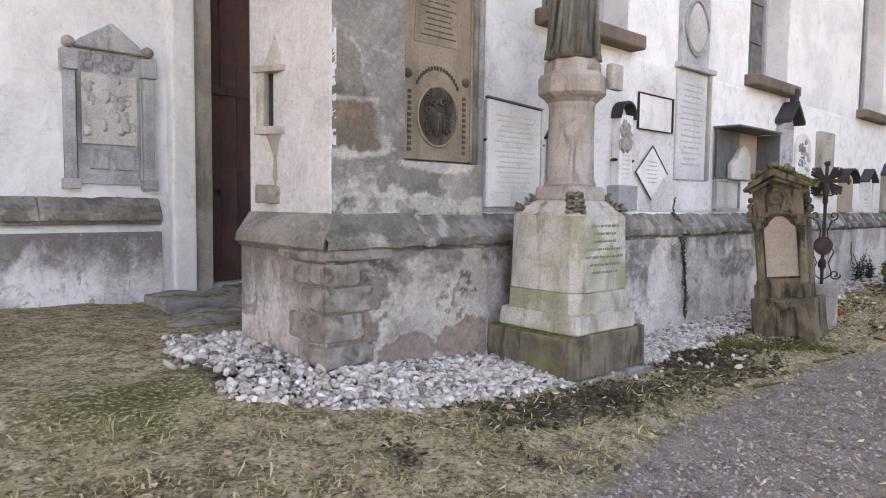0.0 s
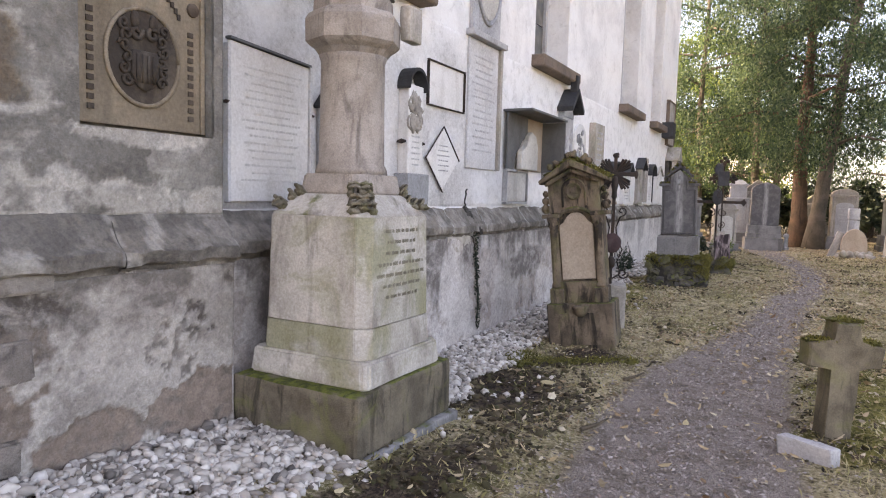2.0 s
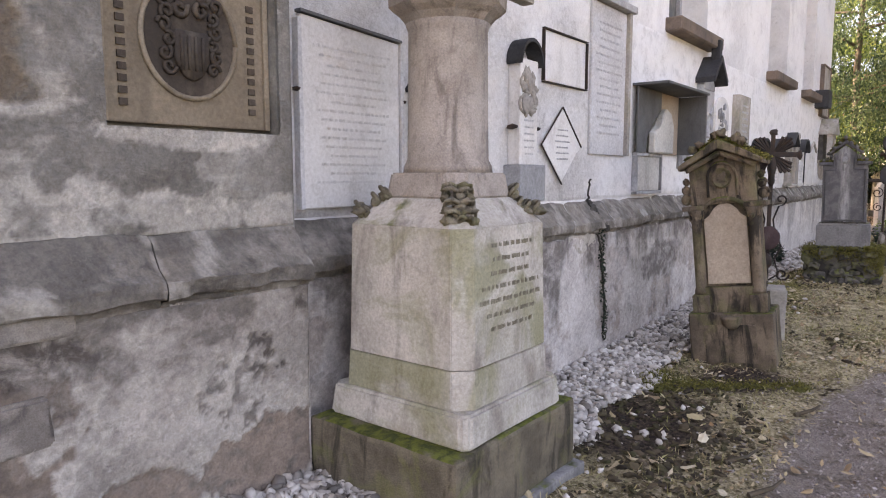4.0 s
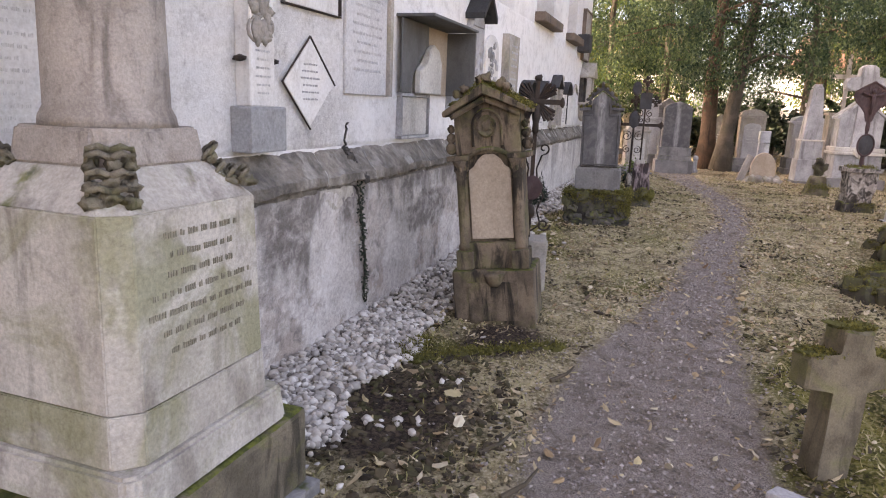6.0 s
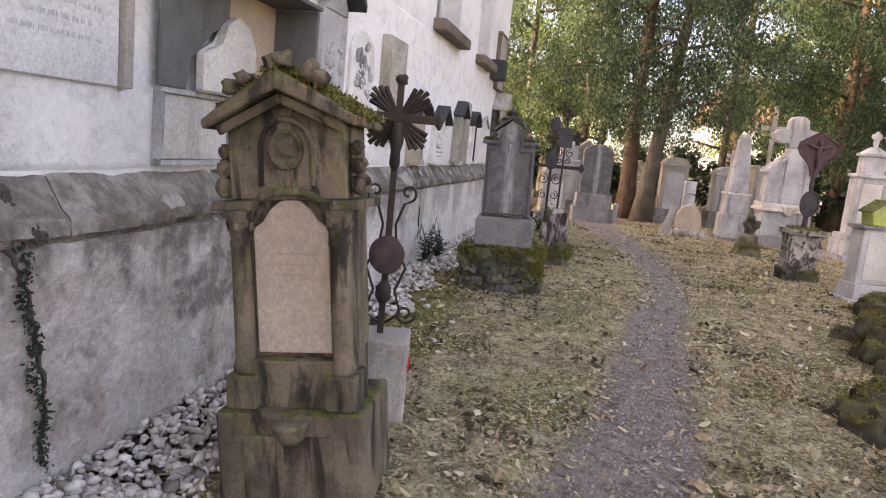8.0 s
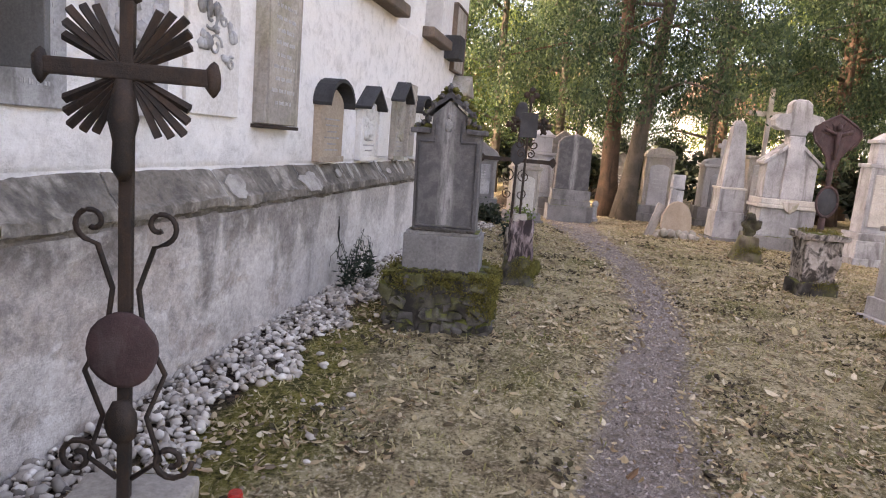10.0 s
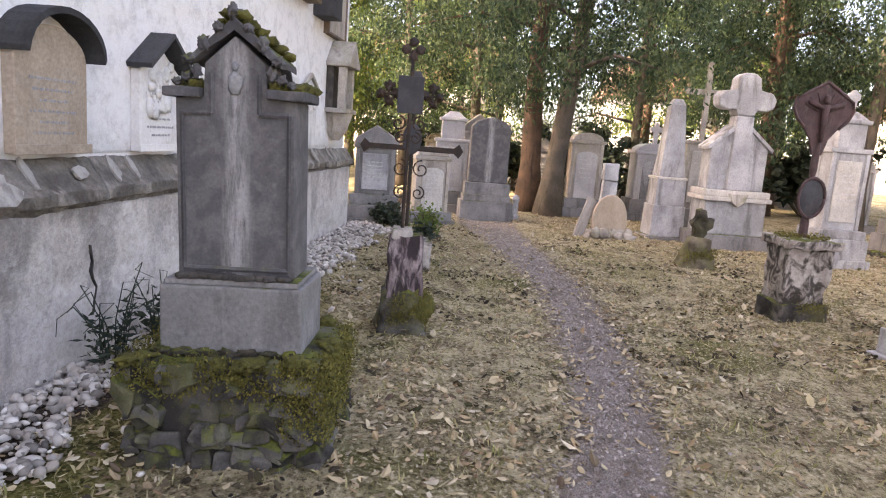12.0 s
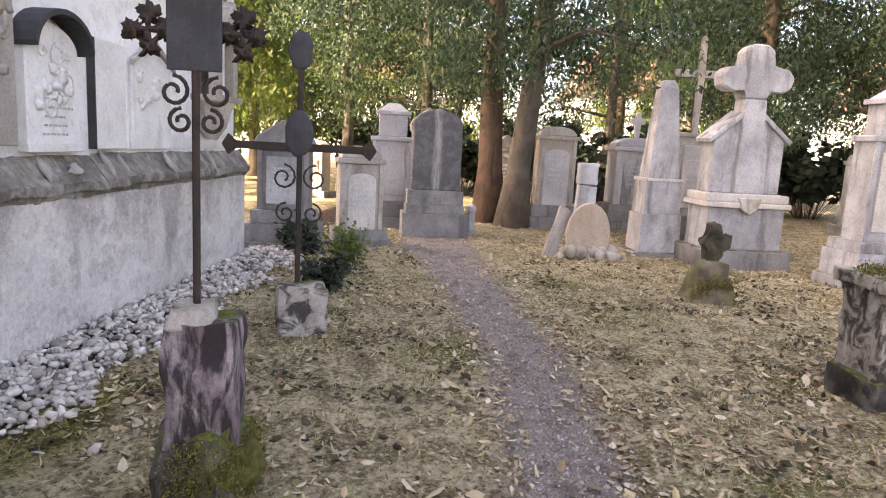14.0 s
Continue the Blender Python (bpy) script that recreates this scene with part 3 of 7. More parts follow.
def ledge_run(x0, x1, y, name="plinth_ledge", parent=None, z=LEDGE):
    """The sloping stone cap of the plinth, in eroded blocks."""
    rnd = random.Random(int(x0 * 10))
    prof = [(0.02, 0.0), (-0.012, -0.006), (-0.03, -0.03), (-0.05, -0.06), (-0.072, -0.09), (-0.095, -0.122), (-0.115, -0.15), (-0.133, -0.165), (-0.140, -0.172), (-0.141, -0.20), (-0.139, -0.228), (-0.128, -0.236), (-0.100, -0.242), (-0.093, -0.26), (-0.086, -0.278), (0.02, -0.28)]
    x = x0
    while x < x1 - 0.05:
        w = min(rnd.uniform(0.6, 1.25), x1 - x)
        if x1 - x - w < 0.35:
            w = x1 - x
        n = max(8, int(w / 0.022))
        xs = np.linspace(x + 0.003, x + w - 0.003, n)
        X, K = np.meshgrid(xs, np.arange(len(prof)))
        P = np.array(prof)
        near = np.minimum(X - x, x + w - X)
        worn_by = 0.020 * fbm(X * 0.5, K * 0.022, 9, 5, 0.65, 1) + 0.010 * np.exp(-near / 0.02) + 0.02 * np.clip(fbm(X, K * 0.022, 2.2, 4, 0.6, 4) - 0.25, 0, 1)
        inner = (K > 0) & (K < len(prof) - 1)
        Y = y + P[K, 0] + np.where(inner, worn_by, 0)
        Z = z + P[K, 1] + np.where(inner, 0.012 * fbm(X * 0.6, K * 0.022, 10, 4, 0.65, 2) - 0.006 * np.exp(-near / 0.02), 0) + 0.008 * (rnd.random() - 0.5)
        rough = fbm(X * 0.6, K * 0.03, 8, 6, 0.65, 3)
        marks = {"dirt": step01(rough, 0.0, 0.35) * 0.55, "lime": step01(fbm(X, K * 0.03, 6, 6, 0.65, 5) + 0.5 * np.exp(-near / 0.03), 0.32, 0.5) * 0.8, "bare": step01(-rough, 0.1, 0.5) * 0.6}
        ob = new("ledge_stone", sheet("ledge_stone", len(prof), n, np.stack([X, Y, Z], 2).reshape(-1, 3), M_LEDGE, None, marks, False))
        ob.parent = parent
        x += w


def weathered(name, base, grey, bare, lime, dark):
    """Old render whose marks say where it is bare, limed or dirty."""
    t = Tree(name)
    v = t.n("NewGeometry", 0)
    wide = t.t.nodes.new("ShaderNodeMapping")
    wide.inputs["Scale"].default_value = (0.5, 1.0, 1.5)
    t.t.links.new(v, wide.inputs[0])
    strokes = t.noise(wide.outputs[0], 14, 7, 0.68, 0.6)
    big, mid, pits, fine = t.noise(v, 1.3, 7, 0.65, 0.7), t.noise(v, 8, 7, 0.68, 0.5), t.noise(v, 30, 5, 0.7, 0.3), t.noise(v, 90, 4, 0.7)
    col = t.mix(t.ramp(big, 0.38, 0.64), base, grey)
    col = t.mix(t.math("MULTIPLY", t.ramp(mid, 0.52, 0.7), 0.3), col, dark)
    col = t.mix(t.math("MULTIPLY", t.ramp(strokes, 0.55, 0.7), 0.35), col, lime)
    for key, c1, c2 in (("bare", bare, dark), ("dirt", dark, grey), ("lime", lime, base)):
        col = t.mix(attr(t, key), col, t.mix(t.ramp(mid, 0.45, 0.7), c1, c2))
    col = t.mix(0.6, col, t.n("ValToRGB", Fac=pits), "OVERLAY")
    col = t.mix(0.4, col, t.n("ValToRGB", Fac=fine), "OVERLAY")
    return t.end(col, 0.93, t.mix(0.35, t.mix(0.5, strokes, pits), fine), 1.0, 0.022, 0.0, 0.2)


M_LEDGE = weathered("ledge_stone", (0.27, 0.242, 0.21), (0.16, 0.142, 0.124), (0.2, 0.17, 0.14), (0.36, 0.33, 0.29), (0.06, 0.053, 0.046))


def render_coat(name, x0, x1, z0, z1, y, step, marks_of, material, parent, label, hole=None):
    """An uneven coat of plaster over a wall's face, its edges let into the wall."""
    nx, nz = int((x1 - x0) / step) + 1, int((z1 - z0) / step) + 1
    X, Z = np.meshgrid(np.linspace(x0, x1, nx), np.linspace(z0, z1, nz))
    depth, marks = marks_of(X, Z)
    out = 0.012 + depth
    edge = np.minimum.reduce([X - x0, x1 - X, Z - z0, z1 - Z])
    out = np.where(edge < 1e-6, -0.02, np.maximum(out, 0.0012))
    keep = None
    if hole:
        cx, cz = (X[:-1, :-1] + X[1:, 1:]) / 2, (Z[:-1, :-1] + Z[1:, 1:]) / 2
        keep = ~((cx > hole[0]) & (cx < hole[1]) & (cz > hole[2]) & (cz < hole[3]))
    ob = new(name, sheet(name, nz, nx, np.stack([X, y - out, Z], 2).reshape(-1, 3), material, keep, marks))
    ob.parent = parent
    return tagged(ob, label)


def spot(X, Z, x, z, rx, rz, seed, rough=0.35):
    """A ragged patch: above 0 inside, falling outwards."""
    return 1 - np.hypot((X - x) / rx, (Z - z) / rz) + rough * fbm(X, Z, 7, 6, 0.62, seed)


bm = bmesh.new()
box(4.05, END + 0.12, WY - 0.085, WY + 0.9, -0.3, LEDGE - 0.26, bm=bm)
wall_plinth = structure("wall_plinth", bm, M_PLINTH, "stained and crumbling grey plaster plinth of the church wall")
ledge_run(4.05, END + 0.2, WY, parent=wall_plinth)


def long_marks(X, Z):
    scar = step01(fbm(X * 0.7, Z, 2.4, 7, 0.64, 1), 0.10, 0.22)
    flake = step01(fbm(X * 0.8, Z, 6, 6, 0.62, 3), 0.22, 0.34)
    rim = np.clip(1 - np.abs(fbm(X * 0.7, Z, 2.4, 7, 0.64, 1) - 0.05) / 0.06, 0, 1)
    depth = -0.009 * scar - 0.004 * flake + 0.006 * fbm(X, Z, 3, 3, 0.5, 5) + 0.0035 * fbm(X, Z, 22, 4, 0.6, 6)
    drip = fbm(X, Z * 0.12, 3.0, 5, 0.6, 2)
    stain = step01(Z + 0.55 * drip + 0.18 * fbm(X, Z, 5, 4, 0.6, 4), 0.78, 1.12) * 0.8
    blue = step01(spot(X, Z, 8.75, 0.78, 0.6, 0.22, 2, 0.5), 0, 0.4) * 0.8
    pink = step01(0.55 - Z + 0.5 * fbm(X, Z, 1.8, 6, 0.62, 7), 0, 0.4)
    # the coat also turns paler beyond x 10.5
    return depth, {"bare": np.clip(scar * 0.5 * (1 - stain) + 0.35 * pink, 0, 1), "dirt": np.maximum(stain * (1 - 0.45 * step01(X, 10, 15)), blue), "lime": np.clip(0.3 * rim + 0.25 * flake + 0.55 * step01(X, 10.5, 14), 0, 1) * (1 - 0.8 * stain)}


M_PLINTHW = weathered("weathered_plinth_plaster", (0.60, 0.555, 0.525), (0.41, 0.37, 0.345), (0.36, 0.29, 0.25), (0.72, 0.68, 0.64), (0.115, 0.097, 0.088))
render_coat("plaster_coat", 4.05, END + 0.1, 0.0, LEDGE - 0.262, WY - 0.085, 0.018, long_marks, M_PLINTHW, wall_plinth, "stained flaking plaster coat")

def wall_marks(X, Z):
    # paler to the right and towards the top, with a ragged border
    paler = np.clip(step01(X + 1.3 * fbm(X, Z, 0.9, 6, 0.62, 1), 6.3, 9.2) + step01(Z + 0.5 * fbm(X, Z, 1.2, 6, 0.62, 2), 2.6, 3.2), 0, 1)
    old = step01(fbm(X, Z, 1.6, 6, 0.64, 3), 0.12, 0.5) * (1 - 0.85 * paler)
    foot = step01(1.62 - Z + 0.22 * fbm(X, Z, 3, 6, 0.64, 4), 0, 0.15)
    return -0.0085 + 0.003 * fbm(X, Z, 3, 4, 0.55, 5), {"bare": 0.35 * old, "dirt": np.clip(0.22 * old + 0.28 * foot * step01(fbm(X, Z, 5, 5, 0.6, 6), -0.1, 0.3), 0, 1), "lime": paler * (1 - 0.5 * foot)}


M_WALLW = weathered("worn_white_plaster", (0.66, 0.645, 0.63), (0.55, 0.535, 0.52), (0.46, 0.44, 0.42), (0.83, 0.815, 0.80), (0.26, 0.24, 0.225))
render_coat("plaster_coat", 4.06, END - 0.01, LEDGE - 0.015, SILL - 0.15, WY, 0.03, wall_marks, M_WALLW, wall_south, "worn lime coat, paler to the right and towards its top")
M_TOWERL = plaster("light_grey_plaster", (0.60, 0.58, 0.56), (0.48, 0.46, 0.44), (0.34, 0.31, 0.29))
# the pier beside the door
BX, BY, BE = 2.62, 3.60, 4.75
bm = bmesh.new()
box(BX, 3.24, BY, BE, LEDGE - 0.3, 10, bm=bm)
box(3.24, 3.97, BY, BE, LEDGE - 0.3, 1.82, bm=bm)
box(3.24, 3.97, BY + 0.10, BE, 1.82, 3.9, bm=bm)
box(3.24, 3.97, BY, BE, 3.9, 10, bm=bm)
box(3.97, 4.05, BY, BE, LEDGE - 0.3, 10, bm=bm)
wall_pier = structure("wall_pier", bm, M_TOWER, "grey weathered plaster pier with patches of bare stone")
bm = plan_prism([(BX - 0.08, BY - 0.08), (4.05, BY - 0.08), (4.05, BE), (BX - 0.08, BE)], -0.2, LEDGE - 0.26)
pier_plinth = structure("pier_plinth", bm, M_PIERP, "battered plaster plinth of the church pier with bare quoin stones")
ledge_run(BX - 0.1, 4.05, BY, parent=pier_plinth)
bm = bmesh.new()
prof = [(BX + 0.02, LEDGE), (BX - 0.015, LEDGE - 0.01), (BX - 0.125, LEDGE - 0.165), (BX - 0.135, LEDGE - 0.225), (BX - 0.085, LEDGE - 0.275), (BX + 0.02, LEDGE - 0.28)]
a = [bm.verts.new((px, BY - 0.13 if k in (2, 3) else BY - 0.08, pz)) for k, (px, pz) in enumerate(prof)]
b = [bm.verts.new((px, BE, pz)) for px, pz in prof]
bm.faces.new(a)
bm.faces.new(b[::-1])
for i in range(6):
    bm.faces.new((a[i], a[(i + 1) % 6], b[(i + 1) % 6], b[i]))
part("ledge_stone", worn(bm, 0.01, 3, 5, 3), M_LEDGE, pier_plinth)
# white plaster on the pier's narrow face, bare quoins at its foot
bm = box(BX - 0.006, BX + 0.05, BY - 0.002, BE - 0.02, LEDGE + 0.0, 9.9)
part("plaster_coat", bm, M_TOWERL, wall_pier, "lighter lime coat")
rnd = random.Random(4)
z = 0.42
for k, (h, la, lb) in enumerate(((0.17, 0.34, 0.40), (0.20, 0.46, 0.30), (0.18, 0.3, 0.46), (0.16, 0.5, 0.28), (0.11, 0.62, 0.55))):
    o = 0.108
    bm = plan_prism([(BX - o, BY - o), (BX - o + lb, BY - o), (BX - o + lb, BY - 0.04), (BX - 0.04, BY - 0.04), (BX - 0.04, BY - o + la), (BX - o, BY - o + la)], z, z + h - 0.022, None, None, 0.012)
    part("quoin_stone", worn(bm, 0.014, 3, 6, k), M_QUOIN, pier_plinth)
    z += h


M_LIMEP = stone("pale_mortar", (0.52, 0.47, 0.41), (0.42, 0.38, 0.33), (0.26, 0.23, 0.20), 0.5)


def ragged(points, seed, amount=0.018, cuts=4):
    """An outline with broken, wandering edges."""
    out = []
    for (x0, z0), (x1, z1) in zip(points, points[1:] + points[:1]):
        for k in range(cuts):
            f = k / cuts
            x, z = x0 + (x1 - x0) * f, z0 + (z1 - z0) * f
            p = Vector((x * 9 + seed, z * 9, seed))
            dx = 0 if x < BX + 0.01 else amount * noise.noise(p)
            out.append((x + dx, z + amount * noise.noise(p + Vector((7, 3, 0)))))
    return out


def pier_marks(X, Z):
    body = np.minimum(step01(3.08 - X - 0.16 * np.abs(Z - 2.1) / 0.3 * (Z > 2.1) + 0.10 * fbm(X, Z, 6, 6, 0.6, 1), 0, 0.05), step01(Z - 1.86 - 0.12 * np.clip(X - 2.8, 0, 1) + 0.05 * fbm(X, Z, 7, 5, 0.6, 2), 0, 0.03)) * step01(2.70 - Z + 0.06 * fbm(X, Z, 7, 5, 0.6, 3), 0, 0.03)
    fringe = np.minimum(step01(3.11 - X - 0.16 * np.abs(Z - 2.1) / 0.3 * (Z > 2.1) + 0.14 * fbm(X, Z, 6, 6, 0.6, 1), 0, 0.05), step01(Z - 1.80 - 0.16 * np.clip(X - 2.8, 0, 1) + 0.08 * fbm(X, Z, 7, 5, 0.6, 2), 0, 0.03)) * step01(2.72 - Z + 0.06 * fbm(X, Z, 7, 5, 0.6, 3), 0, 0.03)
    seam = np.exp(-((Z - 2.215 - 0.02 * fbm(X, X, 6, 3)) / 0.014) ** 2) * body
    foot = step01(1.60 - Z + 0.13 * fbm(X, Z, 5, 6, 0.64, 4), 0, 0.03)
    under = step01(spot(X, Z, 3.6, 1.80, 0.40, 0.05, 5, 0.5), 0, 0.15)
    flakes = step01(fbm(X, Z * 1.6, 5, 7, 0.66, 6), 0.30, 0.36) * step01(2.5 - Z, 0, 0.8)
    damp = step01(fbm(X, Z, 1.3, 5, 0.6, 7), 0.0, 0.5)
    depth = -0.010 * body - 0.004 * foot - 0.006 * seam - 0.003 * flakes + 0.004 * fbm(X * 0.5, Z, 9, 5, 0.6, 2) + 0.0025 * fbm(X, Z, 30, 4, 0.6, 6)
    return depth, {"bare": body * (0.35 + 0.65 * (Z < 2.22)), "dirt": np.clip(0.55 * damp + 0.6 * body * (Z > 2.22) * step01(fbm(X, Z, 9, 5), -0.2, 0.3) + 0.5 * step01(1.53 - Z + 0.1 * fbm(X, Z, 8, 5, 0.6, 3), 0, 0.05), 0, 1) * (1 - seam), "lime": np.clip((fringe - body) * 0.8 + seam * 0.6 + 0.75 * under + 0.7 * foot * step01(fbm(X, Z, 6, 6, 0.65, 1), -0.35, 0.05) + 0.35 * flakes, 0, 1)}


def foot_marks(X, Z):
    stip = spot(X, Z, 3.70, 0.83, 0.22, 0.17, 1, 0.4)
    brick = np.maximum(spot(X, Z, 3.25, 0.43, 0.34, 0.12, 2, 0.45), spot(X, Z, 3.12, 0.34, 0.2, 0.12, 3, 0.4))
    slab = spot(X, Z, 3.83, 0.48, 0.28, 0.17, 4, 0.4)
    left = spot(X, Z, 2.52, 0.85, 0.52, 0.55, 5, 0.35)
    gone = np.maximum.reduce([brick, slab, left])
    bare = step01(gone, 0.0, 0.05)
    rim = np.clip(1 - np.abs(gone + 0.10) / 0.10, 0, 1) * step01(fbm(X, Z, 5, 4, 0.6, 6), -0.3, 0.1)
    band = step01(Z - 0.98 + 0.22 * fbm(X * 0.6, Z, 3, 6, 0.64, 7), 0, 0.1)
    holes = step01(stip, 0, 0.12) * step01(fbm(X, Z, 26, 3, 0.6, 2), -0.1, 0.2)
    depth = -0.010 * bare - 0.006 * holes + 0.006 * fbm(X * 0.6, Z, 6, 5, 0.6, 3) + 0.003 * fbm(X, Z, 30, 4, 0.6, 5)
    return depth, {"bare": np.clip(0.8 * bare, 0, 1), "dirt": np.clip(0.7 * holes + 0.7 * band + 0.3 * step01(fbm(X, Z, 2.2, 6, 0.64, 1), 0.0, 0.6) + 0.5 * step01(left, 0, 0.1), 0, 1), "lime": 0.5 * rim}


M_PIERW = weathered("weathered_pier_plaster", (0.31, 0.29, 0.26), (0.20, 0.184, 0.163), (0.21, 0.155, 0.105), (0.50, 0.46, 0.41), (0.095, 0.084, 0.072))
M_FOOTW = weathered("weathered_pier_foot", (0.47, 0.425, 0.38), (0.33, 0.29, 0.258), (0.27, 0.195, 0.15), (0.60, 0.55, 0.495), (0.10, 0.083, 0.072))
render_coat("plaster_coat", BX + 0.004, 4.05, LEDGE - 0.02, 3.95, BY, 0.0125, pier_marks, M_PIERW, wall_pier, "rough flaking grey plaster coat", (3.24, 3.97, 1.82, 3.9))
render_coat("plaster_coat", BX - 0.08, 4.05, 0.0, LEDGE - 0.262, BY - 0.08, 0.0125, foot_marks, M_FOOTW, pier_plinth, "crumbling plaster over brick and rubble")
# chips and a long crack in the long wall
drips = [(12.6 + 0.55 * k + 0.2 * math.sin(k * 2.1), 1.37, 0.025 + 0.01 * (k % 2), 0.06, 40 + k) for k in range(12)]
for x, z, rx, rz, seed in (*drips, (8.15, 1.30, 0.08, 0.035, 1), (12.3, 1.31, 0.2, 0.06, 2), (11.1, 1.33, 0.12, 0.06, 3), (13.0, 1.36, 0.06, 0.03, 4), (14.6, 1.34, 0.08, 0.03, 5), (16.2, 1.35, 0.07, 0.03, 7)):
    bm = prism(blob_outline(x, 0, rx, rz * 1.4, seed, 18, 0.6), -0.004, 0.012)
    bmesh.ops.rotate(bm, verts=bm.verts, cent=(x, 0, 0), matrix=Euler((radians(-34), 0, 0)).to_matrix())
    bmesh.ops.translate(bm, verts=bm.verts, vec=(0, WY - 0.02 - (LEDGE - z) * 0.7 - 0.005, z))
    part("lime_chip", bm, M_LIME, wall_plinth)

def crack(points, width, y, parent, seed):
    """A jagged open crack."""
    rnd = random.Random(seed)
    left, right = [], []
    for (x0, z0), (x1, z1) in zip(points, points[1:]):
        for k in range(5):
            f = k / 5
            taper = 0.35 + 0.65 * (len(left) < 16)
            x, z = x0 + (x1 - x0) * f + rnd.uniform(-0.016, 0.016), z0 + (z1 - z0) * f
            w = width * taper * rnd.uniform(0.25, 1.2)
            left.append((x - w, z))
            right.append((x + w, z))
    own = prism(left + right[::-1], y - 0.017, y + 0.004)
    part("crack", own, M_CRACK, parent, "jagged open crack")


crack([(7.22, 1.17), (7.30, 1.0), (7.35, 0.8), (7.40, 0.6), (7.38, 0.4), (7.36, 0.22)], 0.011, WY - 0.086, wall_plinth, 1)
for k in range(5):
    x, z, r = 6.78 + 0.09 * k, 1.13 - 0.02 * (k % 3), 0.07
    part("mortar_patch", prism(ragged([(x - r, z - 0.05), (x, z - 0.09 + 0.02 * k), (x + r, z - 0.03), (x + r * 0.7, 1.175), (x - r * 0.8, 1.175)], 60 + k, 0.03, 5), WY - 0.090 - 0.0006 * k, WY - 0.07), M_LIMEP, wall_plinth)
ob = new("ivy", leaf_cloud("ivy", [(7.25 + 0.14 * f + 0.02 * math.sin(19 * f), WY - 0.115, 1.2 - 0.95 * f) for f in [k / 60 for k in range(61)]], 9, (0.014, 0.01, 0.02), 0.022, 0.008, M_IVY, 5, 0.5))
ob.parent = wall_plinth
tagged(ob, "dark withered creeper rooted in the crack", "", "", "stuff")
crack([(7.24, 1.62), (7.20, 1.5), (7.22, 1.44)], 0.007, WY, wall_south, 2)
bm = bmesh.new()
for k in range(16):
    lump(7.19 + 0.0095 * k + 0.02 * math.sin(k * 2.7), WY - 0.02 - 0.0075 * k, LEDGE - 0.01 - 0.015 * k, 0.034 + 0.012 * math.sin(k * 1.9), 0.02, 0.026, k, 0.8, 2, bm, 4)
part("crack_rubble", bm, M_CRACK, wall_plinth)
crack([(13.05, 0.95), (13.08, 0.7), (13.05, 0.5)], 0.008, WY - 0.086, wall_plinth, 3)


def window(x0, x1):
    """A tall leaded church window, deep in its reveal, over a stone sill."""
    w = thing("window_1", "tall dark leaded church window over a projecting brown sill", "", None, "", "structure")
    part("window_sill", prism([(x0 - 0.09, SILL - 0.14), (x1 + 0.09, SILL - 0.14), (x1 + 0.09, SILL), (x0 - 0.09, SILL)], WY - 0.17, WY + 0.42, 0.015), M_SILL, w)
    fr = bmesh.new()
    for a in (x0, x1 - 0.07):
        box(a, a + 0.07, WY + 0.3, WY + 0.4, SILL, HEAD, bm=fr)
    box(x0 + 0.07, x1 - 0.07, WY + 0.3, WY + 0.4, SILL, SILL + 0.07, bm=fr)
    fr = part("window_frame", fr, M_GREYS, w)
    n = 9
    for i in range(n):
        for j in range(3):
            a = x0 + 0.07 + (x1 - x0 - 0.14) * j / 3
            z0, z1 = SILL + 0.07 + (HEAD - SILL - 0.07) * i / n, SILL + 0.07 + (HEAD - SILL - 0.07) * (i + 1) / n
            part("pane", box(a + 0.008, a + (x1 - x0 - 0.14) / 3 - 0.008, WY + 0.34, WY + 0.352, z0 + 0.008, z1 - 0.008), M_GLASS, fr)
    return w


for a, b in WINDOWS:
    window(a, b)
bm = box(4.06, END, WY + 0.78, WY + 0.88, 0, 9.9)
structure("wall_inner_lining", bm, M_GREYS, "plain inner lining of the church wall")
bm = box(END - 0.9, END, WY + 0.9, 18, -0.3, 10)
box(END - 0.9, END + 0.12, WY + 0.9, 18, -0.31, LEDGE - 0.26, bm=bm)
structure("wall_east", bm, M_WALL, "white plastered end wall of the church")
# door wall, set back beside the pier
DY = 7.2
wall_porch = structure("wall_porch", wall_with_holes(-14, 5.2, DY, DY + 0.8, -0.3, 10, [(3.32, 4.35, -0.3, 4.4)]), M_WALL, "white plastered church wall beside the door")
bm = box(-14, 2.75, DY - 0.085, DY, -0.3, LEDGE - 0.26)
porch_plinth = structure("porch_plinth", bm, M_PLINTH, "grey plaster plinth beside the church door")
ledge_run(-6, 2.75, DY, parent=porch_plinth, z=LEDGE + 0.1)
for x0, x1, y in ((2.85, 3.10, DY - 0.16), (3.10, 3.32, DY - 0.08)):
    bm = box(x0, x1, y, DY + 0.3, -0.2, 9, 0.03)
    part("door_jamb", bm, M_SAND if x0 > 3 else M_WALL, wall_porch)
structure("pier_return", box(4.35, 5.2, BE, DY, -0.3, 10), M_WALL, "plain plastered return behind the pier")
door = thing("door_1", "tall closed dark brown wooden church door", "", None, "", "structure")
for k in range(5):
    part("plank", box(3.32 + 0.206 * k + 0.003, 3.32 + 0.206 * (k + 1) - 0.003, DY + 0.2, DY + 0.27, 0.57, 4.35, 0.006), M_DOOR, door)
# block added below the planks, stops sunlight leaking through the gap
structure("door_step", box(3.3, 4.36, DY - 0.02, DY + 0.6, -0.2, 0.565, 0.01), M_GREYS, "stone block added under the church door to close the light gap")
part("rail", box(3.32, 4.35, DY + 0.17, DY + 0.2, 2.74, 2.84, 0.01), M_DOOR, door)
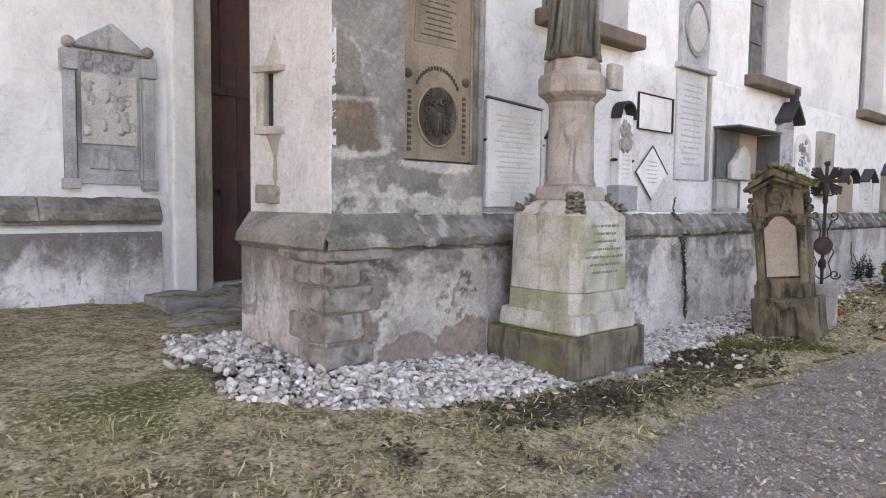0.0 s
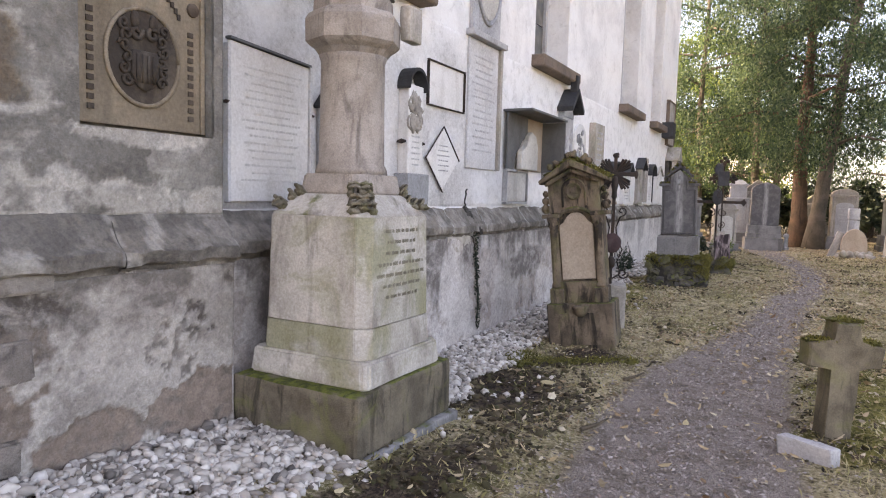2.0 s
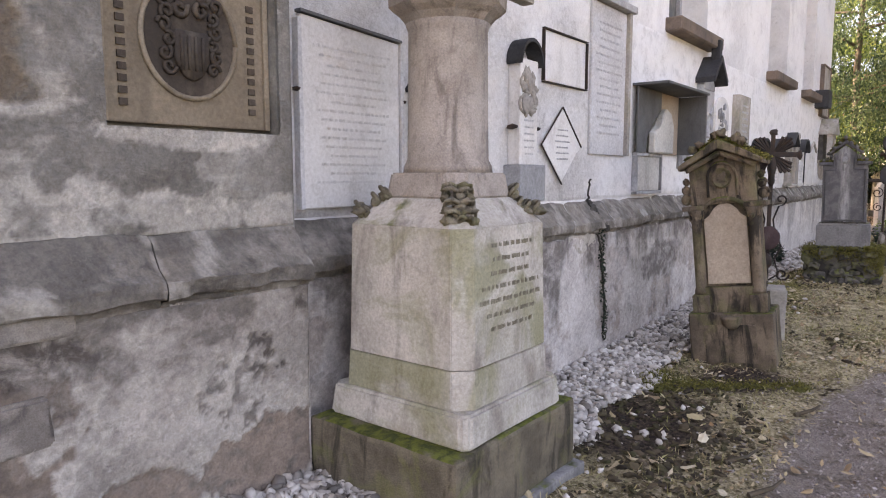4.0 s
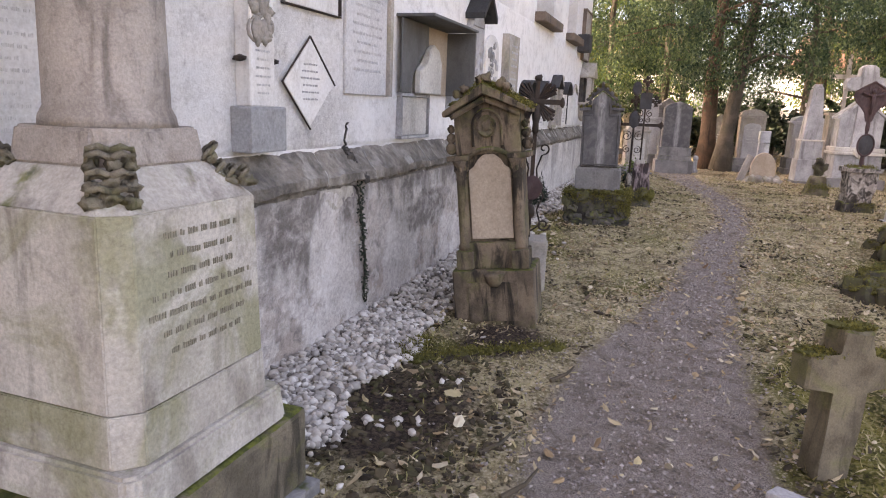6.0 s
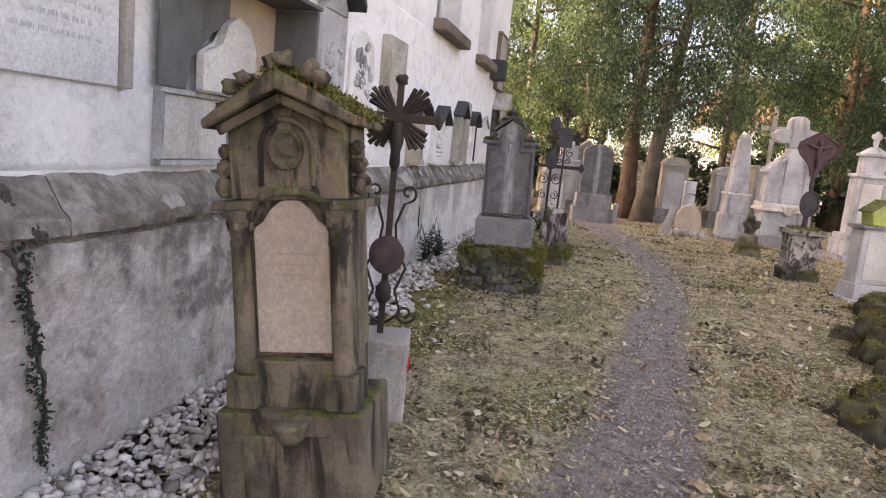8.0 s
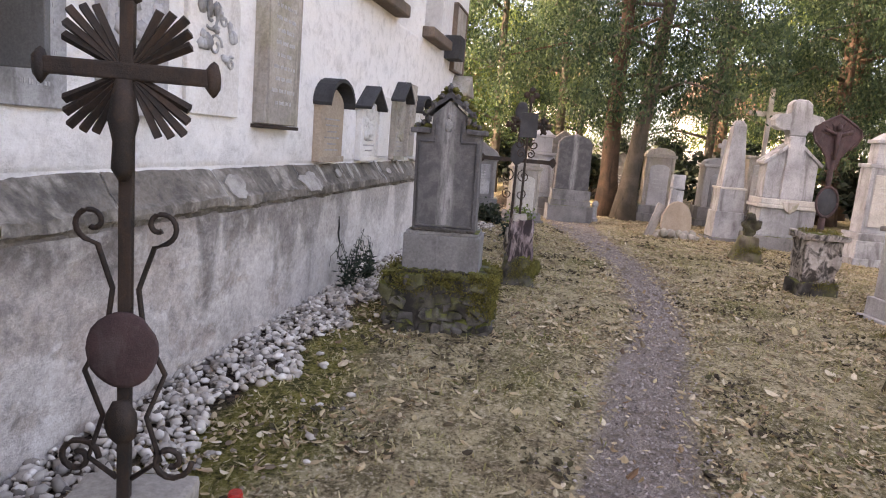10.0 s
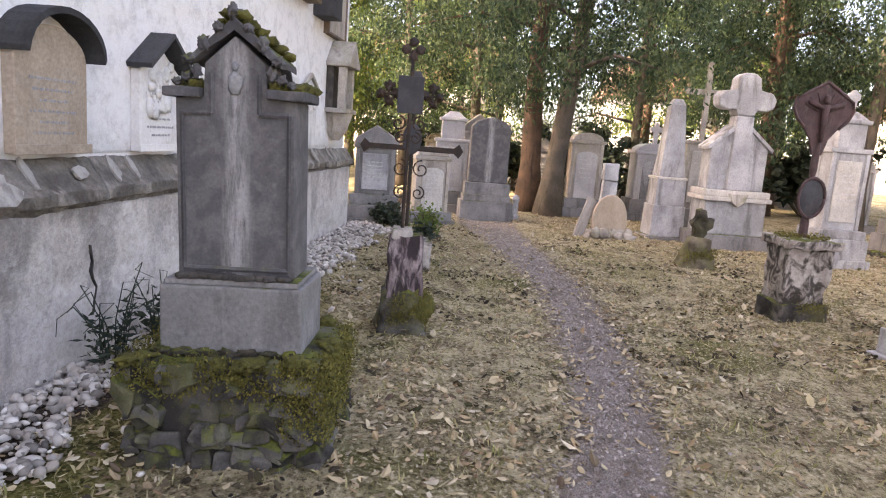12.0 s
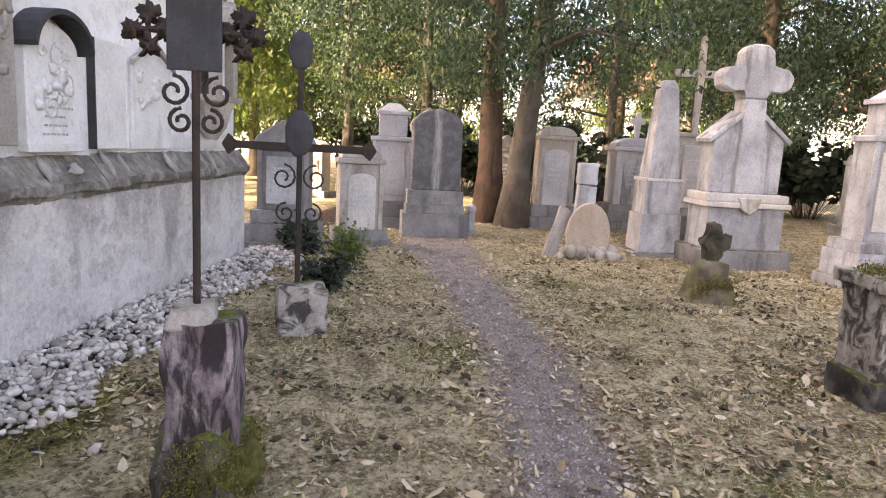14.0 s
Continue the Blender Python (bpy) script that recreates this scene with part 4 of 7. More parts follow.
part("door_handle", lump(3.5, DY + 0.17, 1.62, 0.03, 0.04, 0.05, 2, 0.2, 2), M_IRON, door, "iron door knob")
for k, (x0, x1, y0, y1, z) in enumerate(((2.1, 3.05, 5.5, 6.3, 0.44), (3.0, 4.3, 5.6, 6.5, 0.45), (2.5, 3.4, 6.3, 7.1, 0.52), (3.4, 4.3, 6.5, 7.35, 0.54), (2.0, 2.75, 4.9, 5.45, 0.42))):
    bm = worn(box(x0 + 0.03, x1 - 0.03, y0, y1 - 0.05, z - 0.25, z + 0.02, 0.025), 0.05, 6, 3, k)
    tagged(part("paving_slab", bm, M_PAVE), "worn grey stone slab laid before the church door", "paving slab", "slabs before the door")
# roof out of view, added so the church casts its shade over the yard
bm = bmesh.new()
box(-14, END, WY + 0.3, 18, 9.9, 10.3, bm=bm)
prof = [(WY - 0.4, 10.3), (18, 10.3), (11, 16.5)]
a = [bm.verts.new((-14, y, z)) for y, z in prof]
b = [bm.verts.new((END + 0.3, y, z)) for y, z in prof]
bm.faces.new(a)
bm.faces.new(b[::-1])
for i in range(3):
    bm.faces.new((a[i], a[(i + 1) % 3], b[(i + 1) % 3], b[i]))
structure("church_roof", bm, M_ROOF, "unseen steep red-tiled roof added so the church shades the yard")

M_STREAK = streaked_granite()
M_CHALK = stone("chalky_slab", (0.72, 0.70, 0.675), (0.62, 0.60, 0.575), (0.42, 0.39, 0.36), 0.45)
M_TRACE = stone("traces_of_lettering", (0.60, 0.58, 0.555), (0.65, 0.63, 0.605), (0.5, 0.47, 0.44), 0.4)
M_PALE = stone("pale_grey_slab", (0.56, 0.55, 0.545), (0.47, 0.46, 0.455), (0.36, 0.35, 0.345), 0.4)
M_FAINT = stone("faint_lettering", (0.47, 0.46, 0.455), (0.52, 0.51, 0.505), (0.38, 0.37, 0.36), 0.4)


# ---- the column monument beside the wall ----
def monument():
    cx, cy = 4.545, 3.115
    m = thing("statue_column", "pale stone memorial column on a green mossy base beside the church wall", "memorial column")
    part("footing", worn(box(cx - 0.52, cx + 0.52, cy - 0.46, cy + 0.44, 0.02, 0.235, 0.015), 0.012, 3, 5, 1), M_GREYP, m)
    part("base_block", worn(box(cx - 0.49, cx + 0.485, cy - 0.42, cy + 0.42, 0.235, 0.56, 0.02), 0.01, 4, 5, 2), M_BASE, m, "mossy green base block")

    def octo(h, c):
        c = c * (0.75 if h < 0.38 else 0.35)
        return [(cx - h, cy - h + c), (cx - h + c, cy - h), (cx + h - c, cy - h), (cx + h, cy - h + c), (cx + h, cy + h - c), (cx + h - c, cy + h), (cx - h + c, cy + h), (cx - h, cy + h - c)]

    part("pedestal_foot", plan_prism(octo(0.40, 0.09), 0.56, 0.70, None, octo(0.385, 0.09), 0.012), M_MONU, m)
    part("pedestal_course", plan_prism(octo(0.362, 0.09), 0.70, 0.86, None, octo(0.355, 0.09), 0.004), M_MONU, m)
    ped = part("pedestal", plan_prism(octo(0.353, 0.09), 0.863, 1.435, None, octo(0.34, 0.085), 0.004), M_MONU, m)
    part("pedestal_slope", plan_prism(octo(0.338, 0.085), 1.435, 1.55, None, octo(0.235, 0.09), 0.004), M_MONU, m)
    part("column_base", plan_prism(octo(0.232, 0.095), 1.55, 1.66, None, octo(0.215, 0.09), 0.008), M_SHAFT, m)
    part("column", lathe([(0.205, 1.66), (0.20, 1.69), (0.185, 1.72), (0.18, 2.0), (0.178, 2.28), (0.19, 2.31)], cx, cy, 40), M_SHAFT, m, "round shaft", True)
    part("capital", lathe([(0.19, 2.31), (0.215, 2.34), (0.245, 2.36), (0.265, 2.38), (0.268, 2.50), (0.25, 2.53), (0.225, 2.545), (0.22, 2.62), (0.2, 2.64)], cx, cy, 8), M_SHAFT, m, "moulded round capital", False)
    part("shield", worn(box(cx + 0.16, cx + 0.30, cy - 0.27, cy - 0.2, 2.42, 2.62, 0.015), 0.006, 2, 8), M_SAND, m)
    for k, (sx, sy) in enumerate(((-1, -1), (1, -1), (-1, 1), (1, 1))):
        bm = bmesh.new()
        for i in range(5):
            f = i / 4
            r = 0.278 - 0.085 * f + 0.008 * math.sin(5 * i + k)
            z = 1.478 + 0.10 * f + 0.022 * math.sin(i * 2.3 + k)
            for q in (-1, 0, 1):
                px, py = cx + sx * (r + (0.034 + 0.008 * math.sin(3 * i)) * q), cy + sy * (r - (0.034 + 0.008 * math.cos(4 * i)) * q)
                lump(px, py, z - 0.012 * abs(q), 0.03 - 0.004 * i, 0.03 - 0.004 * i, 0.018 + 0.006 * (q == 0), i + k + 3 * q, 1.0, 2, bm, 3.0)
            d = Vector((sx, -sy, 0)).normalized()
            for q in (-1, 1):
                tube([Vector((cx + sx * r, cy + sy * r, z + 0.012)) + d * q * w + Vector((sx * 0.012 * h, sy * 0.012 * h, 0.02 * h)) for w, h in ((0.0, 0.2), (0.03, 1.0), (0.058, 0.6), (0.062, -0.5), (0.045, -0.9))], 0.012, 5, bm, 0.006)
        part("corner_leaf", bm, M_LEAFST, m, "carved leaf ornament", True)
    bm = text_bars(cx - 0.25, cx + 0.25, 0.98, 1.39, cy - 0.353, 7, 3, 0.36)
    bmesh.ops.rotate(bm, verts=bm.verts, cent=(cx, cy - 0.353, 0.863), matrix=Euler((radians(-1.3), 0, 0)).to_matrix())
    bmesh.ops.translate(bm, verts=bm.verts, vec=(0, -0.0035, 0))
    part("inscription", bm, M_INK, ped, "faded black lettering")
    wob = lambda a, z: 1 + 0.10 * math.sin(7 * a + 3 * z) * smooth01((3.6 - z) / 0.8) + 0.05 * math.sin(13 * a - 5 * z)
    bm = lathe([(0.225, 2.64), (0.22, 2.70), (0.19, 2.80), (0.18, 3.0), (0.185, 3.2), (0.20, 3.4), (0.21, 3.6), (0.23, 3.8), (0.2, 3.92), (0.08, 4.0), (0.07, 4.03)], cx, cy, 56, None, 1, 0.85, wob)
    lump(cx, cy, 4.14, 0.1, 0.11, 0.13, 3, 0.05, 3, bm)
    for k in range(14):
        a = k * 0.45
        tube([(cx + 0.21 * math.cos(a), cy + 0.18 * math.sin(a), 2.67), (cx + 0.2 * math.cos(a + 0.1), cy + 0.17 * math.sin(a + 0.1), 2.9), (cx + 0.17 * math.cos(a + 0.3), cy + 0.15 * math.sin(a + 0.3), 3.35)], 0.028, 6, bm, 0.012)
    statue = part("statue", bm, M_STATUE, None, "", True)
    tagged(statue, "dark weathered draped stone statue standing on the column", "statue")


monument()


# ---- memorials on the wall ----
def wall_slab(x0, x1, z0, z1, mat, label, y=WY, d=0.035, rim=None, rows=0, rim_w=0.03, seed=1, name="wall_memorial", shape=None):
    m = thing(name, label, "memorial slab", pose((x0 + x1) / 2, y, z0))
    h, w = z1 - z0, (x1 - x0) / 2
    pts = shape(w, h) if shape else [(-w, 0), (w, 0), (w, h), (-w, h)]
    slab = part("slab", prism(pts, -d, -0.001, 0.006), mat, m)
    if rim:
        for nm, a in (("frame_side", (-w - rim_w, -w - 0.002, 0, h)), ("frame_side", (w + 0.002, w + rim_w, 0, h)), ("frame_top", (-w - rim_w, w + rim_w, h + 0.002, h + rim_w)), ("frame_bottom", (-w - rim_w, w + rim_w, -rim_w, -0.002))):
            part(nm, worn(box(a[0], a[1], -d - 0.02, -0.001, a[2], a[3], 0.004), 0.004, 1, 9), rim, m)
    if rows:
        part("inscription", text_bars(-w * 0.8, w * 0.8, h * 0.12, h * 0.9, -d - 0.003, rows, seed, 0.35), M_GREYS if mat in (M_WHITE, M_WHITE2) else (M_TRACE if mat is M_CHALK else M_FAINT), slab, "worn lettering")
    return m


def arch(w, h, rise=0.25):
    return [(-w, 0), (w, 0), (w, h - rise)] + [(w * math.cos(a), h - rise + rise * math.sin(a)) for a in [math.pi * k / 12 for k in range(1, 12)]] + [(-w, h - rise)]


def gable(w, h, rise=0.2):
    return [(-w, 0), (w, 0), (w, h - rise), (0, h), (-w, h - rise)]


def hood(m, w, z, rise, round_top=False, out=0.13, th=0.022):
    """A small slate roof over a wall memorial."""
    if round_top:
        up = [(w * 1.12 * math.cos(a), z + rise * math.sin(a)) for a in [math.pi * k / 12 for k in range(13)]]
    else:
        up = [(w * 1.2, z), (0, z + rise), (-w * 1.2, z)]
    low = [(x * 0.95, zz - th) for x, zz in up[::-1]]
    part("hood", prism(up + low, -out, 0, 0.003), M_SLATE, m, "dark slate hood")


def relief(m, w, z0, z1, d, seed, mat):
    """Low carved scrolls and figures, weathered beyond reading."""
    bm = bmesh.new()
    rnd = random.Random(seed)
    for k in range(16):
        a, b = rnd.uniform(-w, w), rnd.uniform(z0, z1)
        lump(a, -d, b, rnd.uniform(0.02, 0.06), 0.018, rnd.uniform(0.02, 0.07), k, 0.5, 2, bm)
    for k in range(5):
        tube(scroll(rnd.uniform(-w, w), rnd.uniform(z0, z1), rnd.uniform(0.04, 0.08), 1.2, k, 1, -d), 0.01, 5, bm)
    part("carving", bm, mat, m, "weathered low relief", True)


# big epitaph recessed in the pier
ep = thing("epitaph_tablet", "tall brown carved epitaph tablet with an oval shield", "epitaph", pose(3.605, BY + 0.10, 1.84))
part("slab", box(-0.36, 0.36, -0.045, -0.002, 0, 2.05, 0.008), M_EPI, ep)
part("frame_side", box(-0.36, -0.335, -0.06, -0.046, 0.0, 2.05, 0.004), M_EPI, ep)
part("frame_side", box(0.335, 0.36, -0.06, -0.046, 0.0, 2.05, 0.004), M_EPI, ep)
bm = prism([(0.19 * math.cos(2 * math.pi * k / 32) , 0.33 + 0.215 * math.sin(2 * math.pi * k / 32)) for k in range(32)], -0.049, -0.046)
part("oval_field", bm, M_EPID, ep, "dark oval field")
bm = tube([(0.2 * math.cos(2 * math.pi * k / 36), -0.05, 0.33 + 0.225 * math.sin(2 * math.pi * k / 36)) for k in range(37)], 0.011, 6)
part("oval_rim", bm, M_EPI, ep, "", True)
rnd = random.Random(12)
bm = prism([(-0.07, 0.36), (0.07, 0.36), (0.075, 0.25), (0.04, 0.19), (0, 0.17), (-0.04, 0.19), (-0.075, 0.25)], -0.066, -0.05, 0.006)
for k in range(4):
    box(-0.055 + 0.03 * k, -0.04 + 0.03 * k, -0.072, -0.066, 0.21, 0.34, bm=bm)
for s in (-1, 1):
    tube(scroll(s * 0.045, 0.44, 0.035, 1.1, 0.5, s, -0.055), 0.012, 5, bm)
    for k in range(6):
        tube(scroll(s * (0.095 + 0.015 * (k % 2)), 0.22 + 0.05 * k, 0.03, 1.1, k, s, -0.055), 0.009, 5, bm)
    lump(s * 0.05, -0.055, 0.50, 0.022, 0.015, 0.04, 5, 0.3, 2, bm)
part("shield_relief", bm, M_EPID, ep, "carved shield with scrolls", True)
for s in (-1, 1):
    part("rosette", lathe([(0.036, 0), (0.034, 0.012), (0.012, 0.018)], 0, 0, 16), M_EPID, ep).matrix_basis = pose(s * 0.29, -0.045, 0.62, 90)
    bm = bmesh.new()
    for k in range(11):
        box(s * 0.275 - 0.016, s * 0.275 + 0.016, -0.053, -0.046, 0.06 + 0.042 * k, 0.085 + 0.042 * k, bm=bm)
    part("bead_band", bm, M_EPID, ep, "dark dentil band")
bm = bmesh.new()
for k in range(17):
    a = math.pi * (0.18 + 0.64 * k / 16)
    box(0.24 * math.cos(a) - 0.009, 0.24 * math.cos(a) + 0.009, -0.053, -0.046, 0.42 + 0.27 * math.sin(a) - 0.014, 0.42 + 0.27 * math.sin(a) + 0.014, bm=bm)
part("arched_lettering", bm, M_EPID, ep, "arched row of worn letters")
part("inscription_field", prism([(-0.24, 0.86), (0.24, 0.86), (0.2, 2.0), (-0.16, 2.0)], -0.05, -0.046), M_EPI, ep)
part("inscription", text_bars(-0.2, 0.2, 0.9, 1.6, -0.053, 17, 8, 0.25), M_EPID, ep, "worn lettering")

big = wall_slab(4.17, 4.84, 1.49, 2.36, M_CHALK, "large pale inscribed slab with thin dark edge on the wall", rows=16, seed=2, d=0.03, shape=lambda w, h: [(-w, 0), (w, 0), (w, h - 0.02), (-w, h + 0.02)])
part("top_edge", prism([(-0.345, 0.895), (0.345, 0.855), (0.345, 0.868), (-0.345, 0.908)], -0.045, -0.001), M_SHEET, big, "thin dark metal edge")
for s in (-1, 1):
    part("frame_side", worn(box(s * 0.35 - 0.012, s * 0.35 + 0.012, -0.042, -0.001, 0, 0.87, 0.004), 0.004, 3, 9), M_PALE, big)
    part("pin", lump(s * 0.365, -0.03, 0.55, 0.012, 0.03, 0.012, 2, 0.3, 1), M_IRON, big, "iron pin")
m = wall_slab(4.95, 5.15, 1.60, 2.12, M_WHITE, "narrow white memorial under a dark hood behind the column", rows=0)
hood(m, 0.11, 0.52, 0.16)
m = wall_slab(5.97, 6.2, 1.72, 2.42, M_CHALK, "narrow stone stele with a dark hood on the wall", d=0.1)
part("foot", box(-0.17, 0.17, -0.14, -0.001, -0.25, 0.0, 0.012), M_WHITE, m, "white foot block")
hood(m, 0.13, 0.68, 0.16, True)
relief(m, 0.07, 0.35, 0.6, 0.1, 5, M_SAND)
part("inscription", text_bars(-0.08, 0.08, 0.05, 0.32, -0.103, 6, 5, 0.3), M_FAINT, m, "worn lettering")
for s in (-1, 1):
    part("pin", lump(s * 0.15, -0.06, 0.25, 0.022, 0.05, 0.02, 1, 0.3, 1), M_IRON, m, "iron pin")
wall_slab(6.42, 7.1, 2.33, 2.69, M_CHALK, "cream plaque in a thin dark iron frame on the church wall", rim=M_IRON, rim_w=0.012, d=0.012)
dm = thing("diamond_plaque", "white diamond-shaped plaque in a dark iron frame on the wall", "memorial plaque", pose(6.70, WY, 1.87))
part("slab", prism([(0, -0.27), (0.30, 0), (0, 0.27), (-0.30, 0)], -0.03, -0.001, 0.004), M_CHALK, dm)
for p, q in (((0.32, 0), (0, 0.29)), ((0, 0.29), (-0.32, 0)), ((-0.32, 0), (0, -0.29))):
    part("frame_bar", tube([(p[0], -0.03, p[1]), (q[0], -0.03, q[1])], 0.007, 6), M_IRON, dm)
part("inscription", text_bars(-0.12, 0.12, -0.12, 0.14, -0.033, 6, 4, 0.3), M_GREYS, dm, "faint lettering")
tall = wall_slab(7.18, 7.86, 1.82, 3.05, M_PALE, "tall grey inscribed wall slab below a white cartouche", rows=15, seed=6, d=0.03)
part("edge_strip", box(0.345, 0.40, -0.06, -0.001, 0.0, 1.25, 0.005), M_SAND, tall, "brown edge strip")
part("shelf", box(-0.38, 0.44, -0.09, -0.001, 1.24, 1.30, 0.01), M_GREYS, tall)
part("cartouche", prism(arch(0.32, 1.0, 0.3), -0.05, -0.001, 0.01), M_WHITE, tall).matrix_basis = pose(0, 0, 1.3)
part("cartouche_field", prism([(0.2 * math.cos(a) * (1 + 0.15 * math.cos(2 * a)), 1.72 + 0.27 * math.sin(a)) for a in [2 * math.pi * k / 24 for k in range(24)]], -0.065, -0.051, 0.004), M_WHITE2, tall)
part("cartouche_rim", tube([(0.23 * math.cos(a) * (1 + 0.15 * math.cos(2 * a)), -0.06, 1.72 + 0.31 * math.sin(a)) for a in [2 * math.pi * k / 24 for k in range(25)]], 0.018, 6), M_WHITE, tall, "", True)

sh = thing("wall_shrine", "grey sheet-metal shrine box standing open on the church wall", "wall shrine", pose(8.09, WY, 1.86))
part("door_leaf", prism([(0.0, 0.0), (0.22, 0.0), (0.24, 0.16), (0.34, 0.22), (0.44, 0.33), (0.56, 0.37), (0.60, 0.36), (0.60, 0.60), (0.0, 0.60)], -0.065, -0.05, 0.004), M_SHEET, sh, "grey metal leaf")
part("lid", prism([(0.0, 0.605), (1.22, 0.605), (1.22, 0.63), (0.0, 0.63)], -0.34, 0, 0.004), M_SHEET, sh)
part("side_panel", prism([(1.19, 0.0), (1.22, 0.0), (1.22, 0.6), (1.19, 0.6)], -0.32, 0, 0.003), M_SHEET, sh)
part("back_panel", box(0.61, 1.18, -0.035, -0.001, 0.0, 0.60, 0.004), M_PANEL, sh)
bm = prism([(0.3, 0), (0.82, 0), (0.82, 0.28), (0.74, 0.40), (0.62, 0.44), (0.52, 0.38), (0.46, 0.26), (0.3, 0.2)], -0.12, -0.055, 0.012)
part("carved_bust", bm, M_WHITE2, sh, "pale carved scroll panel")
wall_slab(8.16, 8.76, 1.50, 1.83, M_WHITE2, "pale framed tablet below the metal shrine", rim=M_WHITE, rim_w=0.03)
wall_slab(9.36, 9.72, 1.72, 2.30, M_WHITE, "small white inscribed wall tablet", rows=7, seed=3)
m = wall_slab(9.92, 10.38, 1.72, 2.62, M_GREYS, "carved grey stele under a steep dark roof on the wall", d=0.08)
relief(m, 0.16, 0.2, 0.75, 0.08, 4, M_GREYS)
part("gable", prism(gable(0.20, 0.3, 0.25), -0.09, -0.001, 0.006), M_WHITE, m).matrix_basis = pose(0, 0, 0.9)
hood(m, 0.22, 1.02, 0.26, False, 0.22, 0.06)
part("finial", box(-0.05, 0.05, -0.2, -0.1, 1.22, 1.45, 0.015), M_SLATE, m)
m = wall_slab(10.62, 11.2, 1.76, 2.62, M_CHALK, "white relief memorial slab with carved figures on the wall", shape=lambda w, h: arch(w, h, 0.2))
relief(m, 0.2, 0.3, 0.78, 0.037, 14, M_WHITE)
m = wall_slab(11.45, 12.0, 1.74, 2.70, M_SAND, "thick grey inscribed memorial slab on iron pins", d=0.10, rows=9, seed=7)
# dark strip along the underside, painted as the slab's shadow
part("shadow_ledge", box(-0.29, 0.29, -0.1, -0.001, -0.03, -0.004, 0.004), M_IRON, m)
for k, (x0, x1, z1, mat, rnd_top, lab) in enumerate(((12.53, 13.08, 2.10, M_PANEL, True, "tan memorial stone under a dark rounded hood"), (13.62, 14.12, 2.14, M_CHALK, False, "pale memorial stone under a dark gabled hood"), (14.84, 15.26, 2.30, M_SAND, False, "grey memorial stone under a flat dark hood"), (15.78, 16.3, 2.22, M_CHALK, True, "white relief memorial under a rounded slate hood"))):
    m = wall_slab(x0, x1, 1.46, z1, mat, lab, d=0.07, shape=lambda w, h: arch(w, h, 0.16) if rnd_top else gable(w, h, 0.16))
    hood(m, (x1 - x0) / 2, z1 - 1.46 - 0.13, 0.22, rnd_top, 0.17, 0.03)
    part("foot_strip", box(-(x1 - x0) / 2 - 0.02, (x1 - x0) / 2 + 0.02, -0.085, -0.072, 0, 0.05, 0.003), mat, m)
    relief(m, (x1 - x0) * 0.3, 0.25, 0.6, 0.07, k + 20, mat) if k != 0 else None
    part("inscription", text_bars(-(x1 - x0) * 0.35, (x1 - x0) * 0.35, 0.08, 0.4, -0.073, 6, k, 0.3), M_GREYS, m, "worn lettering")
wall_slab(14.24, 14.62, 1.50, 2.16, M_CHALK, "plain white memorial slab with a dark top edge", d=0.06)
m = wall_slab(15.34, 15.66, 1.5, 2.4, M_SAND, "narrow ornate sandstone memorial on the wall", d=0.1)
relief(m, 0.12, 0.3, 0.85, 0.1, 31, M_SAND)
m = wall_slab(16.52, 16.93, 1.47, 2.22, M_CHALK, "plain white slab with a dark edge on the wall", d=0.05)
part("edge_strip", box(-0.225, -0.21, -0.06, -0.001, 0, 0.75, 0.003), M_SLATE, m)
m = wall_slab(17.05, 17.7, 1.46, 2.26, M_CHALK, "white gabled memorial relief on the church wall", shape=lambda w, h: gable(w, h, 0.14))
relief(m, 0.24, 0.3, 0.6, 0.037, 33, M_CHALK)
part("cornice", prism([(-0.36, 0.64), (0, 0.82), (0.36, 0.64), (0.36, 0.68), (0, 0.87), (-0.36, 0.68)], -0.07, -0.036, 0.004), M_SAND, m)
ae = thing("wall_tabernacle", "stone tabernacle niche on a bracket near the church corner", "tabernacle", pose(18.45, WY, 1.55))
part("bracket", lathe([(0.05, 0), (0.14, 0.12), (0.2, 0.3), (0.22, 0.36)], 0, 0, 8), M_SAND, ae).matrix_basis = pose(0, -0.1, 0)
for s in (-1, 1):
    part("post", box(s * 0.2 - 0.05, s * 0.2 + 0.05, -0.26, -0.16, 0.42, 0.95, 0.01), M_SAND, ae)
part("shelf", box(-0.28, 0.28, -0.3, -0.001, 0.36, 0.42, 0.01), M_SAND, ae)
# near-black back: the niche's inner shade put into the colour
part("niche_back", box(-0.25, 0.25, -0.1, -0.001, 0.42, 0.95, 0.005), M_CRACK, ae)
part("roof", prism([(-0.3, 0.95), (0.3, 0.95), (0.3, 1.0), (0.0, 1.3), (-0.3, 1.0)], -0.32, -0.001, 0.01), M_SAND, ae)
m = wall_slab(18.0, 18.85, 2.9, 3.9, M_SAND, "brown framed relief high on the church wall", d=0.06, rim=M_SILL)
m2 = wall_slab(17.5, 17.9, 3.0, 3.35, M_SLATE, "small dark projecting bracket high on the wall", d=0.25)

# the lantern niche on the pier's narrow face
ln = thing("lantern_niche", "small stone lantern niche on a corbel on the pier", "lantern niche", pose(BX + 0.03, 4.325, 1.5, 0, 0, -62) @ Matrix.Diagonal((0.95, 0.6, 0.97, 1)))
part("corbel", lathe([(0.03, 0.0), (0.06, 0.1), (0.05, 0.25), (0.09, 0.36), (0.12, 0.42)], 0, 0, 8), M_SAND, ln).matrix_basis = pose(0, -0.02, 0.1)
part("shelf", box(-0.17, 0.17, -0.16, -0.001, 0.52, 0.58, 0.01), M_SAND, ln)
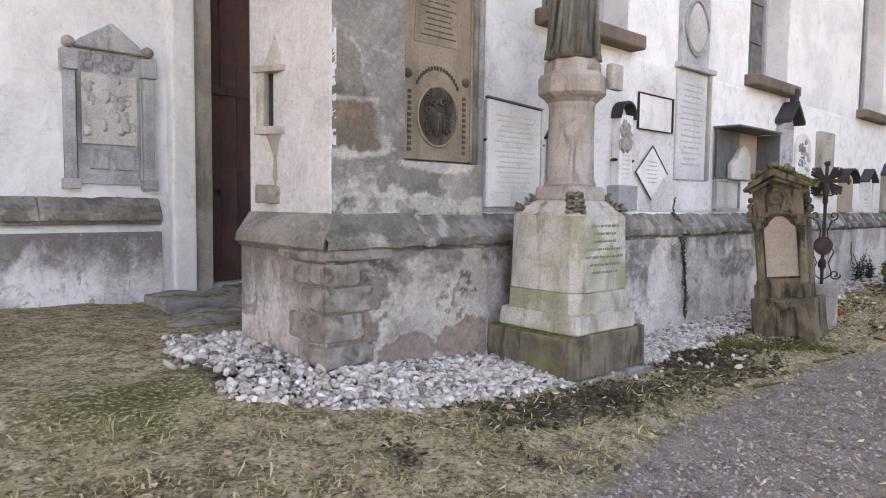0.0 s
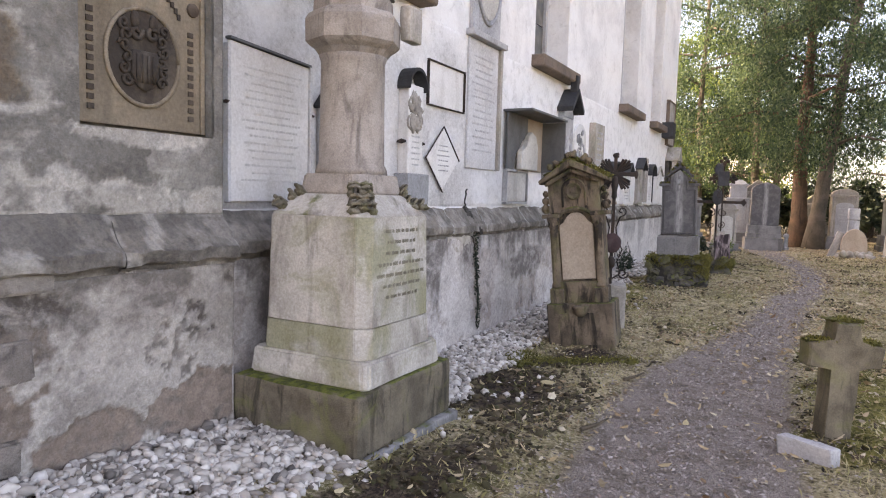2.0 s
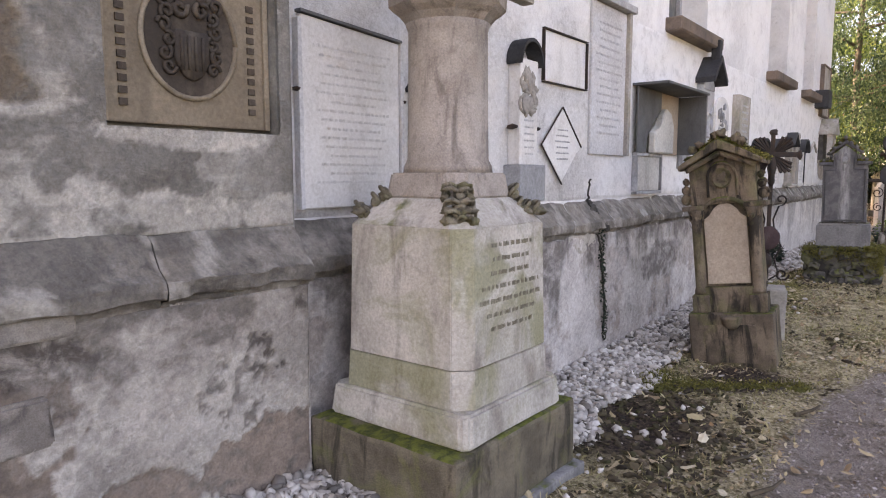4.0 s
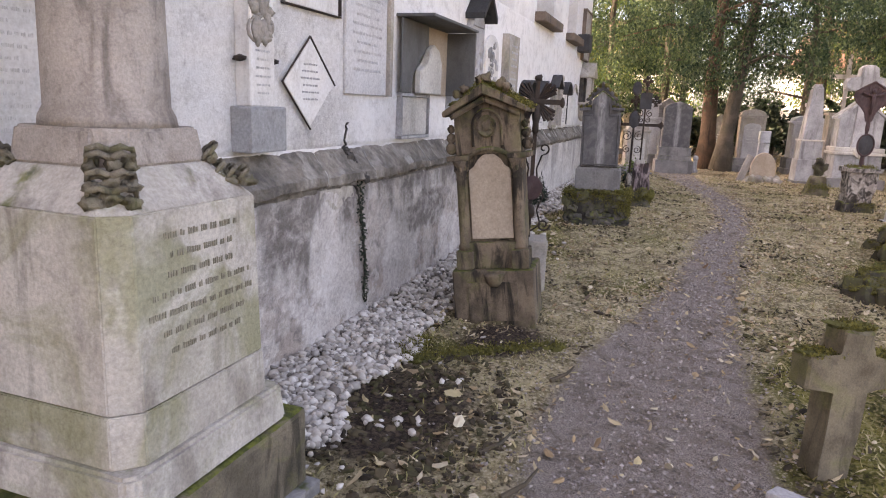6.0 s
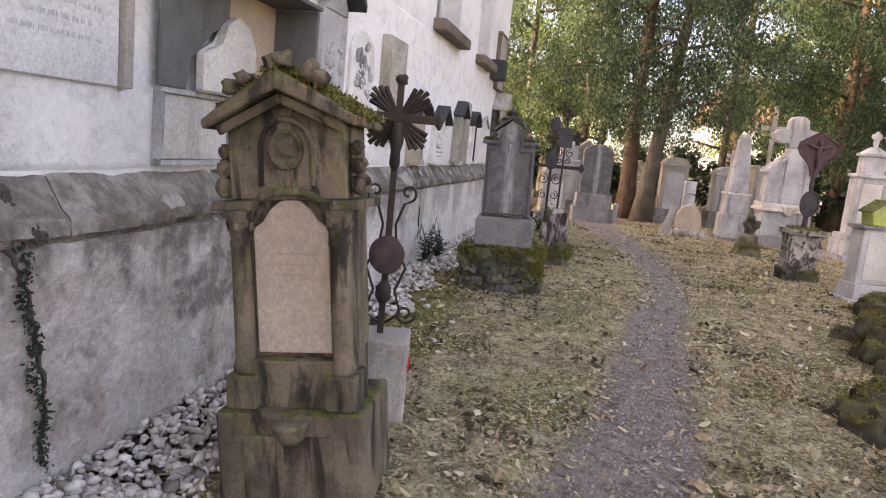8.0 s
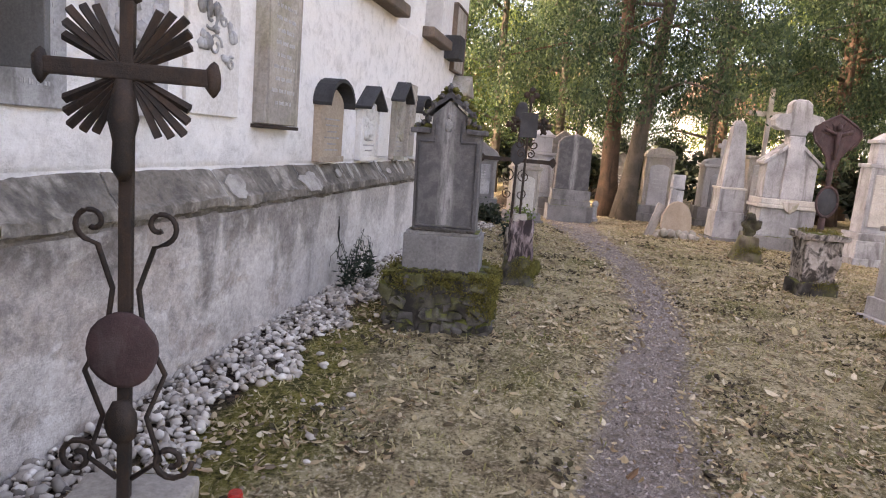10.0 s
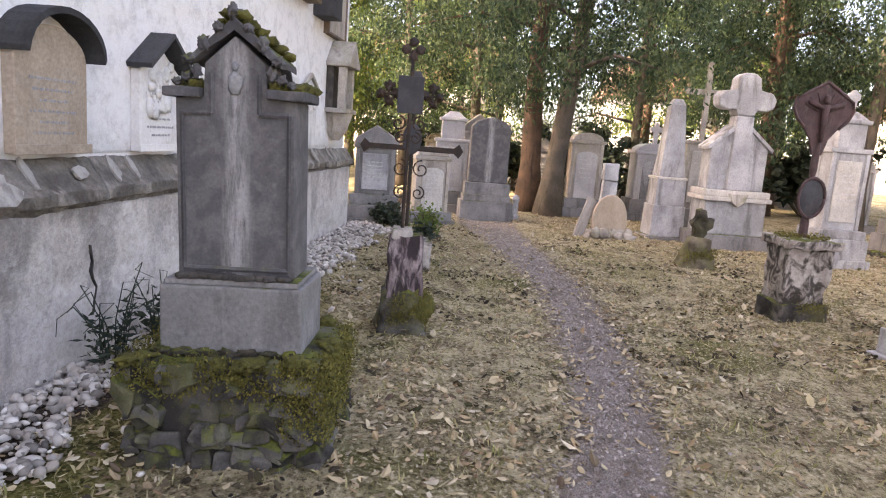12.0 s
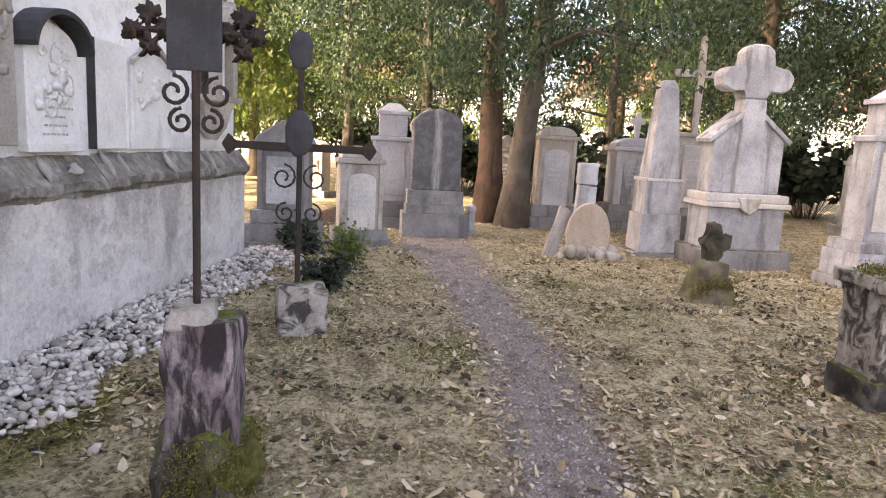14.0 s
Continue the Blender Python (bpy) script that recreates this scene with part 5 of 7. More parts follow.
for s in (-1, 1):
    part("post", box(s * 0.12 - 0.035, s * 0.12 + 0.035, -0.14, -0.001, 0.58, 0.98, 0.008), M_SAND, ln)
# near-black panel stands for the shade inside the lantern's opening
part("niche_back", box(-0.085, 0.085, -0.03, 0.06, 0.58, 0.98, 0.003), M_SLATE, ln, "dark panel painted as the shade inside the opening")
part("cap", box(-0.18, 0.18, -0.17, -0.001, 0.98, 1.03, 0.01), M_SAND, ln)
part("roof", lathe([(0.15, 1.03), (0.1, 1.12), (0.05, 1.24), (0.015, 1.32)], 0, 0, 6), M_SAND, ln).matrix_basis = pose(0, -0.02, 0)
part("foot_stone", worn(box(-0.2, 0.2, -0.1, -0.001, 0.0, 0.14, 0.02), 0.015, 2, 8), M_QUOIN, ln)

# relief by the door
rl = thing("wall_relief", "white carved stone relief between two small pilasters", "wall relief", pose(2.27, DY, 1.62))
part("back_slab", box(-0.3, 0.3, -0.03, -0.001, 0.05, 1.35, 0.006), M_WHITE, rl)
for s in (-1, 1):
    part("pilaster", box(s * 0.37 - 0.05, s * 0.37 + 0.05, -0.09, -0.001, 0.1, 1.15, 0.008), M_WHITE, rl)
    part("pilaster_base", box(s * 0.37 - 0.075, s * 0.37 + 0.075, -0.11, -0.001, 0.0, 0.1, 0.01), M_WHITE, rl)
    part("capital", box(s * 0.37 - 0.08, s * 0.37 + 0.08, -0.12, -0.001, 1.15, 1.35, 0.02), M_WHITE, rl)
    part("ball", lump(s * 0.37, -0.06, 1.42, 0.06, 0.06, 0.06, 1, 0.1, 2), M_SAND, rl, "", True)
part("pediment", prism([(-0.33, 1.38), (0.33, 1.38), (0.28, 1.46), (0.02, 1.66), (-0.28, 1.46)], -0.1, -0.001, 0.012), M_WHITE, rl)
part("panel", box(-0.26, 0.26, -0.05, -0.031, 0.45, 1.15, 0.004), M_WHITE2, rl)
relief(rl, 0.22, 0.5, 1.1, 0.05, 41, M_WHITE2)
relief(rl, 0.2, 1.2, 1.32, 0.03, 42, M_WHITE)
part("shield", worn(box(-0.2, -0.02, -0.05, -0.031, 0.2, 0.4, 0.01), 0.01, 2), M_WHITE, rl)
part("shield", worn(box(0.05, 0.23, -0.05, -0.031, 0.2, 0.4, 0.01), 0.01, 2), M_WHITE, rl)


# ---- near gravestones ----
def brown_stone():
    g = thing("gabled_gravestone", "leaning brown gabled gravestone with columns, medallion and mossy roof", "gravestone", pose(7.90, 2.63, 0.10, 0, 0, -84) @ pose(0, 0, 0, -1, -6.5, 0) @ Matrix.Diagonal((0.88, 0.95, 0.99, 1)))
    part("base", worn(box(-0.36, 0.36, -0.27, 0.27, -0.06, 0.45, 0.02), 0.006, 3, 6), M_BROWN, g)
    part("base_panel", box(-0.22, 0.22, -0.285, -0.269, 0.05, 0.36, 0.006), M_BROWN, g)
    part("flower_bowl", lathe([(0.04, 0.33), (0.07, 0.36), (0.09, 0.41), (0.095, 0.425), (0.08, 0.43)], 0.02, -0.28, 18), M_BROWN, g, "small stone bowl", True)
    part("lower_body", worn(box(-0.27, 0.27, -0.19, 0.2, 0.45, 0.66, 0.01), 0.004, 2), M_BROWN, g)
    for s in (-1, 1):
        part("column_foot", worn(box(s * 0.245 - 0.075, s * 0.245 + 0.075, -0.23, 0.0, 0.45, 0.60, 0.012), 0.004, 2), M_BROWN, g)
        part("column", lathe([(0.062, 0.60), (0.062, 0.63), (0.05, 0.66), (0.046, 1.14), (0.052, 1.16), (0.045, 1.18), (0.065, 1.27), (0.075, 1.30)], s * 0.245, -0.15, 18), M_BROWN, g, "", True)
        bm = bmesh.new()
        for i in range(8):
            lump(s * 0.245 + 0.05 * math.cos(i * 0.8), -0.15 + 0.05 * math.sin(i * 0.8), 1.23 + 0.02 * (i % 2), 0.018, 0.018, 0.03, i, 0.4, 1, bm)
        part("capital", bm, M_BROWN, g, "leafy capital", True)
        bm = bmesh.new()
        for k, (a, b, r) in enumerate(((0.335, 1.40, 0.045), (0.33, 1.48, 0.035), (0.325, 1.55, 0.025))):
            tube(scroll(s * a, b, r, 1.3, 0, s, -0.1), 0.018, 6, bm)
            lump(s * a, -0.08, b, r, 0.05, r, k, 0.3, 2, bm)
        part("volute", bm, M_BROWN, g, "carved side scroll", True)
    body = part("body", box(-0.28, 0.28, -0.12, 0.2, 0.66, 1.34, 0.006), M_BROWN, g)
    part("inscription_panel", prism([(-0.185, 0.68), (0.185, 0.68), (0.185, 1.22), (0.13, 1.25), (0.1, 1.30), (0.05, 1.335), (0, 1.345), (-0.05, 1.335), (-0.1, 1.30), (-0.13, 1.25), (-0.185, 1.22)], -0.135, -0.121, 0.003), M_PANEL, body, "pale buff panel with an arched top")
    part("inscription", text_bars(-0.12, 0.12, 1.0, 1.18, -0.138, 4, 5, 0.2), M_PANEL, g, "nearly vanished lettering")
    part("cornice", worn(box(-0.36, -0.17, -0.2, 0.2, 1.30, 1.34, 0.008), 0.003, 1), M_BROWN, g)
    part("cornice", worn(box(0.17, 0.36, -0.2, 0.2, 1.30, 1.34, 0.008), 0.003, 1), M_BROWN, g)
    part("arch_band", tube([(0.2 * math.cos(a), -0.15, 1.26 + 0.12 * math.sin(a)) for a in [math.pi * k / 14 for k in range(15)]], 0.022, 6), M_BROWN, g, "", True)
    upper = part("upper_body", prism([(-0.285, 1.34), (0.285, 1.34), (0.285, 1.68), (0, 1.80), (-0.285, 1.68)], -0.15, 0.19, 0.008), M_BROWN, g)
    part("medallion", lathe([(0.085, 0), (0.085, 0.015), (0.07, 0.022), (0.066, 0.012), (0.03, 0.016)], 0, 0, 24), M_BROWN, upper, "round carved medallion", True).matrix_basis = pose(0, -0.15, 1.55, 90)
    part("medallion_arch", tube([(-0.125, -0.155, 1.40)] + [(0.125 * math.cos(a), -0.155, 1.55 + 0.125 * math.sin(a)) for a in [math.pi - math.pi * k / 12 for k in range(13)]] + [(0.125, -0.155, 1.40)], 0.014, 6), M_BROWN, g, "", True)
    bm = bmesh.new()
    for i in range(6):
        box(-0.025 + 0.01 * i, -0.02 + 0.01 * i, -0.175, -0.165, 1.52 + 0.012 * (i % 3), 1.58, bm=bm)
    lump(0, -0.165, 1.55, 0.035, 0.012, 0.04, 3, 0.6, 2, bm)
    part("monogram", bm, M_BROWN, upper, "worn carved monogram")
    for s in (-1, 1):
        pts = [(0, 1.79), (s * 0.36, 1.635), (s * 0.37, 1.67), (0, 1.87)]
        part("roof_slope", worn(prism(pts if s > 0 else pts[::-1], -0.26, 0.24, 0.008), 0.01, 3, 7, s), M_BROWN, g, "mossy roof slope")
        part("gable_moulding", tube([(0, -0.2, 1.755), (s * 0.3, -0.2, 1.63)], 0.022, 6), M_BROWN, g)
    bm = bmesh.new()
    rnd = random.Random(2)
    for k in range(22):
        x = rnd.uniform(-0.27, 0.36)
        lump(x, rnd.uniform(-0.2, 0.2), 1.862 - abs(x) * 0.54, 0.05, 0.06, 0.02, k, 0.9, 3, bm)
    part("moss", bm, M_MOSS, g, "thick green moss on the roof", True)
    tufts(g, [(0.004 * k, -0.22 + 0.42 * (k * 0.618 % 1), 1.872 - 0.0022 * k) for k in range(90)] + [(-0.003 * k, -0.22 + 0.42 * (k * 0.618 % 1), 1.872 - 0.0017 * k) for k in range(60)], 60, (0.02, 0.03, 0.012), 0.02, 6)
    bm = bmesh.new()
    for k, (x, z) in enumerate(((-0.22, 1.80), (-0.16, 1.83), (-0.02, 1.89), (0.03, 1.90), (0.16, 1.86), (0.2, 1.83))):
        lump(x, -0.22, z, 0.04, 0.05, 0.035, k, 0.7, 2, bm)
    part("crest", bm, M_BROWN, g, "carved leafy crest", True)


brown_stone()
bm = worn(box(-0.17, 0.17, -0.15, 0.15, -0.05, 0.50, 0.02), 0.012, 2, 6, 4)
ob = part("cross_socket", bm, M_SAND)
ob.matrix_basis = pose(8.72, 2.62, 0.13, 0, 0, -75)
tagged(ob, "low rough stone block carrying an iron cross", "stone block")


def iron_cross():
    c = thing("iron_grave_cross", "black wrought-iron grave cross with rays and scrolls", "iron cross", pose(8.72, 2.62, 0.63, 0, 0, -75))
    part("shaft", box(-0.018, 0.018, -0.012, 0.012, 0, 1.38, 0.004), M_IRON, c)
    arm = part("arm", box(-0.21, 0.21, -0.014, 0.014, 1.18, 1.225, 0.006), M_IRON, c)
    for s in (-1, 1):
        part("arm_end", lump(s * 0.22, 0, 1.2, 0.022, 0.02, 0.045, 2, 0.3, 2), M_IRON, arm, "", True)
    part("top_end", lump(0, 0, 1.40, 0.035, 0.02, 0.03, 3, 0.3, 2), M_IRON, c, "", True)
    for q in range(4):
        a0 = math.pi / 4 + q * math.pi / 2
        for k in range(5):
            a = a0 + (k - 2) * 0.16
            L = 0.21 - 0.015 * abs(k - 2)
            part("ray", tube([(0.03 * math.cos(a), 0, 1.2 + 0.03 * math.sin(a)), (L * math.cos(a), 0, 1.2 + L * math.sin(a))], 0.009, 4, None, 0.014), M_IRON, c)
    bm = lathe([(0.012, 0.92), (0.03, 0.95), (0.026, 1.02), (0.04, 1.08), (0.03, 1.14), (0.02, 1.18)], 0, -0.025, 10)
    part("figure_relief", bm, M_IRON, c, "cast relief on the shaft", True)
    for s in (-1, 1):
        pts = [(s * 0.02, 0, 0.06), (s * 0.1, 0, 0.12), (s * 0.06, 0, 0.25), (s * 0.11, 0, 0.38), (s * 0.05, 0, 0.5), (s * 0.035, 0, 0.62), (s * 0.075, 0, 0.74)]
        part("side_scroll", tube(pts + scroll(s * 0.09, 0.80, 0.05, 1.0, -1.2 if s > 0 else math.pi + 1.2, s), 0.008, 6), M_IRON, c, "", True)
        part("foot_scroll", tube(scroll(s * 0.13, 0.12, 0.06, 1.3, 0, -s), 0.009, 6), M_IRON, c, "", True)
    part("plate", lump(0, -0.02, 0.45, 0.10, 0.012, 0.11, 4, 0.06, 3), M_IRONR, c, "rounded name plate", True)
    part("urn", lump(0, -0.02, 0.24, 0.045, 0.03, 0.07, 6, 0.2, 2), M_IRON, c, "", True)


iron_cross()
bm = lathe([(0.028, 0), (0.03, 0.09), (0.026, 0.1)], 0, 0, 14)
tagged(part("grave_candle", bm, M_REDL), "small red grave candle in the grass", "candle").matrix_basis = pose(9.42, 2.64, 0.17)


def rubble(w, d, h, seed, n=150):
    """Loosely walled rubble stones."""
    rnd = random.Random(seed)
    out = []
    for k in range(n):
        side = rnd.choice((0, 0, 1, 2, 3))
        z = rnd.uniform(0.02, h)
        r = rnd.uniform(0.022, 0.06)
        x, y = {0: (rnd.uniform(-w, w), -d), 1: (rnd.uniform(-w, w), d), 2: (-w, rnd.uniform(-d, d)), 3: (w, rnd.uniform(-d, d))}[side]
        bm = worn(box(-r * 1.4, r * 1.4, -r, r, -r * 0.7, r * 0.7, r * 0.25, None, 0.85), r * 0.8, 3, 9, seed + k)
        bmesh.ops.transform(bm, matrix=pose(x * 0.93, y * 0.93, z, rnd.uniform(-24, 24), rnd.uniform(-24, 24), (90 if side > 1 else 0) + rnd.uniform(-18, 18)), verts=bm.verts)
        out.append(bm)
    return out


def grey_stone():
    g = thing("dark_gravestone", "dark grey granite gravestone with stepped gable on a mossy rubble base", "gravestone", pose(12.44, 2.44, 0.18, 0, 0, -86) @ pose(0, 0, 0, 0, -1.6, 0) @ Matrix.Diagonal((0.93, 0.9, 1.03, 1)))
    part("rubble_core", worn(box(-0.42, 0.42, -0.36, 0.36, -0.1, 0.5, 0.03), 0.04, 4, 4, 2), M_RUBBLE, g)
    for bm in rubble(0.45, 0.39, 0.46, 3):
        part("stone", bm, M_RUBBLE, g)
    bm = bmesh.new()
    rnd = random.Random(5)
    for k in range(30):
        a = rnd.uniform(0, 6.28)
        lump(0.43 * max(-1, min(1, 1.3 * math.cos(a))), 0.37 * max(-1, min(1, 1.3 * math.sin(a))), 0.48 + rnd.uniform(-0.06, 0.04), rnd.uniform(0.035, 0.075), rnd.uniform(0.035, 0.075), rnd.uniform(0.015, 0.03), k, 0.9, 3, bm)
    part("moss", bm, M_MOSS, g, "thick green moss", True)
    tufts(g, [(0.45 * max(-1, min(1, 1.3 * math.cos(a / 16))), 0.39 * max(-1, min(1, 1.3 * math.sin(a / 16))), 0.49 - 0.0012 * (a * 37 % 100)) for a in range(100)], 90, (0.035, 0.035, 0.03), 0.018, 4)
    tufts(g, [(0.46, -0.38 + 0.01 * k, 0.5 - 0.35 * (k * 0.618 % 1)) for k in range(76)] + [(0.30 + 0.01 * (k % 16), -0.40, 0.5 - 0.3 * (k * 0.618 % 1)) for k in range(40)], 40, (0.02, 0.02, 0.02), 0.018, 14)
    part("pedestal", worn(box(-0.33, 0.33, -0.235, 0.235, 0.5, 0.79, 0.012), 0.005, 3, 6), M_GREYP, g)
    part("pedestal_lip", box(-0.31, 0.31, -0.215, 0.215, 0.79, 0.815, 0.006), M_GREYP, g)
    bm = bmesh.new()
    for k in range(10):
        lump(-0.22 + 0.05 * k, -0.19, 0.825, 0.05, 0.04, 0.016, k, 0.7, 1, bm)
    tagged(part("soil", bm, M_CRACK, g, "dark soil and moss line", True), "", "", "", "stuff")
    bm = bmesh.new()
    for k in range(26):
        lump(-0.34 + 0.027 * k, -0.245 - 0.01 * math.sin(k * 2.1), 0.505 + 0.008 * math.sin(k * 1.7), 0.035, 0.022, 0.016, k, 1.0, 2, bm, 3)
    tagged(part("soil", bm, M_MOSSY, g, "dark moss along the foot of the pedestal", True), "", "", "", "stuff")
    body = part("body", prism([(-0.275, 0.815), (0.275, 0.815), (0.275, 1.56), (0.14, 1.56), (0.14, 1.70), (0, 1.81), (-0.14, 1.70), (-0.14, 1.56), (-0.275, 1.56)], -0.135, 0.135, 0.006), M_STREAK, g)
    for a, b in (((-0.245, 0.85), (-0.245, 1.50)), ((0.245, 0.85), (0.245, 1.50)), ((-0.245, 0.85), (0.245, 0.85)), ((-0.245, 1.50), (-0.11, 1.50)), ((0.11, 1.50), (0.245, 1.50)), ((-0.11, 1.50), (-0.11, 1.66)), ((0.11, 1.50), (0.11, 1.66))):
        part("moulding", tube([(a[0], -0.137, a[1]), (b[0], -0.137, b[1])], 0.012, 6), M_DARKG, g)
    part("cap", worn(prism([(-0.2, 1.69), (0, 1.835), (0.2, 1.69), (0.2, 1.72), (0, 1.88), (-0.2, 1.72)], -0.17, 0.17, 0.004), 0.012, 3, 8), M_DARKG, g)
    for s in (-1, 1):
        part("shoulder_cap", worn(box(s * 0.235 - 0.085, s * 0.235 + 0.085, -0.18, 0.18, 1.56, 1.60, 0.008), 0.006, 2), M_DARKG, g)
        bm = bmesh.new()
        for k in range(6):
            lump(s * (0.19 + 0.02 * k), -0.1 + 0.04 * k, 1.615, 0.05, 0.06, 0.025, k, 0.6, 2, bm)
            lump(s * (0.02 + 0.03 * k), -0.12 + 0.05 * k, 1.89 - 0.026 * k, 0.045, 0.06, 0.022, k + 9, 0.6, 2, bm)
        part("moss", bm, M_MOSS, g, "moss on the shoulder", True)
    bm = bmesh.new()
    for k in range(7):
        f = k / 6 * 2 - 1
        lump(0.2 * f, -0.16, 1.90 - 0.19 * abs(f), 0.024, 0.03, 0.02 + 0.008 * (k % 2), k, 0.9, 3, bm, 3)
    for q in (-1, 1):
        for k in range(3):
            lump(q * (0.17 + 0.045 * k), -0.15, 1.66 - 0.02 * k, 0.02, 0.024, 0.026 - 0.006 * k, k + 5, 0.9, 3, bm, 3)
    part("crest", bm, M_DARKG, g, "carved leafy crest", True)
    bm = bmesh.new()
    lump(0, -0.14, 1.62, 0.035, 0.012, 0.05, 1, 0.4, 2, bm)
    lump(0, -0.14, 1.69, 0.018, 0.012, 0.022, 1, 0.2, 2, bm)
    part("emblem", bm, M_WHITE, g, "small pale relief", True)


grey_stone()


def stump():
    g = thing("broken_stump", "broken patchy stone stump with moss carrying a tall iron cross", "stone stump", pose(14.28, 1.98, 0.22, 0, 0, -80) @ Matrix.Diagonal((0.86, 0.86, 1, 1)))
    part("foot", worn(box(-0.21, 0.21, -0.2, 0.2, -0.05, 0.34, 0.04, None, 0.8), 0.06, 7, 6, 3), M_RUBBLE, g)
    part("block", worn(box(-0.15, 0.15, -0.145, 0.145, 0.31, 0.76, 0.015, None, 0.92), 0.03, 7, 7, 2), M_STUMP, g, "purple-brown streaked block")
    part("cap_piece", worn(box(-0.13, 0.05, -0.13, 0.10, 0.75, 0.815, 0.012, None, 0.8), 0.03, 5, 9, 5), M_SAND, g, "pale broken cap")
    bm = bmesh.new()
    for k in range(12):
        lump(0.12 - 0.02 * k + 0.06 * (k % 3), -0.17 + 0.01 * k, 0.2 + 0.03 * (k % 4), 0.07, 0.03, 0.07, k, 0.9, 3, bm)
    part("moss", bm, M_MOSS, g, "olive moss", True)
    tufts(g, [(0.18 - 0.006 * k, -0.185, 0.12 + 0.2 * (k * 0.618 % 1)) for k in range(50)] + [(0.19, -0.15 + 0.006 * k, 0.12 + 0.2 * (k * 0.618 % 1)) for k in range(50)], 50, (0.02, 0.02, 0.03), 0.013, 8)


stump()


def plate_cross(m, label, h, plate_z, arms, plate=(0.11, 0.13)):
    c = thing("iron_plate_cross", label, "iron cross", m)
    part("pole", tube([(0, 0, 0), (0, 0, h)], 0.014, 8), M_IRON, c)
    part("plate", box(-plate[0], plate[0], -0.02, -0.008, plate_z, plate_z + 2 * plate[1], 0.006), M_PLATE, c, "blank dark name plate")
    for s in (-1, 1):
        part("scroll", tube(scroll(s * 0.075, plate_z - 0.07, 0.055, 1.3, math.pi / 2, s), 0.008, 6), M_IRON, c, "", True)
        part("scroll", tube(scroll(s * 0.05, plate_z - 0.17, 0.045, 1.3, math.pi / 2, -s), 0.008, 6), M_IRON, c, "", True)
        part("arm", tube([(s * 0.1, 0, plate_z + plate[1]), (s * arms, 0, plate_z + plate[1])], 0.012, 6), M_IRON, c)
        bm = bmesh.new()
        for k in range(4):
            a = k * 1.57
            tube([(s * (arms + w * math.cos(a)), 0, plate_z + plate[1] + w * math.sin(a)) for w in (0.0, 0.02, 0.04)], 0.008, 6, bm, 0.014)
            lump(s * (arms + 0.052 * math.cos(a)), 0, plate_z + plate[1] + 0.052 * math.sin(a), 0.03, 0.010, 0.03, k, 1.3, 3, bm, 5)
        part("arm_end", bm, M_IRON, c, "leafy arm end", True)
    bm = bmesh.new()
    for k in range(4):
        lump(0.05 * math.cos(k * 1.57), 0, h + 0.05 * math.sin(k * 1.57), 0.035, 0.015, 0.035, k, 0.3, 2, bm)
    part("top_end", bm, M_IRON, c, "leafy top end", True)


plate_cross(pose(14.30, 2.02, 0.98, 0, 0, -82), "tall thin iron grave cross with a blank square plate", 1.30, 0.86, 0.155, (0.092, 0.13))
bm = worn(box(-0.17, 0.17, -0.12, 0.12, -0.1, 0.36, 0.04), 0.035, 3, 6, 8)
ob = part("rough_stone", bm, M_PATCHY)
ob.matrix_basis = pose(16.5, 2.2, 0.25, 0, 0, -70)
tagged(ob, "small rough stone block in the grass", "stone block")


def wide_cross():
    c = thing("iron_bar_cross", "dark iron grave cross with a rounded plate and broad arms", "iron cross", pose(17.0, 2.36, 0.2, 0, 0, -85))
    part("pole", tube([(0, 0, 0), (0, 0, 2.0)], 0.022, 8), M_IRON, c)
    part("arm", box(-0.5, 0.5, -0.012, 0.012, 1.32, 1.38, 0.006), M_IRON, c)
    part("plate", lump(0, -0.025, 1.45, 0.11, 0.012, 0.17, 2, 0.1, 3), M_PLATE, c, "rounded plate", True)
    part("top_plate", lump(0, -0.02, 2.05, 0.09, 0.012, 0.14, 3, 0.15, 3), M_PLATE, c, "", True)
    for s in (-1, 1):
        part("arm_end", prism([(s * 0.46, 1.33), (s * 0.53, 1.27), (s * 0.58, 1.35), (s * 0.53, 1.43), (s * 0.46, 1.37)][::s], -0.012, 0.012, 0.004), M_IRON, c)
        part("scroll", tube(scroll(s * 0.12, 1.12, 0.1, 1.4, 1.5, s), 0.009, 6), M_IRON, c, "", True)
        part("scroll", tube(scroll(s * 0.1, 0.85, 0.08, 1.4, 1.5, -s), 0.009, 6), M_IRON, c, "", True)


wide_cross()


def stone_cross(m, label, w=0.5, h=0.72, t=0.17, mat=M_SAND):
    c = thing("stone_cross", label, "stone cross", m)
    b = t / 2
    z = h * 0.62
    part("cross", worn(prism([(-b * 1.15, -0.1), (b * 1.15, -0.1), (b, z), (w / 2, z), (w / 2, z + t), (b, z + t), (b, h), (-b, h), (-b, z + t), (-w / 2, z + t), (-w / 2, z), (-b, z)], -0.07, 0.07, 0.012), 0.012, 2, 8, w), mat, c)
    bm = bmesh.new()
    for k in range(7):
        lump(-w * 0.4 + w * 0.13 * k, 0, (h if 2 <= k <= 4 else z + t) + 0.004, 0.05, 0.06, 0.01, k, 0.8, 3, bm)
    part("moss", bm, M_MOSS, c, "moss on the arms", True)
    tufts(c, [(-w * 0.45 + w * 0.9 * q / 40, -0.06 + 0.12 * (q * 0.618 % 1), (h if 14 < q < 27 else z + t) + 0.006) for q in range(41)], 40, (0.015, 0.015, 0.006), 0.016, 3)
    return c


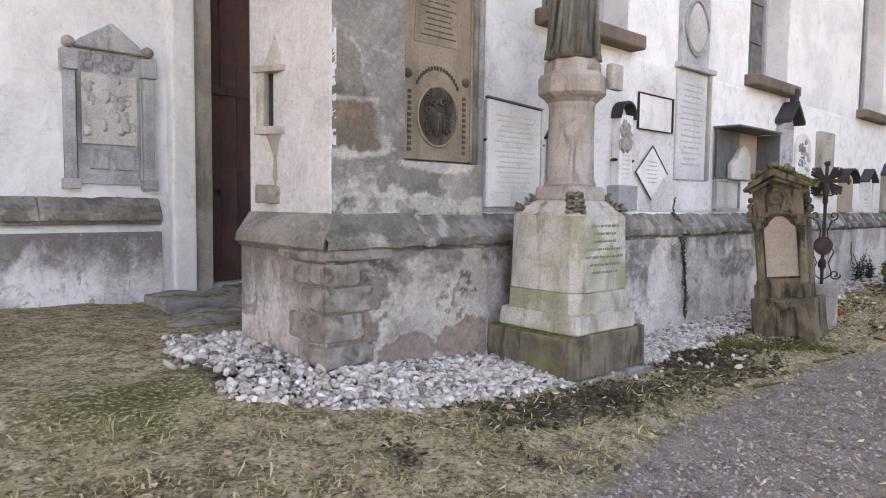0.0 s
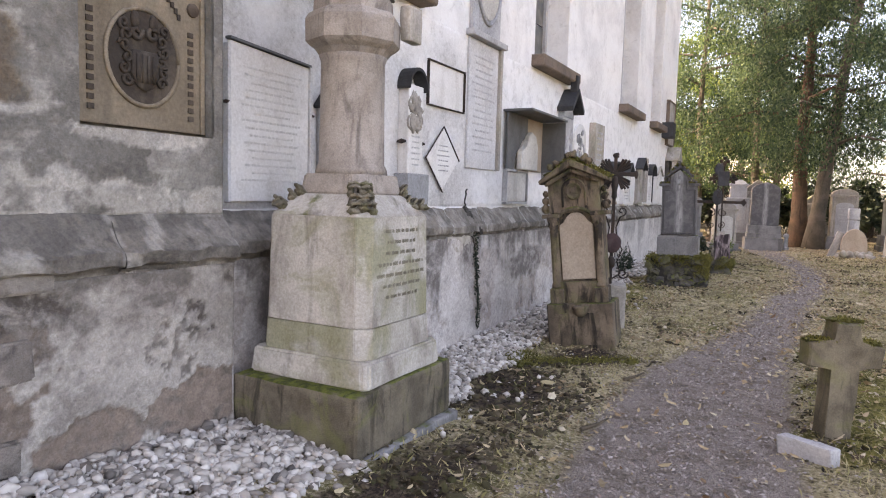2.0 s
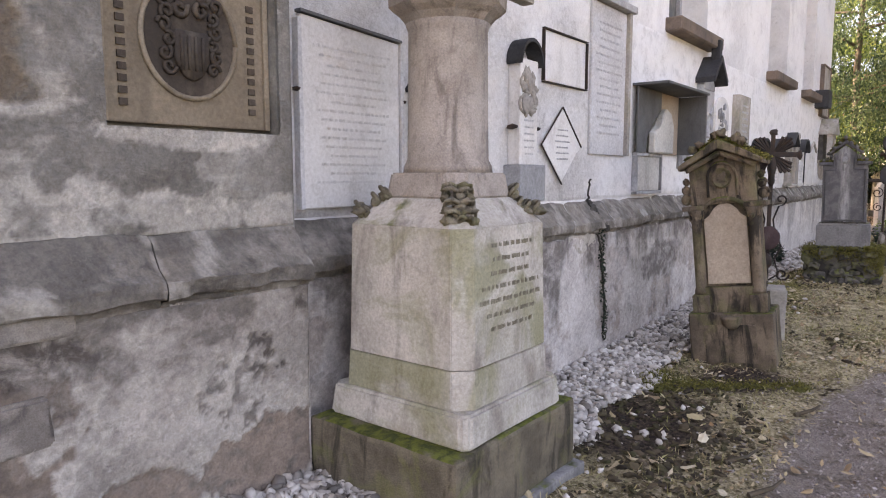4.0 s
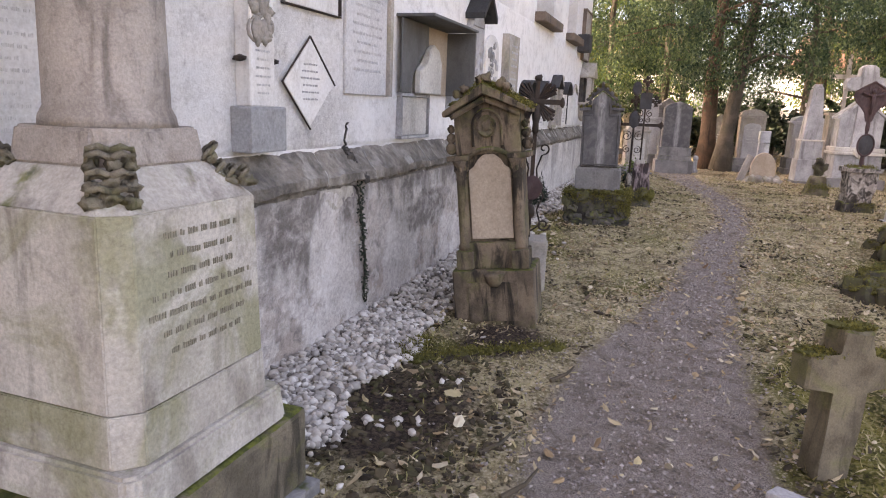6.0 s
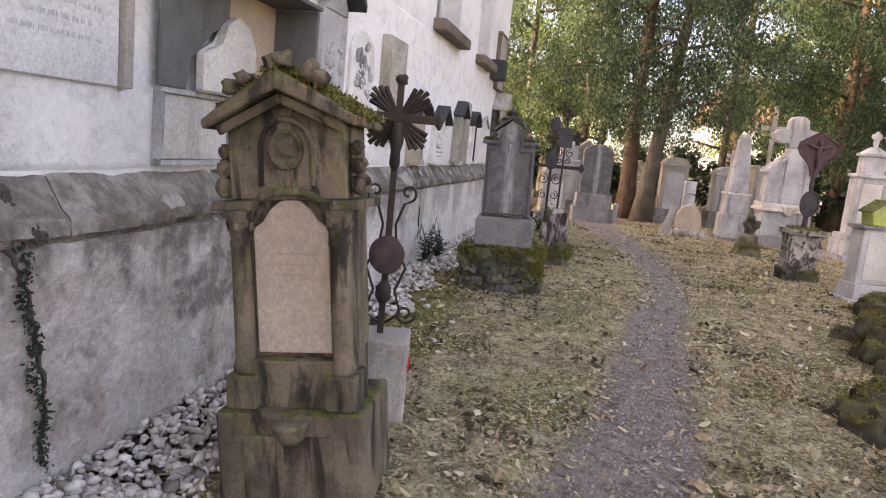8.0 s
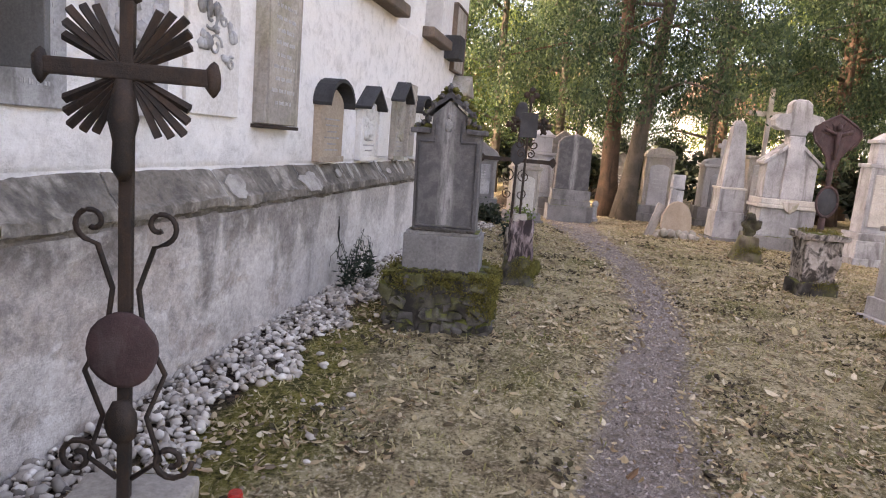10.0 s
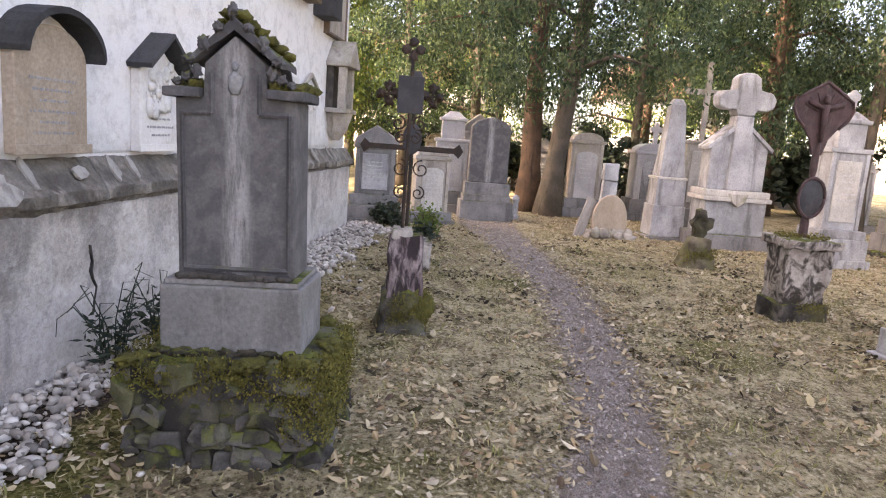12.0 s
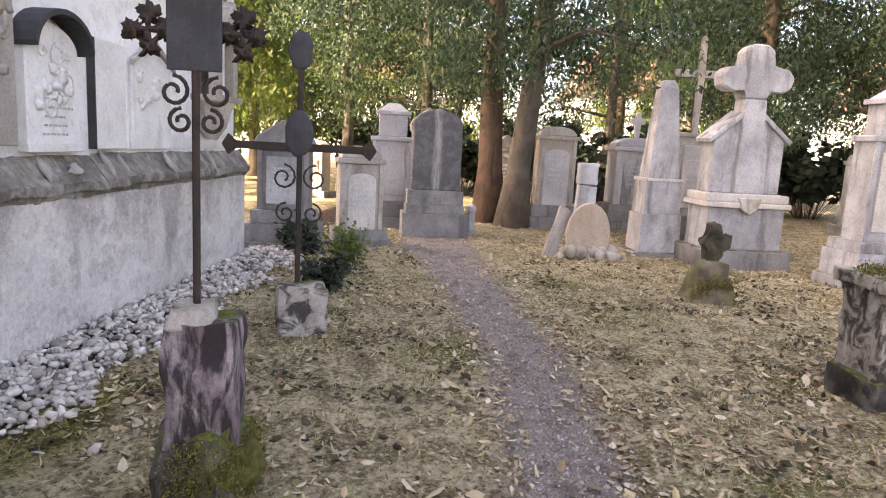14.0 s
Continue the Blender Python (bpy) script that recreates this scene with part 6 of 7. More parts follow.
stone_cross(pose(6.27, 0.58, 0.08, 0, 0, -62) @ pose(0, 0, 0, 0, 2, 0), "low weathered stone grave cross with mossy arms beside the path", 0.47, 0.76, 0.155, M_CROSS)
stone_cross(pose(6.9, -0.35, 0.10, 0, 0, -70), "second low weathered stone cross in the grass", 0.46, 0.7, 0.16, M_CROSS)
ob = part("kerb_stone", worn(box(-0.16, 0.16, -0.05, 0.05, -0.08, 0.10, 0.015), 0.015, 2, 7), M_GREYS)
ob.matrix_basis = pose(5.75, 0.72, 0.10, 0, 0, 62)
tagged(ob, "small worn kerb stone at the path edge", "kerb stone")
rnd = random.Random(17)
def heap(cx, cy, rx, ry, top, n, big):
    """Angular rocks piled up, the wide ones below and the upper ones further in."""
    for k in range(n):
        f = k / n
        a, q = rnd.uniform(0, 6.28), rnd.uniform(0.45, 1.0) * (1 - 0.75 * f)
        r = rnd.uniform(0.6, 1.1) * big * (1 - 0.35 * f)
        bm = worn(box(-r * 1.3, r * 1.3, -r, r, -r * 0.75, r * 0.75, r * 0.22, None, 0.8), r * 0.55, 3, 5, k + cx * 10)
        ob = part("mossy_boulder", bm, M_MOSSY)
        ob.matrix_basis = pose(cx + rx * q * math.cos(a), cy + ry * q * math.sin(a), 0.14 + r * 0.3 + (top - r * 0.7) * f, rnd.uniform(-16, 16), rnd.uniform(-16, 16), rnd.uniform(0, 180))
        tagged(ob, "dark angular boulder under green moss in a rockery heap", "boulder", "boulders of the rockery")
        cushions = bmesh.new()
        for j in range(4):
            lump(r * rnd.uniform(-0.8, 0.8), r * rnd.uniform(-0.6, 0.6), r * 0.62, r * 0.35, r * 0.3, r * 0.16, j + k, 0.9, 2, cushions, 3)
        part("moss", cushions, M_MOSS, ob, "moss cushions", True)
        tufts(ob, [(r * 1.15 * math.cos(j * 2.4) * (j / 40) ** 0.5, r * 0.9 * math.sin(j * 2.4) * (j / 40) ** 0.5, r * 0.7) for j in range(40)], 14, (0.03, 0.03, 0.02), 0.015, k)


heap(10.0, -0.62, 0.56, 0.46, 0.27, 30, 0.15)
heap(11.75, -1.15, 0.8, 0.55, 0.46, 44, 0.14)
heap(13.5, -1.75, 0.6, 0.32, 0.36, 16, 0.15)


def rough_pedestal():
    p = thing("rough_pedestal", "blotched rough stone pedestal carrying an iron crucifix", "stone pedestal", pose(15.95, -1.5, 0.22, 0, 0, -80) @ Matrix.Diagonal((0.8, 0.8, 1, 1)))
    part("foot", worn(box(-0.3, 0.3, -0.27, 0.27, -0.06, 0.2, 0.03), 0.04, 3, 5, 6), M_RUBBLE, p)
    part("block", worn(box(-0.25, 0.25, -0.22, 0.22, 0.18, 0.72, 0.02, None, 1.1), 0.045, 7, 6, 7), M_PATCHY, p)
    part("cap", worn(box(-0.34, 0.34, -0.3, 0.3, 0.72, 0.80, 0.02), 0.03, 6, 6, 9), M_PATCHY, p, "broken mossy cap")
    tufts(p, [(0.3 * math.cos(k * 2.4) * (k / 60) ** 0.5, 0.26 * math.sin(k * 2.4) * (k / 60) ** 0.5, 0.81) for k in range(60)] + [(0.3 - 0.01 * k, -0.25, 0.12 + 0.1 * (k * 0.618 % 1)) for k in range(40)], 20, (0.03, 0.03, 0.015), 0.02, 3)
    c = thing("iron_crucifix", "tall red-brown iron crucifix with an oval plate and broad hood", "iron crucifix", pose(15.95, -1.5, 1.01, 0, 0, -80) @ Matrix.Diagonal((0.82, 0.82, 0.97, 1)))
    part("shaft", lathe([(0.05, 0), (0.045, 0.18), (0.03, 0.22), (0.03, 0.6), (0.04, 0.66), (0.035, 0.95), (0.05, 1.0)], 0, 0, 10), M_IRONR, c)
    part("oval_plate", lump(0, -0.04, 0.40, 0.15, 0.025, 0.18, 1, 0.04, 3), M_PLATE, c, "oval name plate", True)
    part("oval_rim", tube([(0.155 * math.cos(a), -0.05, 0.40 + 0.185 * math.sin(a)) for a in [2 * math.pi * k / 24 for k in range(25)]], 0.018, 6), M_IRONR, c, "", True)
    fan = [(0.06, 0.80), (0.10, 0.95), (0.20, 1.05), (0.30, 1.13), (0.35, 1.22), (0.33, 1.30), (0.24, 1.35), (0.12, 1.41), (0.0, 1.47)]
    part("back_board", prism(fan + [(-x, z) for x, z in fan[-2::-1]], -0.015, 0.02, 0.006), M_IRONR, c, "broad fan-shaped board")
    part("board_rim", tube([(x, -0.02, z) for x, z in fan[2:] + [(-x, z) for x, z in fan[-2:1:-1]]], 0.016, 6), M_IRONR, c, "raised rim", True)
    for k in range(7):
        a = radians(25 + 130 * k / 6)
        part("board_ridge", tube([(0.08 * math.cos(a), -0.018, 1.18 + 0.06 * math.sin(a)), (0.26 * math.cos(a), -0.018, 1.18 + 0.2 * math.sin(a))], 0.01, 5), M_IRONR, c)
    bm = tube([(-0.2, -0.05, 1.28), (0, -0.05, 1.22), (0.2, -0.05, 1.28)], 0.022, 6)
    tube([(0, -0.05, 1.26), (0, -0.05, 0.92)], 0.04, 8, bm, 0.025)
    lump(0, -0.055, 1.31, 0.035, 0.035, 0.045, 1, 0.1, 2, bm)
    part("carved_relief", bm, M_IRONR, c, "cast relief", True)


rough_pedestal()


# ---- the stones farther along ----
def steps(g, rows, mat):
    z = -0.08
    for k, (w, d, h) in enumerate(rows):
        part("step", worn(box(-w / 2, w / 2, -d / 2, d / 2, z, z + h, 0.012), 0.005, 2, 6, k), mat, g)
        z += h
    return z


def cross_on(g, z, h, w, t, mat, y=0.0, name="cross"):
    a = z + h * 0.6
    part(name, prism([(-t / 2, z), (t / 2, z), (t / 2, a), (w / 2, a - t * 0.15), (w / 2 + t * 0.3, a + t / 2), (w / 2, a + t * 1.15), (t / 2, a + t), (t / 2, z + h), (0, z + h + t * 0.3), (-t / 2, z + h), (-t / 2, a + t), (-w / 2, a + t * 1.15), (-w / 2 - t * 0.3, a + t / 2), (-w / 2, a - t * 0.15), (-t / 2, a)], y - t * 0.4, y + t * 0.4, 0.01), mat, g)


def tall_stele():
    g = thing("tall_gravestone", "tall purple-grey gravestone with a rounded point and pale streak", "gravestone", pose(22.0, 1.6, 0.25, 0, 0, -80))
    z = steps(g, [(0.98, 0.5, 0.42), (0.88, 0.42, 0.12), (0.84, 0.36, 0.22)], M_GREYP)
    part("body", prism([(-0.37, z), (0.37, z), (0.36, z + 1.02), (0.26, z + 1.12), (0, z + 1.2), (-0.26, z + 1.12), (-0.36, z + 1.02)], -0.12, 0.12, 0.015), M_STREAK, g)


def white_cross_tomb():
    g = thing("white_cross_tomb", "large white stone tomb with a gabled back and broad cross", "tomb", pose(20.75, -2.38, 0.22, 0, 0, -84) @ Matrix.Diagonal((0.95, 1, 1.07, 1)))
    z = steps(g, [(1.25, 0.8, 0.34)], M_GREYP)
    part("pedestal", worn(box(-0.52, 0.52, -0.3, 0.3, z, z + 0.5, 0.02), 0.005, 2), M_WHITE, g)
    part("moulding", box(-0.58, 0.58, -0.35, 0.35, z + 0.5, z + 0.56, 0.015), M_WHITE2, g)
    part("moulding", box(-0.55, 0.55, -0.32, 0.32, z + 0.56, z + 0.66, 0.02), M_WHITE2, g)
    part("tassel", prism([(-0.16, z + 0.62), (0.16, z + 0.62), (0.1, z + 0.48), (0, z + 0.42), (-0.1, z + 0.48)], -0.38, -0.33, 0.01), M_MONU, g)
    part("back", prism([(-0.48, z + 0.66), (0.48, z + 0.66), (0.48, z + 1.3), (0.06, z + 1.62), (-0.06, z + 1.62), (-0.48, z + 1.3)], -0.16, 0.2, 0.012), M_WHITE, g)
    for s in (-1, 1):
        part("gable_cap", prism([(s * 0.1, z + 1.57), (s * 0.54, z + 1.24), (s * 0.56, z + 1.29), (s * 0.1, z + 1.64)][::s], -0.2, 0.22, 0.006), M_WHITE, g)
    part("shaft", box(-0.17, 0.17, -0.24, 0.1, z + 0.66, z + 1.75, 0.02, None, 0.85), M_WHITE, g)
    a = z + 1.75
    part("cross_head", worn(prism([(-0.15, a), (0.15, a), (0.16, a + 0.12), (0.34, a + 0.08), (0.46, a + 0.14), (0.48, a + 0.27), (0.4, a + 0.36), (0.18, a + 0.36), (0.19, a + 0.55), (0.1, a + 0.62), (-0.1, a + 0.62), (-0.19, a + 0.55), (-0.18, a + 0.36), (-0.4, a + 0.36), (-0.48, a + 0.27), (-0.46, a + 0.14), (-0.34, a + 0.08), (-0.16, a + 0.12)], -0.2, 0.08, 0.02), 0.012, 1, 6), M_WHITE, g)


def obelisk():
    g = thing("white_obelisk", "white tapering obelisk on a two-part pedestal", "obelisk", pose(21.25, -1.5, 0.2, 0, 0, -82) @ Matrix.Diagonal((0.8, 0.8, 1, 1)))
    z = steps(g, [(0.95, 0.7, 0.2)], M_GREYP)
    part("pedestal", worn(box(-0.36, 0.36, -0.3, 0.3, z, z + 0.52, 0.012, None, 0.96), 0.004, 2), M_WHITE, g)
    part("pedestal_upper", worn(box(-0.32, 0.32, -0.27, 0.27, z + 0.52, z + 0.98, 0.012, None, 0.95), 0.004, 2), M_WHITE, g)
    part("moulding", box(-0.33, 0.33, -0.28, 0.28, z + 0.96, z + 1.0, 0.01), M_WHITE2, g)
    part("needle", worn(box(-0.27, 0.27, -0.22, 0.22, z + 1.0, z + 2.2, 0.01, None, 0.55), 0.004, 2), M_WHITE, g)
    part("tip", box(-0.15, 0.15, -0.12, 0.12, z + 2.2, z + 2.3, 0.01, None, 0.6), M_WHITE, g)


def leaning_oval():
    g = thing("oval_memorial", "pale oval memorial stone leaning on rubble before a white stump", "memorial stone", pose(20.75, -0.45, 0.2, 0, 0, -82) @ Matrix.Diagonal((0.8, 0.8, 1, 1)))
    part("oval", prism([(0.36 * math.cos(a), 0.36 + 0.42 * math.sin(a)) for a in [2 * math.pi * k / 28 for k in range(28)]], -0.32, -0.22, 0.015), M_PANEL, g)
    part("stump", worn(box(-0.2, 0.2, -0.12, 0.18, 0.0, 1.0, 0.03, None, 0.7), 0.03, 3, 5), M_WHITE, g)
    part("neck", worn(box(-0.15, 0.15, -0.1, 0.12, 1.0, 1.28, 0.03), 0.02, 2, 7), M_WHITE, g)
    for k in range(16):
        part("stone", lump(-0.42 + 0.06 * k, -0.3 + 0.1 * math.sin(k * 2.3), 0.06 + 0.05 * (k % 3), 0.11, 0.09, 0.09, k, 0.5, 2), M_SAND, g, "", True)
    part("leaning_slab", worn(box(-0.1, 0.1, -0.05, 0.05, 0, 0.75, 0.02), 0.02, 3, 6), M_SAND, g).matrix_basis = pose(-0.62, -0.2, 0.02, -14, 24, 0)


def panel_tomb(m, label, w, h, mats, rows, top="flat", cross=0.0, name="panel_tomb"):
    """A pedestal tomb: steps, framed body with inset panel, cornice and top."""
    g = thing(name, label, "tomb", m)
    z = steps(g, rows, mats[1])
    d = w * 0.55
    part("body", worn(box(-w / 2, w / 2, -d / 2, d / 2, z, z + h, 0.015), 0.004, 2), mats[0], g)
    panel = part("panel", prism([(x, zz + z) for x, zz in arch(w * 0.33, h * 0.86, w * 0.16)] if top == "arch" else [(-w * 0.33, z + h * 0.1), (w * 0.33, z + h * 0.1), (w * 0.33, z + h * 0.9), (-w * 0.33, z + h * 0.9)], -d / 2 - 0.02, -d / 2 + 0.002, 0.008), mats[2], g)
    part("inscription", text_bars(-w * 0.24, w * 0.24, z + h * 0.35, z + h * 0.75, -d / 2 - 0.0225, 5, int(w * 100 + h * 37), 0.35), M_FAINT, panel, "worn lettering")
    for s in (-1, 1):
        part("corner_strip", box(s * w * 0.45 - 0.03, s * w * 0.45 + 0.03, -d / 2 - 0.025, -d / 2 + 0.002, z, z + h, 0.006), mats[0], g)
    part("cornice", box(-w * 0.56, w * 0.56, -d * 0.6, d * 0.6, z + h, z + h + 0.07, 0.02), mats[0], g)
    zt = z + h + 0.07
    if top == "arch":
        part("pediment", prism([(x, zz + zt) for x, zz in arch(w * 0.48, 0.16, 0.15)], -d * 0.5, d * 0.5, 0.01), mats[0], g)
        zt += 0.16
    elif top == "gable":
        part("pediment", prism([(-w * 0.58, zt), (w * 0.58, zt), (w * 0.5, zt + 0.1), (0, zt + 0.3), (-w * 0.5, zt + 0.1)], -d * 0.6, d * 0.6, 0.01), mats[-1] if len(mats) > 3 else mats[0], g)
        zt += 0.28
    elif top == "tower":
        part("upper", worn(box(-w * 0.36, w * 0.36, -d * 0.4, d * 0.4, zt, zt + 0.34, 0.015), 0.004, 2), mats[0], g)
        part("upper_cornice", box(-w * 0.44, w * 0.44, -d * 0.5, d * 0.5, zt + 0.34, zt + 0.4, 0.015), mats[0], g)
        part("upper_roof", box(-w * 0.38, w * 0.38, -d * 0.42, d * 0.42, zt + 0.4, zt + 0.52, 0.01, None, 0.35), mats[0], g)
        zt += 0.52
    if cross:
        cross_on(g, zt - 0.02, cross, cross * 0.55, 0.085, mats[0])
    return g


tall_stele()
white_cross_tomb()
obelisk()
leaning_oval()
panel_tomb(pose(20.15, 3.35, 0.2, 0, 0, -84), "grey pedestal tomb with a white panel beside the church corner", 0.62, 0.72, (M_GREYP, M_GREYP, M_WHITE), [(0.98, 0.7, 0.22), (0.88, 0.6, 0.22), (0.76, 0.5, 0.16)], "gable")
panel_tomb(pose(20.7, 2.52, 0.2, 0, 0, -70), "cream pedestal tomb with a curved cap behind a bush", 0.56, 0.85, (M_SAND, M_GREYP, M_WHITE2), [(0.8, 0.6, 0.2), (0.7, 0.5, 0.14)], "arch")
panel_tomb(pose(22.7, 2.35, 0.2, 0, 0, -82), "tall grey column tomb with a small upper block", 0.62, 0.95, (M_GREYS, M_GREYP, M_GREYS), [(0.85, 0.6, 0.3), (0.75, 0.52, 0.25)], "tower")
panel_tomb(pose(24.0, -0.4, 0.2, 0, 0, -84), "weathered sandstone stele with an arched panel", 0.68, 1.15, (M_SAND, M_GREYP, M_GREYS), [(0.86, 0.5, 0.32), (0.8, 0.45, 0.2)], "arch", 0, "arched_stele")
panel_tomb(pose(24.2, -1.85, 0.2, 0, 0, -82), "ornate pale tomb with a patterned frieze and small cross", 0.85, 0.95, (M_GREYS, M_GREYP, M_WHITE), [(1.1, 0.7, 0.3), (1.0, 0.6, 0.3)], "arch", 0.45, "ornate_tomb")
panel_tomb(pose(22.6, -2.35, 0.2, 0, 0, -84), "pale column tomb topped by a slender stone cross", 0.66, 1.2, (M_SAND, M_GREYP, M_WHITE2), [(0.9, 0.6, 0.3), (0.8, 0.55, 0.3)], "flat", 1.45, "cross_topped_tomb")
panel_tomb(pose(19.7, -3.55, 0.18, 0, 0, -80) @ Matrix.Diagonal((0.92, 0.92, 1.0, 1)), "white stepped tomb with a small domed top and cross", 0.62, 1.1, (M_WHITE, M_WHITE, M_WHITE2), [(0.95, 0.75, 0.28), (0.85, 0.65, 0.3), (0.78, 0.58, 0.12)], "tower", 0.3, "white_stepped_tomb")
g = panel_tomb(pose(21.3, -5.75, 0.42, 0, 0, -78), "weathered white tomb on a low dry-stone footing", 0.85, 1.0, (M_WHITE, M_GREYP, M_WHITE2), [(1.15, 0.8, 0.3), (1.0, 0.7, 0.25)], "flat", 0, "footed_tomb")
for bm in rubble(0.75, 0.55, 0.02, 12, 70):
    part("stone", bm, M_RUBBLE, g).matrix_basis = pose(0, 0, -0.14)
g = thing("house_capped_stele", "white-panelled stele with a lichen-green house-shaped top", "gravestone", pose(14.7, -2.0, 0.12, 0, 0, -76))
z = steps(g, [(0.66, 0.46, 0.26), (0.56, 0.38, 0.2)], M_GREYS)
part("body", worn(box(-0.25, 0.25, -0.13, 0.13, z, 1.08, 0.015), 0.006, 2), M_GREYS, g)
part("panel", prism([(-0.18, z + 0.06), (0.18, z + 0.06), (0.18, 1.045), (-0.18, 1.045)], -0.145, -0.128, 0.006), M_WHITE2, g, "pale blank panel")
part("ledge", worn(box(-0.29, 0.29, -0.17, 0.17, 1.08, 1.13, 0.012), 0.006, 2), M_GREYP, g)
part("house_top", worn(prism([(-0.15, 1.13), (0.15, 1.13), (0.18, 1.3), (0, 1.43), (-0.18, 1.3)], -0.12, 0.12, 0.01), 0.006, 2), M_LICHEN, g, "lichen-green house-shaped top")
for s in (-1, 1):
    part("roof_slope", prism([(0, 1.435), (s * 0.21, 1.285), (s * 0.21, 1.305), (0, 1.46)], -0.14, 0.14), M_BASE, g, "mossy roof edge")
g = thing("black_slab_tomb", "polished dark slab gravestone on a low plinth", "gravestone", pose(14.4, -2.75, 0.15, 0, 0, -70))
z = steps(g, [(1.0, 0.5, 0.2)], M_GREYP)
part("slab", prism([(-0.42, z), (0.42, z), (0.42, z + 0.8), (0.3, z + 0.92), (-0.3, z + 0.92), (-0.42, z + 0.8)], -0.1, 0.1, 0.012), M_DARKG, g)
panel_tomb(pose(16.9, -4.1, 0.15, 0, 0, -75), "tall dark stone tomb with a heavy cornice", 0.8, 1.25, (M_DARKG, M_GREYP, M_GREYP), [(1.1, 0.7, 0.3), (0.95, 0.6, 0.25)], "tower", 0, "dark_cornice_tomb")
g = thing("broken_cross_stump", "broken mossy stone cross stump in the grass", "stone stump", pose(18.45, -1.3, 0.22, 0, 0, -80))
part("foot", worn(box(-0.24, 0.24, -0.2, 0.2, -0.05, 0.42, 0.04, None, 0.55), 0.05, 6, 6), M_CROSS, g)
tufts(g, [(0.2 - 0.008 * k, -0.19 + 0.1 * (k * 0.618 % 1), 0.06 + 0.22 * (k * 0.38 % 1)) for k in range(50)], 30, (0.03, 0.02, 0.02), 0.022, 9)
part("stub", worn(prism([(-0.07, 0.38), (0.07, 0.38), (0.07, 0.55), (0.17, 0.55), (0.16, 0.68), (0.06, 0.68), (0.05, 0.8), (-0.06, 0.78), (-0.07, 0.68), (-0.10, 0.66), (-0.11, 0.58), (-0.07, 0.55)], -0.07, 0.07, 0.01), 0.035, 4, 9), M_MOSSY, g)
g = thing("small_post", "small white turned stone post", "post", pose(22.3, 1.02, 0.22))
part("post", lathe([(0.09, -0.05), (0.09, 0.1), (0.06, 0.13), (0.055, 0.36), (0.075, 0.4), (0.07, 0.46), (0.03, 0.5)], 0, 0, 12), M_WHITE, g)
# a field of stones beyond
rnd = random.Random(23)
proto = []
for k, (w, h, mat) in enumerate(((0.6, 0.9, M_SAND), (0.5, 1.1, M_GREYP), (0.7, 0.8, M_DARKG), (0.55, 1.0, M_WHITE))):
    proto.append(panel_tomb(pose(25.5 + 2 * k, 1.9 - 1.6 * k, 0.2, 0, 0, -80), "weathered old gravestone standing under the trees", w, h, (mat, M_GREYP, mat), [(w + 0.25, 0.5, 0.3)], ("arch", "gable", "flat", "arch")[k], 0.5 if k == 3 else 0, "old_gravestone"))
    tagged(proto[-1], "", "", "gravestones under the trees")
for k in range(26):
    x, y = rnd.uniform(24.8, 38), rnd.uniform(-11, 5)
    copy_thing(proto[k % 4], pose(x, y, 0.2, 0, 0, -90 + rnd.uniform(-25, 25)) @ Matrix.Scale(rnd.uniform(0.8, 1.25), 4))
for k in range(10):
    x = rnd.uniform(12, 22)
    copy_thing(proto[k % 4], pose(x, -5.4 - rnd.uniform(0, 4), 0.15, 0, 0, -75 + rnd.uniform(-15, 15)))


# ---- trees and shrubs ----
def make_tree(label, m, seed, h=12.0, r=2.6, bark=M_BARK, leaf=M_LEAF, low=3.3, lean=0.0, trunk_r=0.24, clumps=330, per=84, size=0.12):
    rnd = random.Random(seed)
    g = thing("tree", label, "tree", m)
    pts = [(lean * 0.02 * k * k + 0.05 * math.sin(k + seed), 0.04 * math.cos(k * 1.3 + seed), -0.2 + (h - 0.6) * k / 9) for k in range(10)]
    bm = tube(pts, trunk_r, 14, None, 0.04)
    for v in bm.verts:
        a = math.atan2(v.co.y, v.co.x)
        f = 1 + 0.08 * math.sin(5 * a + v.co.z * 0.6) + 0.9 * max(0, 0.45 - v.co.z)
        v.co.x, v.co.y = v.co.x * f if v.co.z < 1 else v.co.x, v.co.y * f if v.co.z < 1 else v.co.y
    part("trunk", bm, bark, g, "", True)
    centres = []
    for k in range(16):
        z = low * 0.8 + (h - low) * (k + 0.5) / 17
        i = min(8, int(9 * (z + 0.2) / h))
        a = k * 2.4 + seed
        reach = r * (1.05 - 0.62 * ((z - low) / (h - low))) * rnd.uniform(0.7, 1.15)
        base = Vector(pts[i]) * 1.0
        base.z = z
        mids = [base, base + Vector((math.cos(a) * reach * 0.5, math.sin(a) * reach * 0.5, 0.25)), base + Vector((math.cos(a + 0.15) * reach, math.sin(a + 0.15) * reach, -0.15))]
        part("limb", tube(mids, 0.06, 6, None, 0.012), bark, g, "", True)
        for f in (0.35, 0.55, 0.75, 0.95, 1.05):
            q = base + Vector((math.cos(a + 0.1) * reach * f, math.sin(a + 0.1) * reach * f, 0.15))
            for j in range(max(1, clumps // 80)):
                centres.append((q.x + rnd.gauss(0, 0.38), q.y + rnd.gauss(0, 0.38), q.z + rnd.gauss(-0.15, 0.33)))
    crown = new("crown", leaf_cloud("crown", centres, per, (0.21, 0.21, 0.24), size, size * 0.19, leaf, seed, 0.85))
    crown.parent = g
    return g


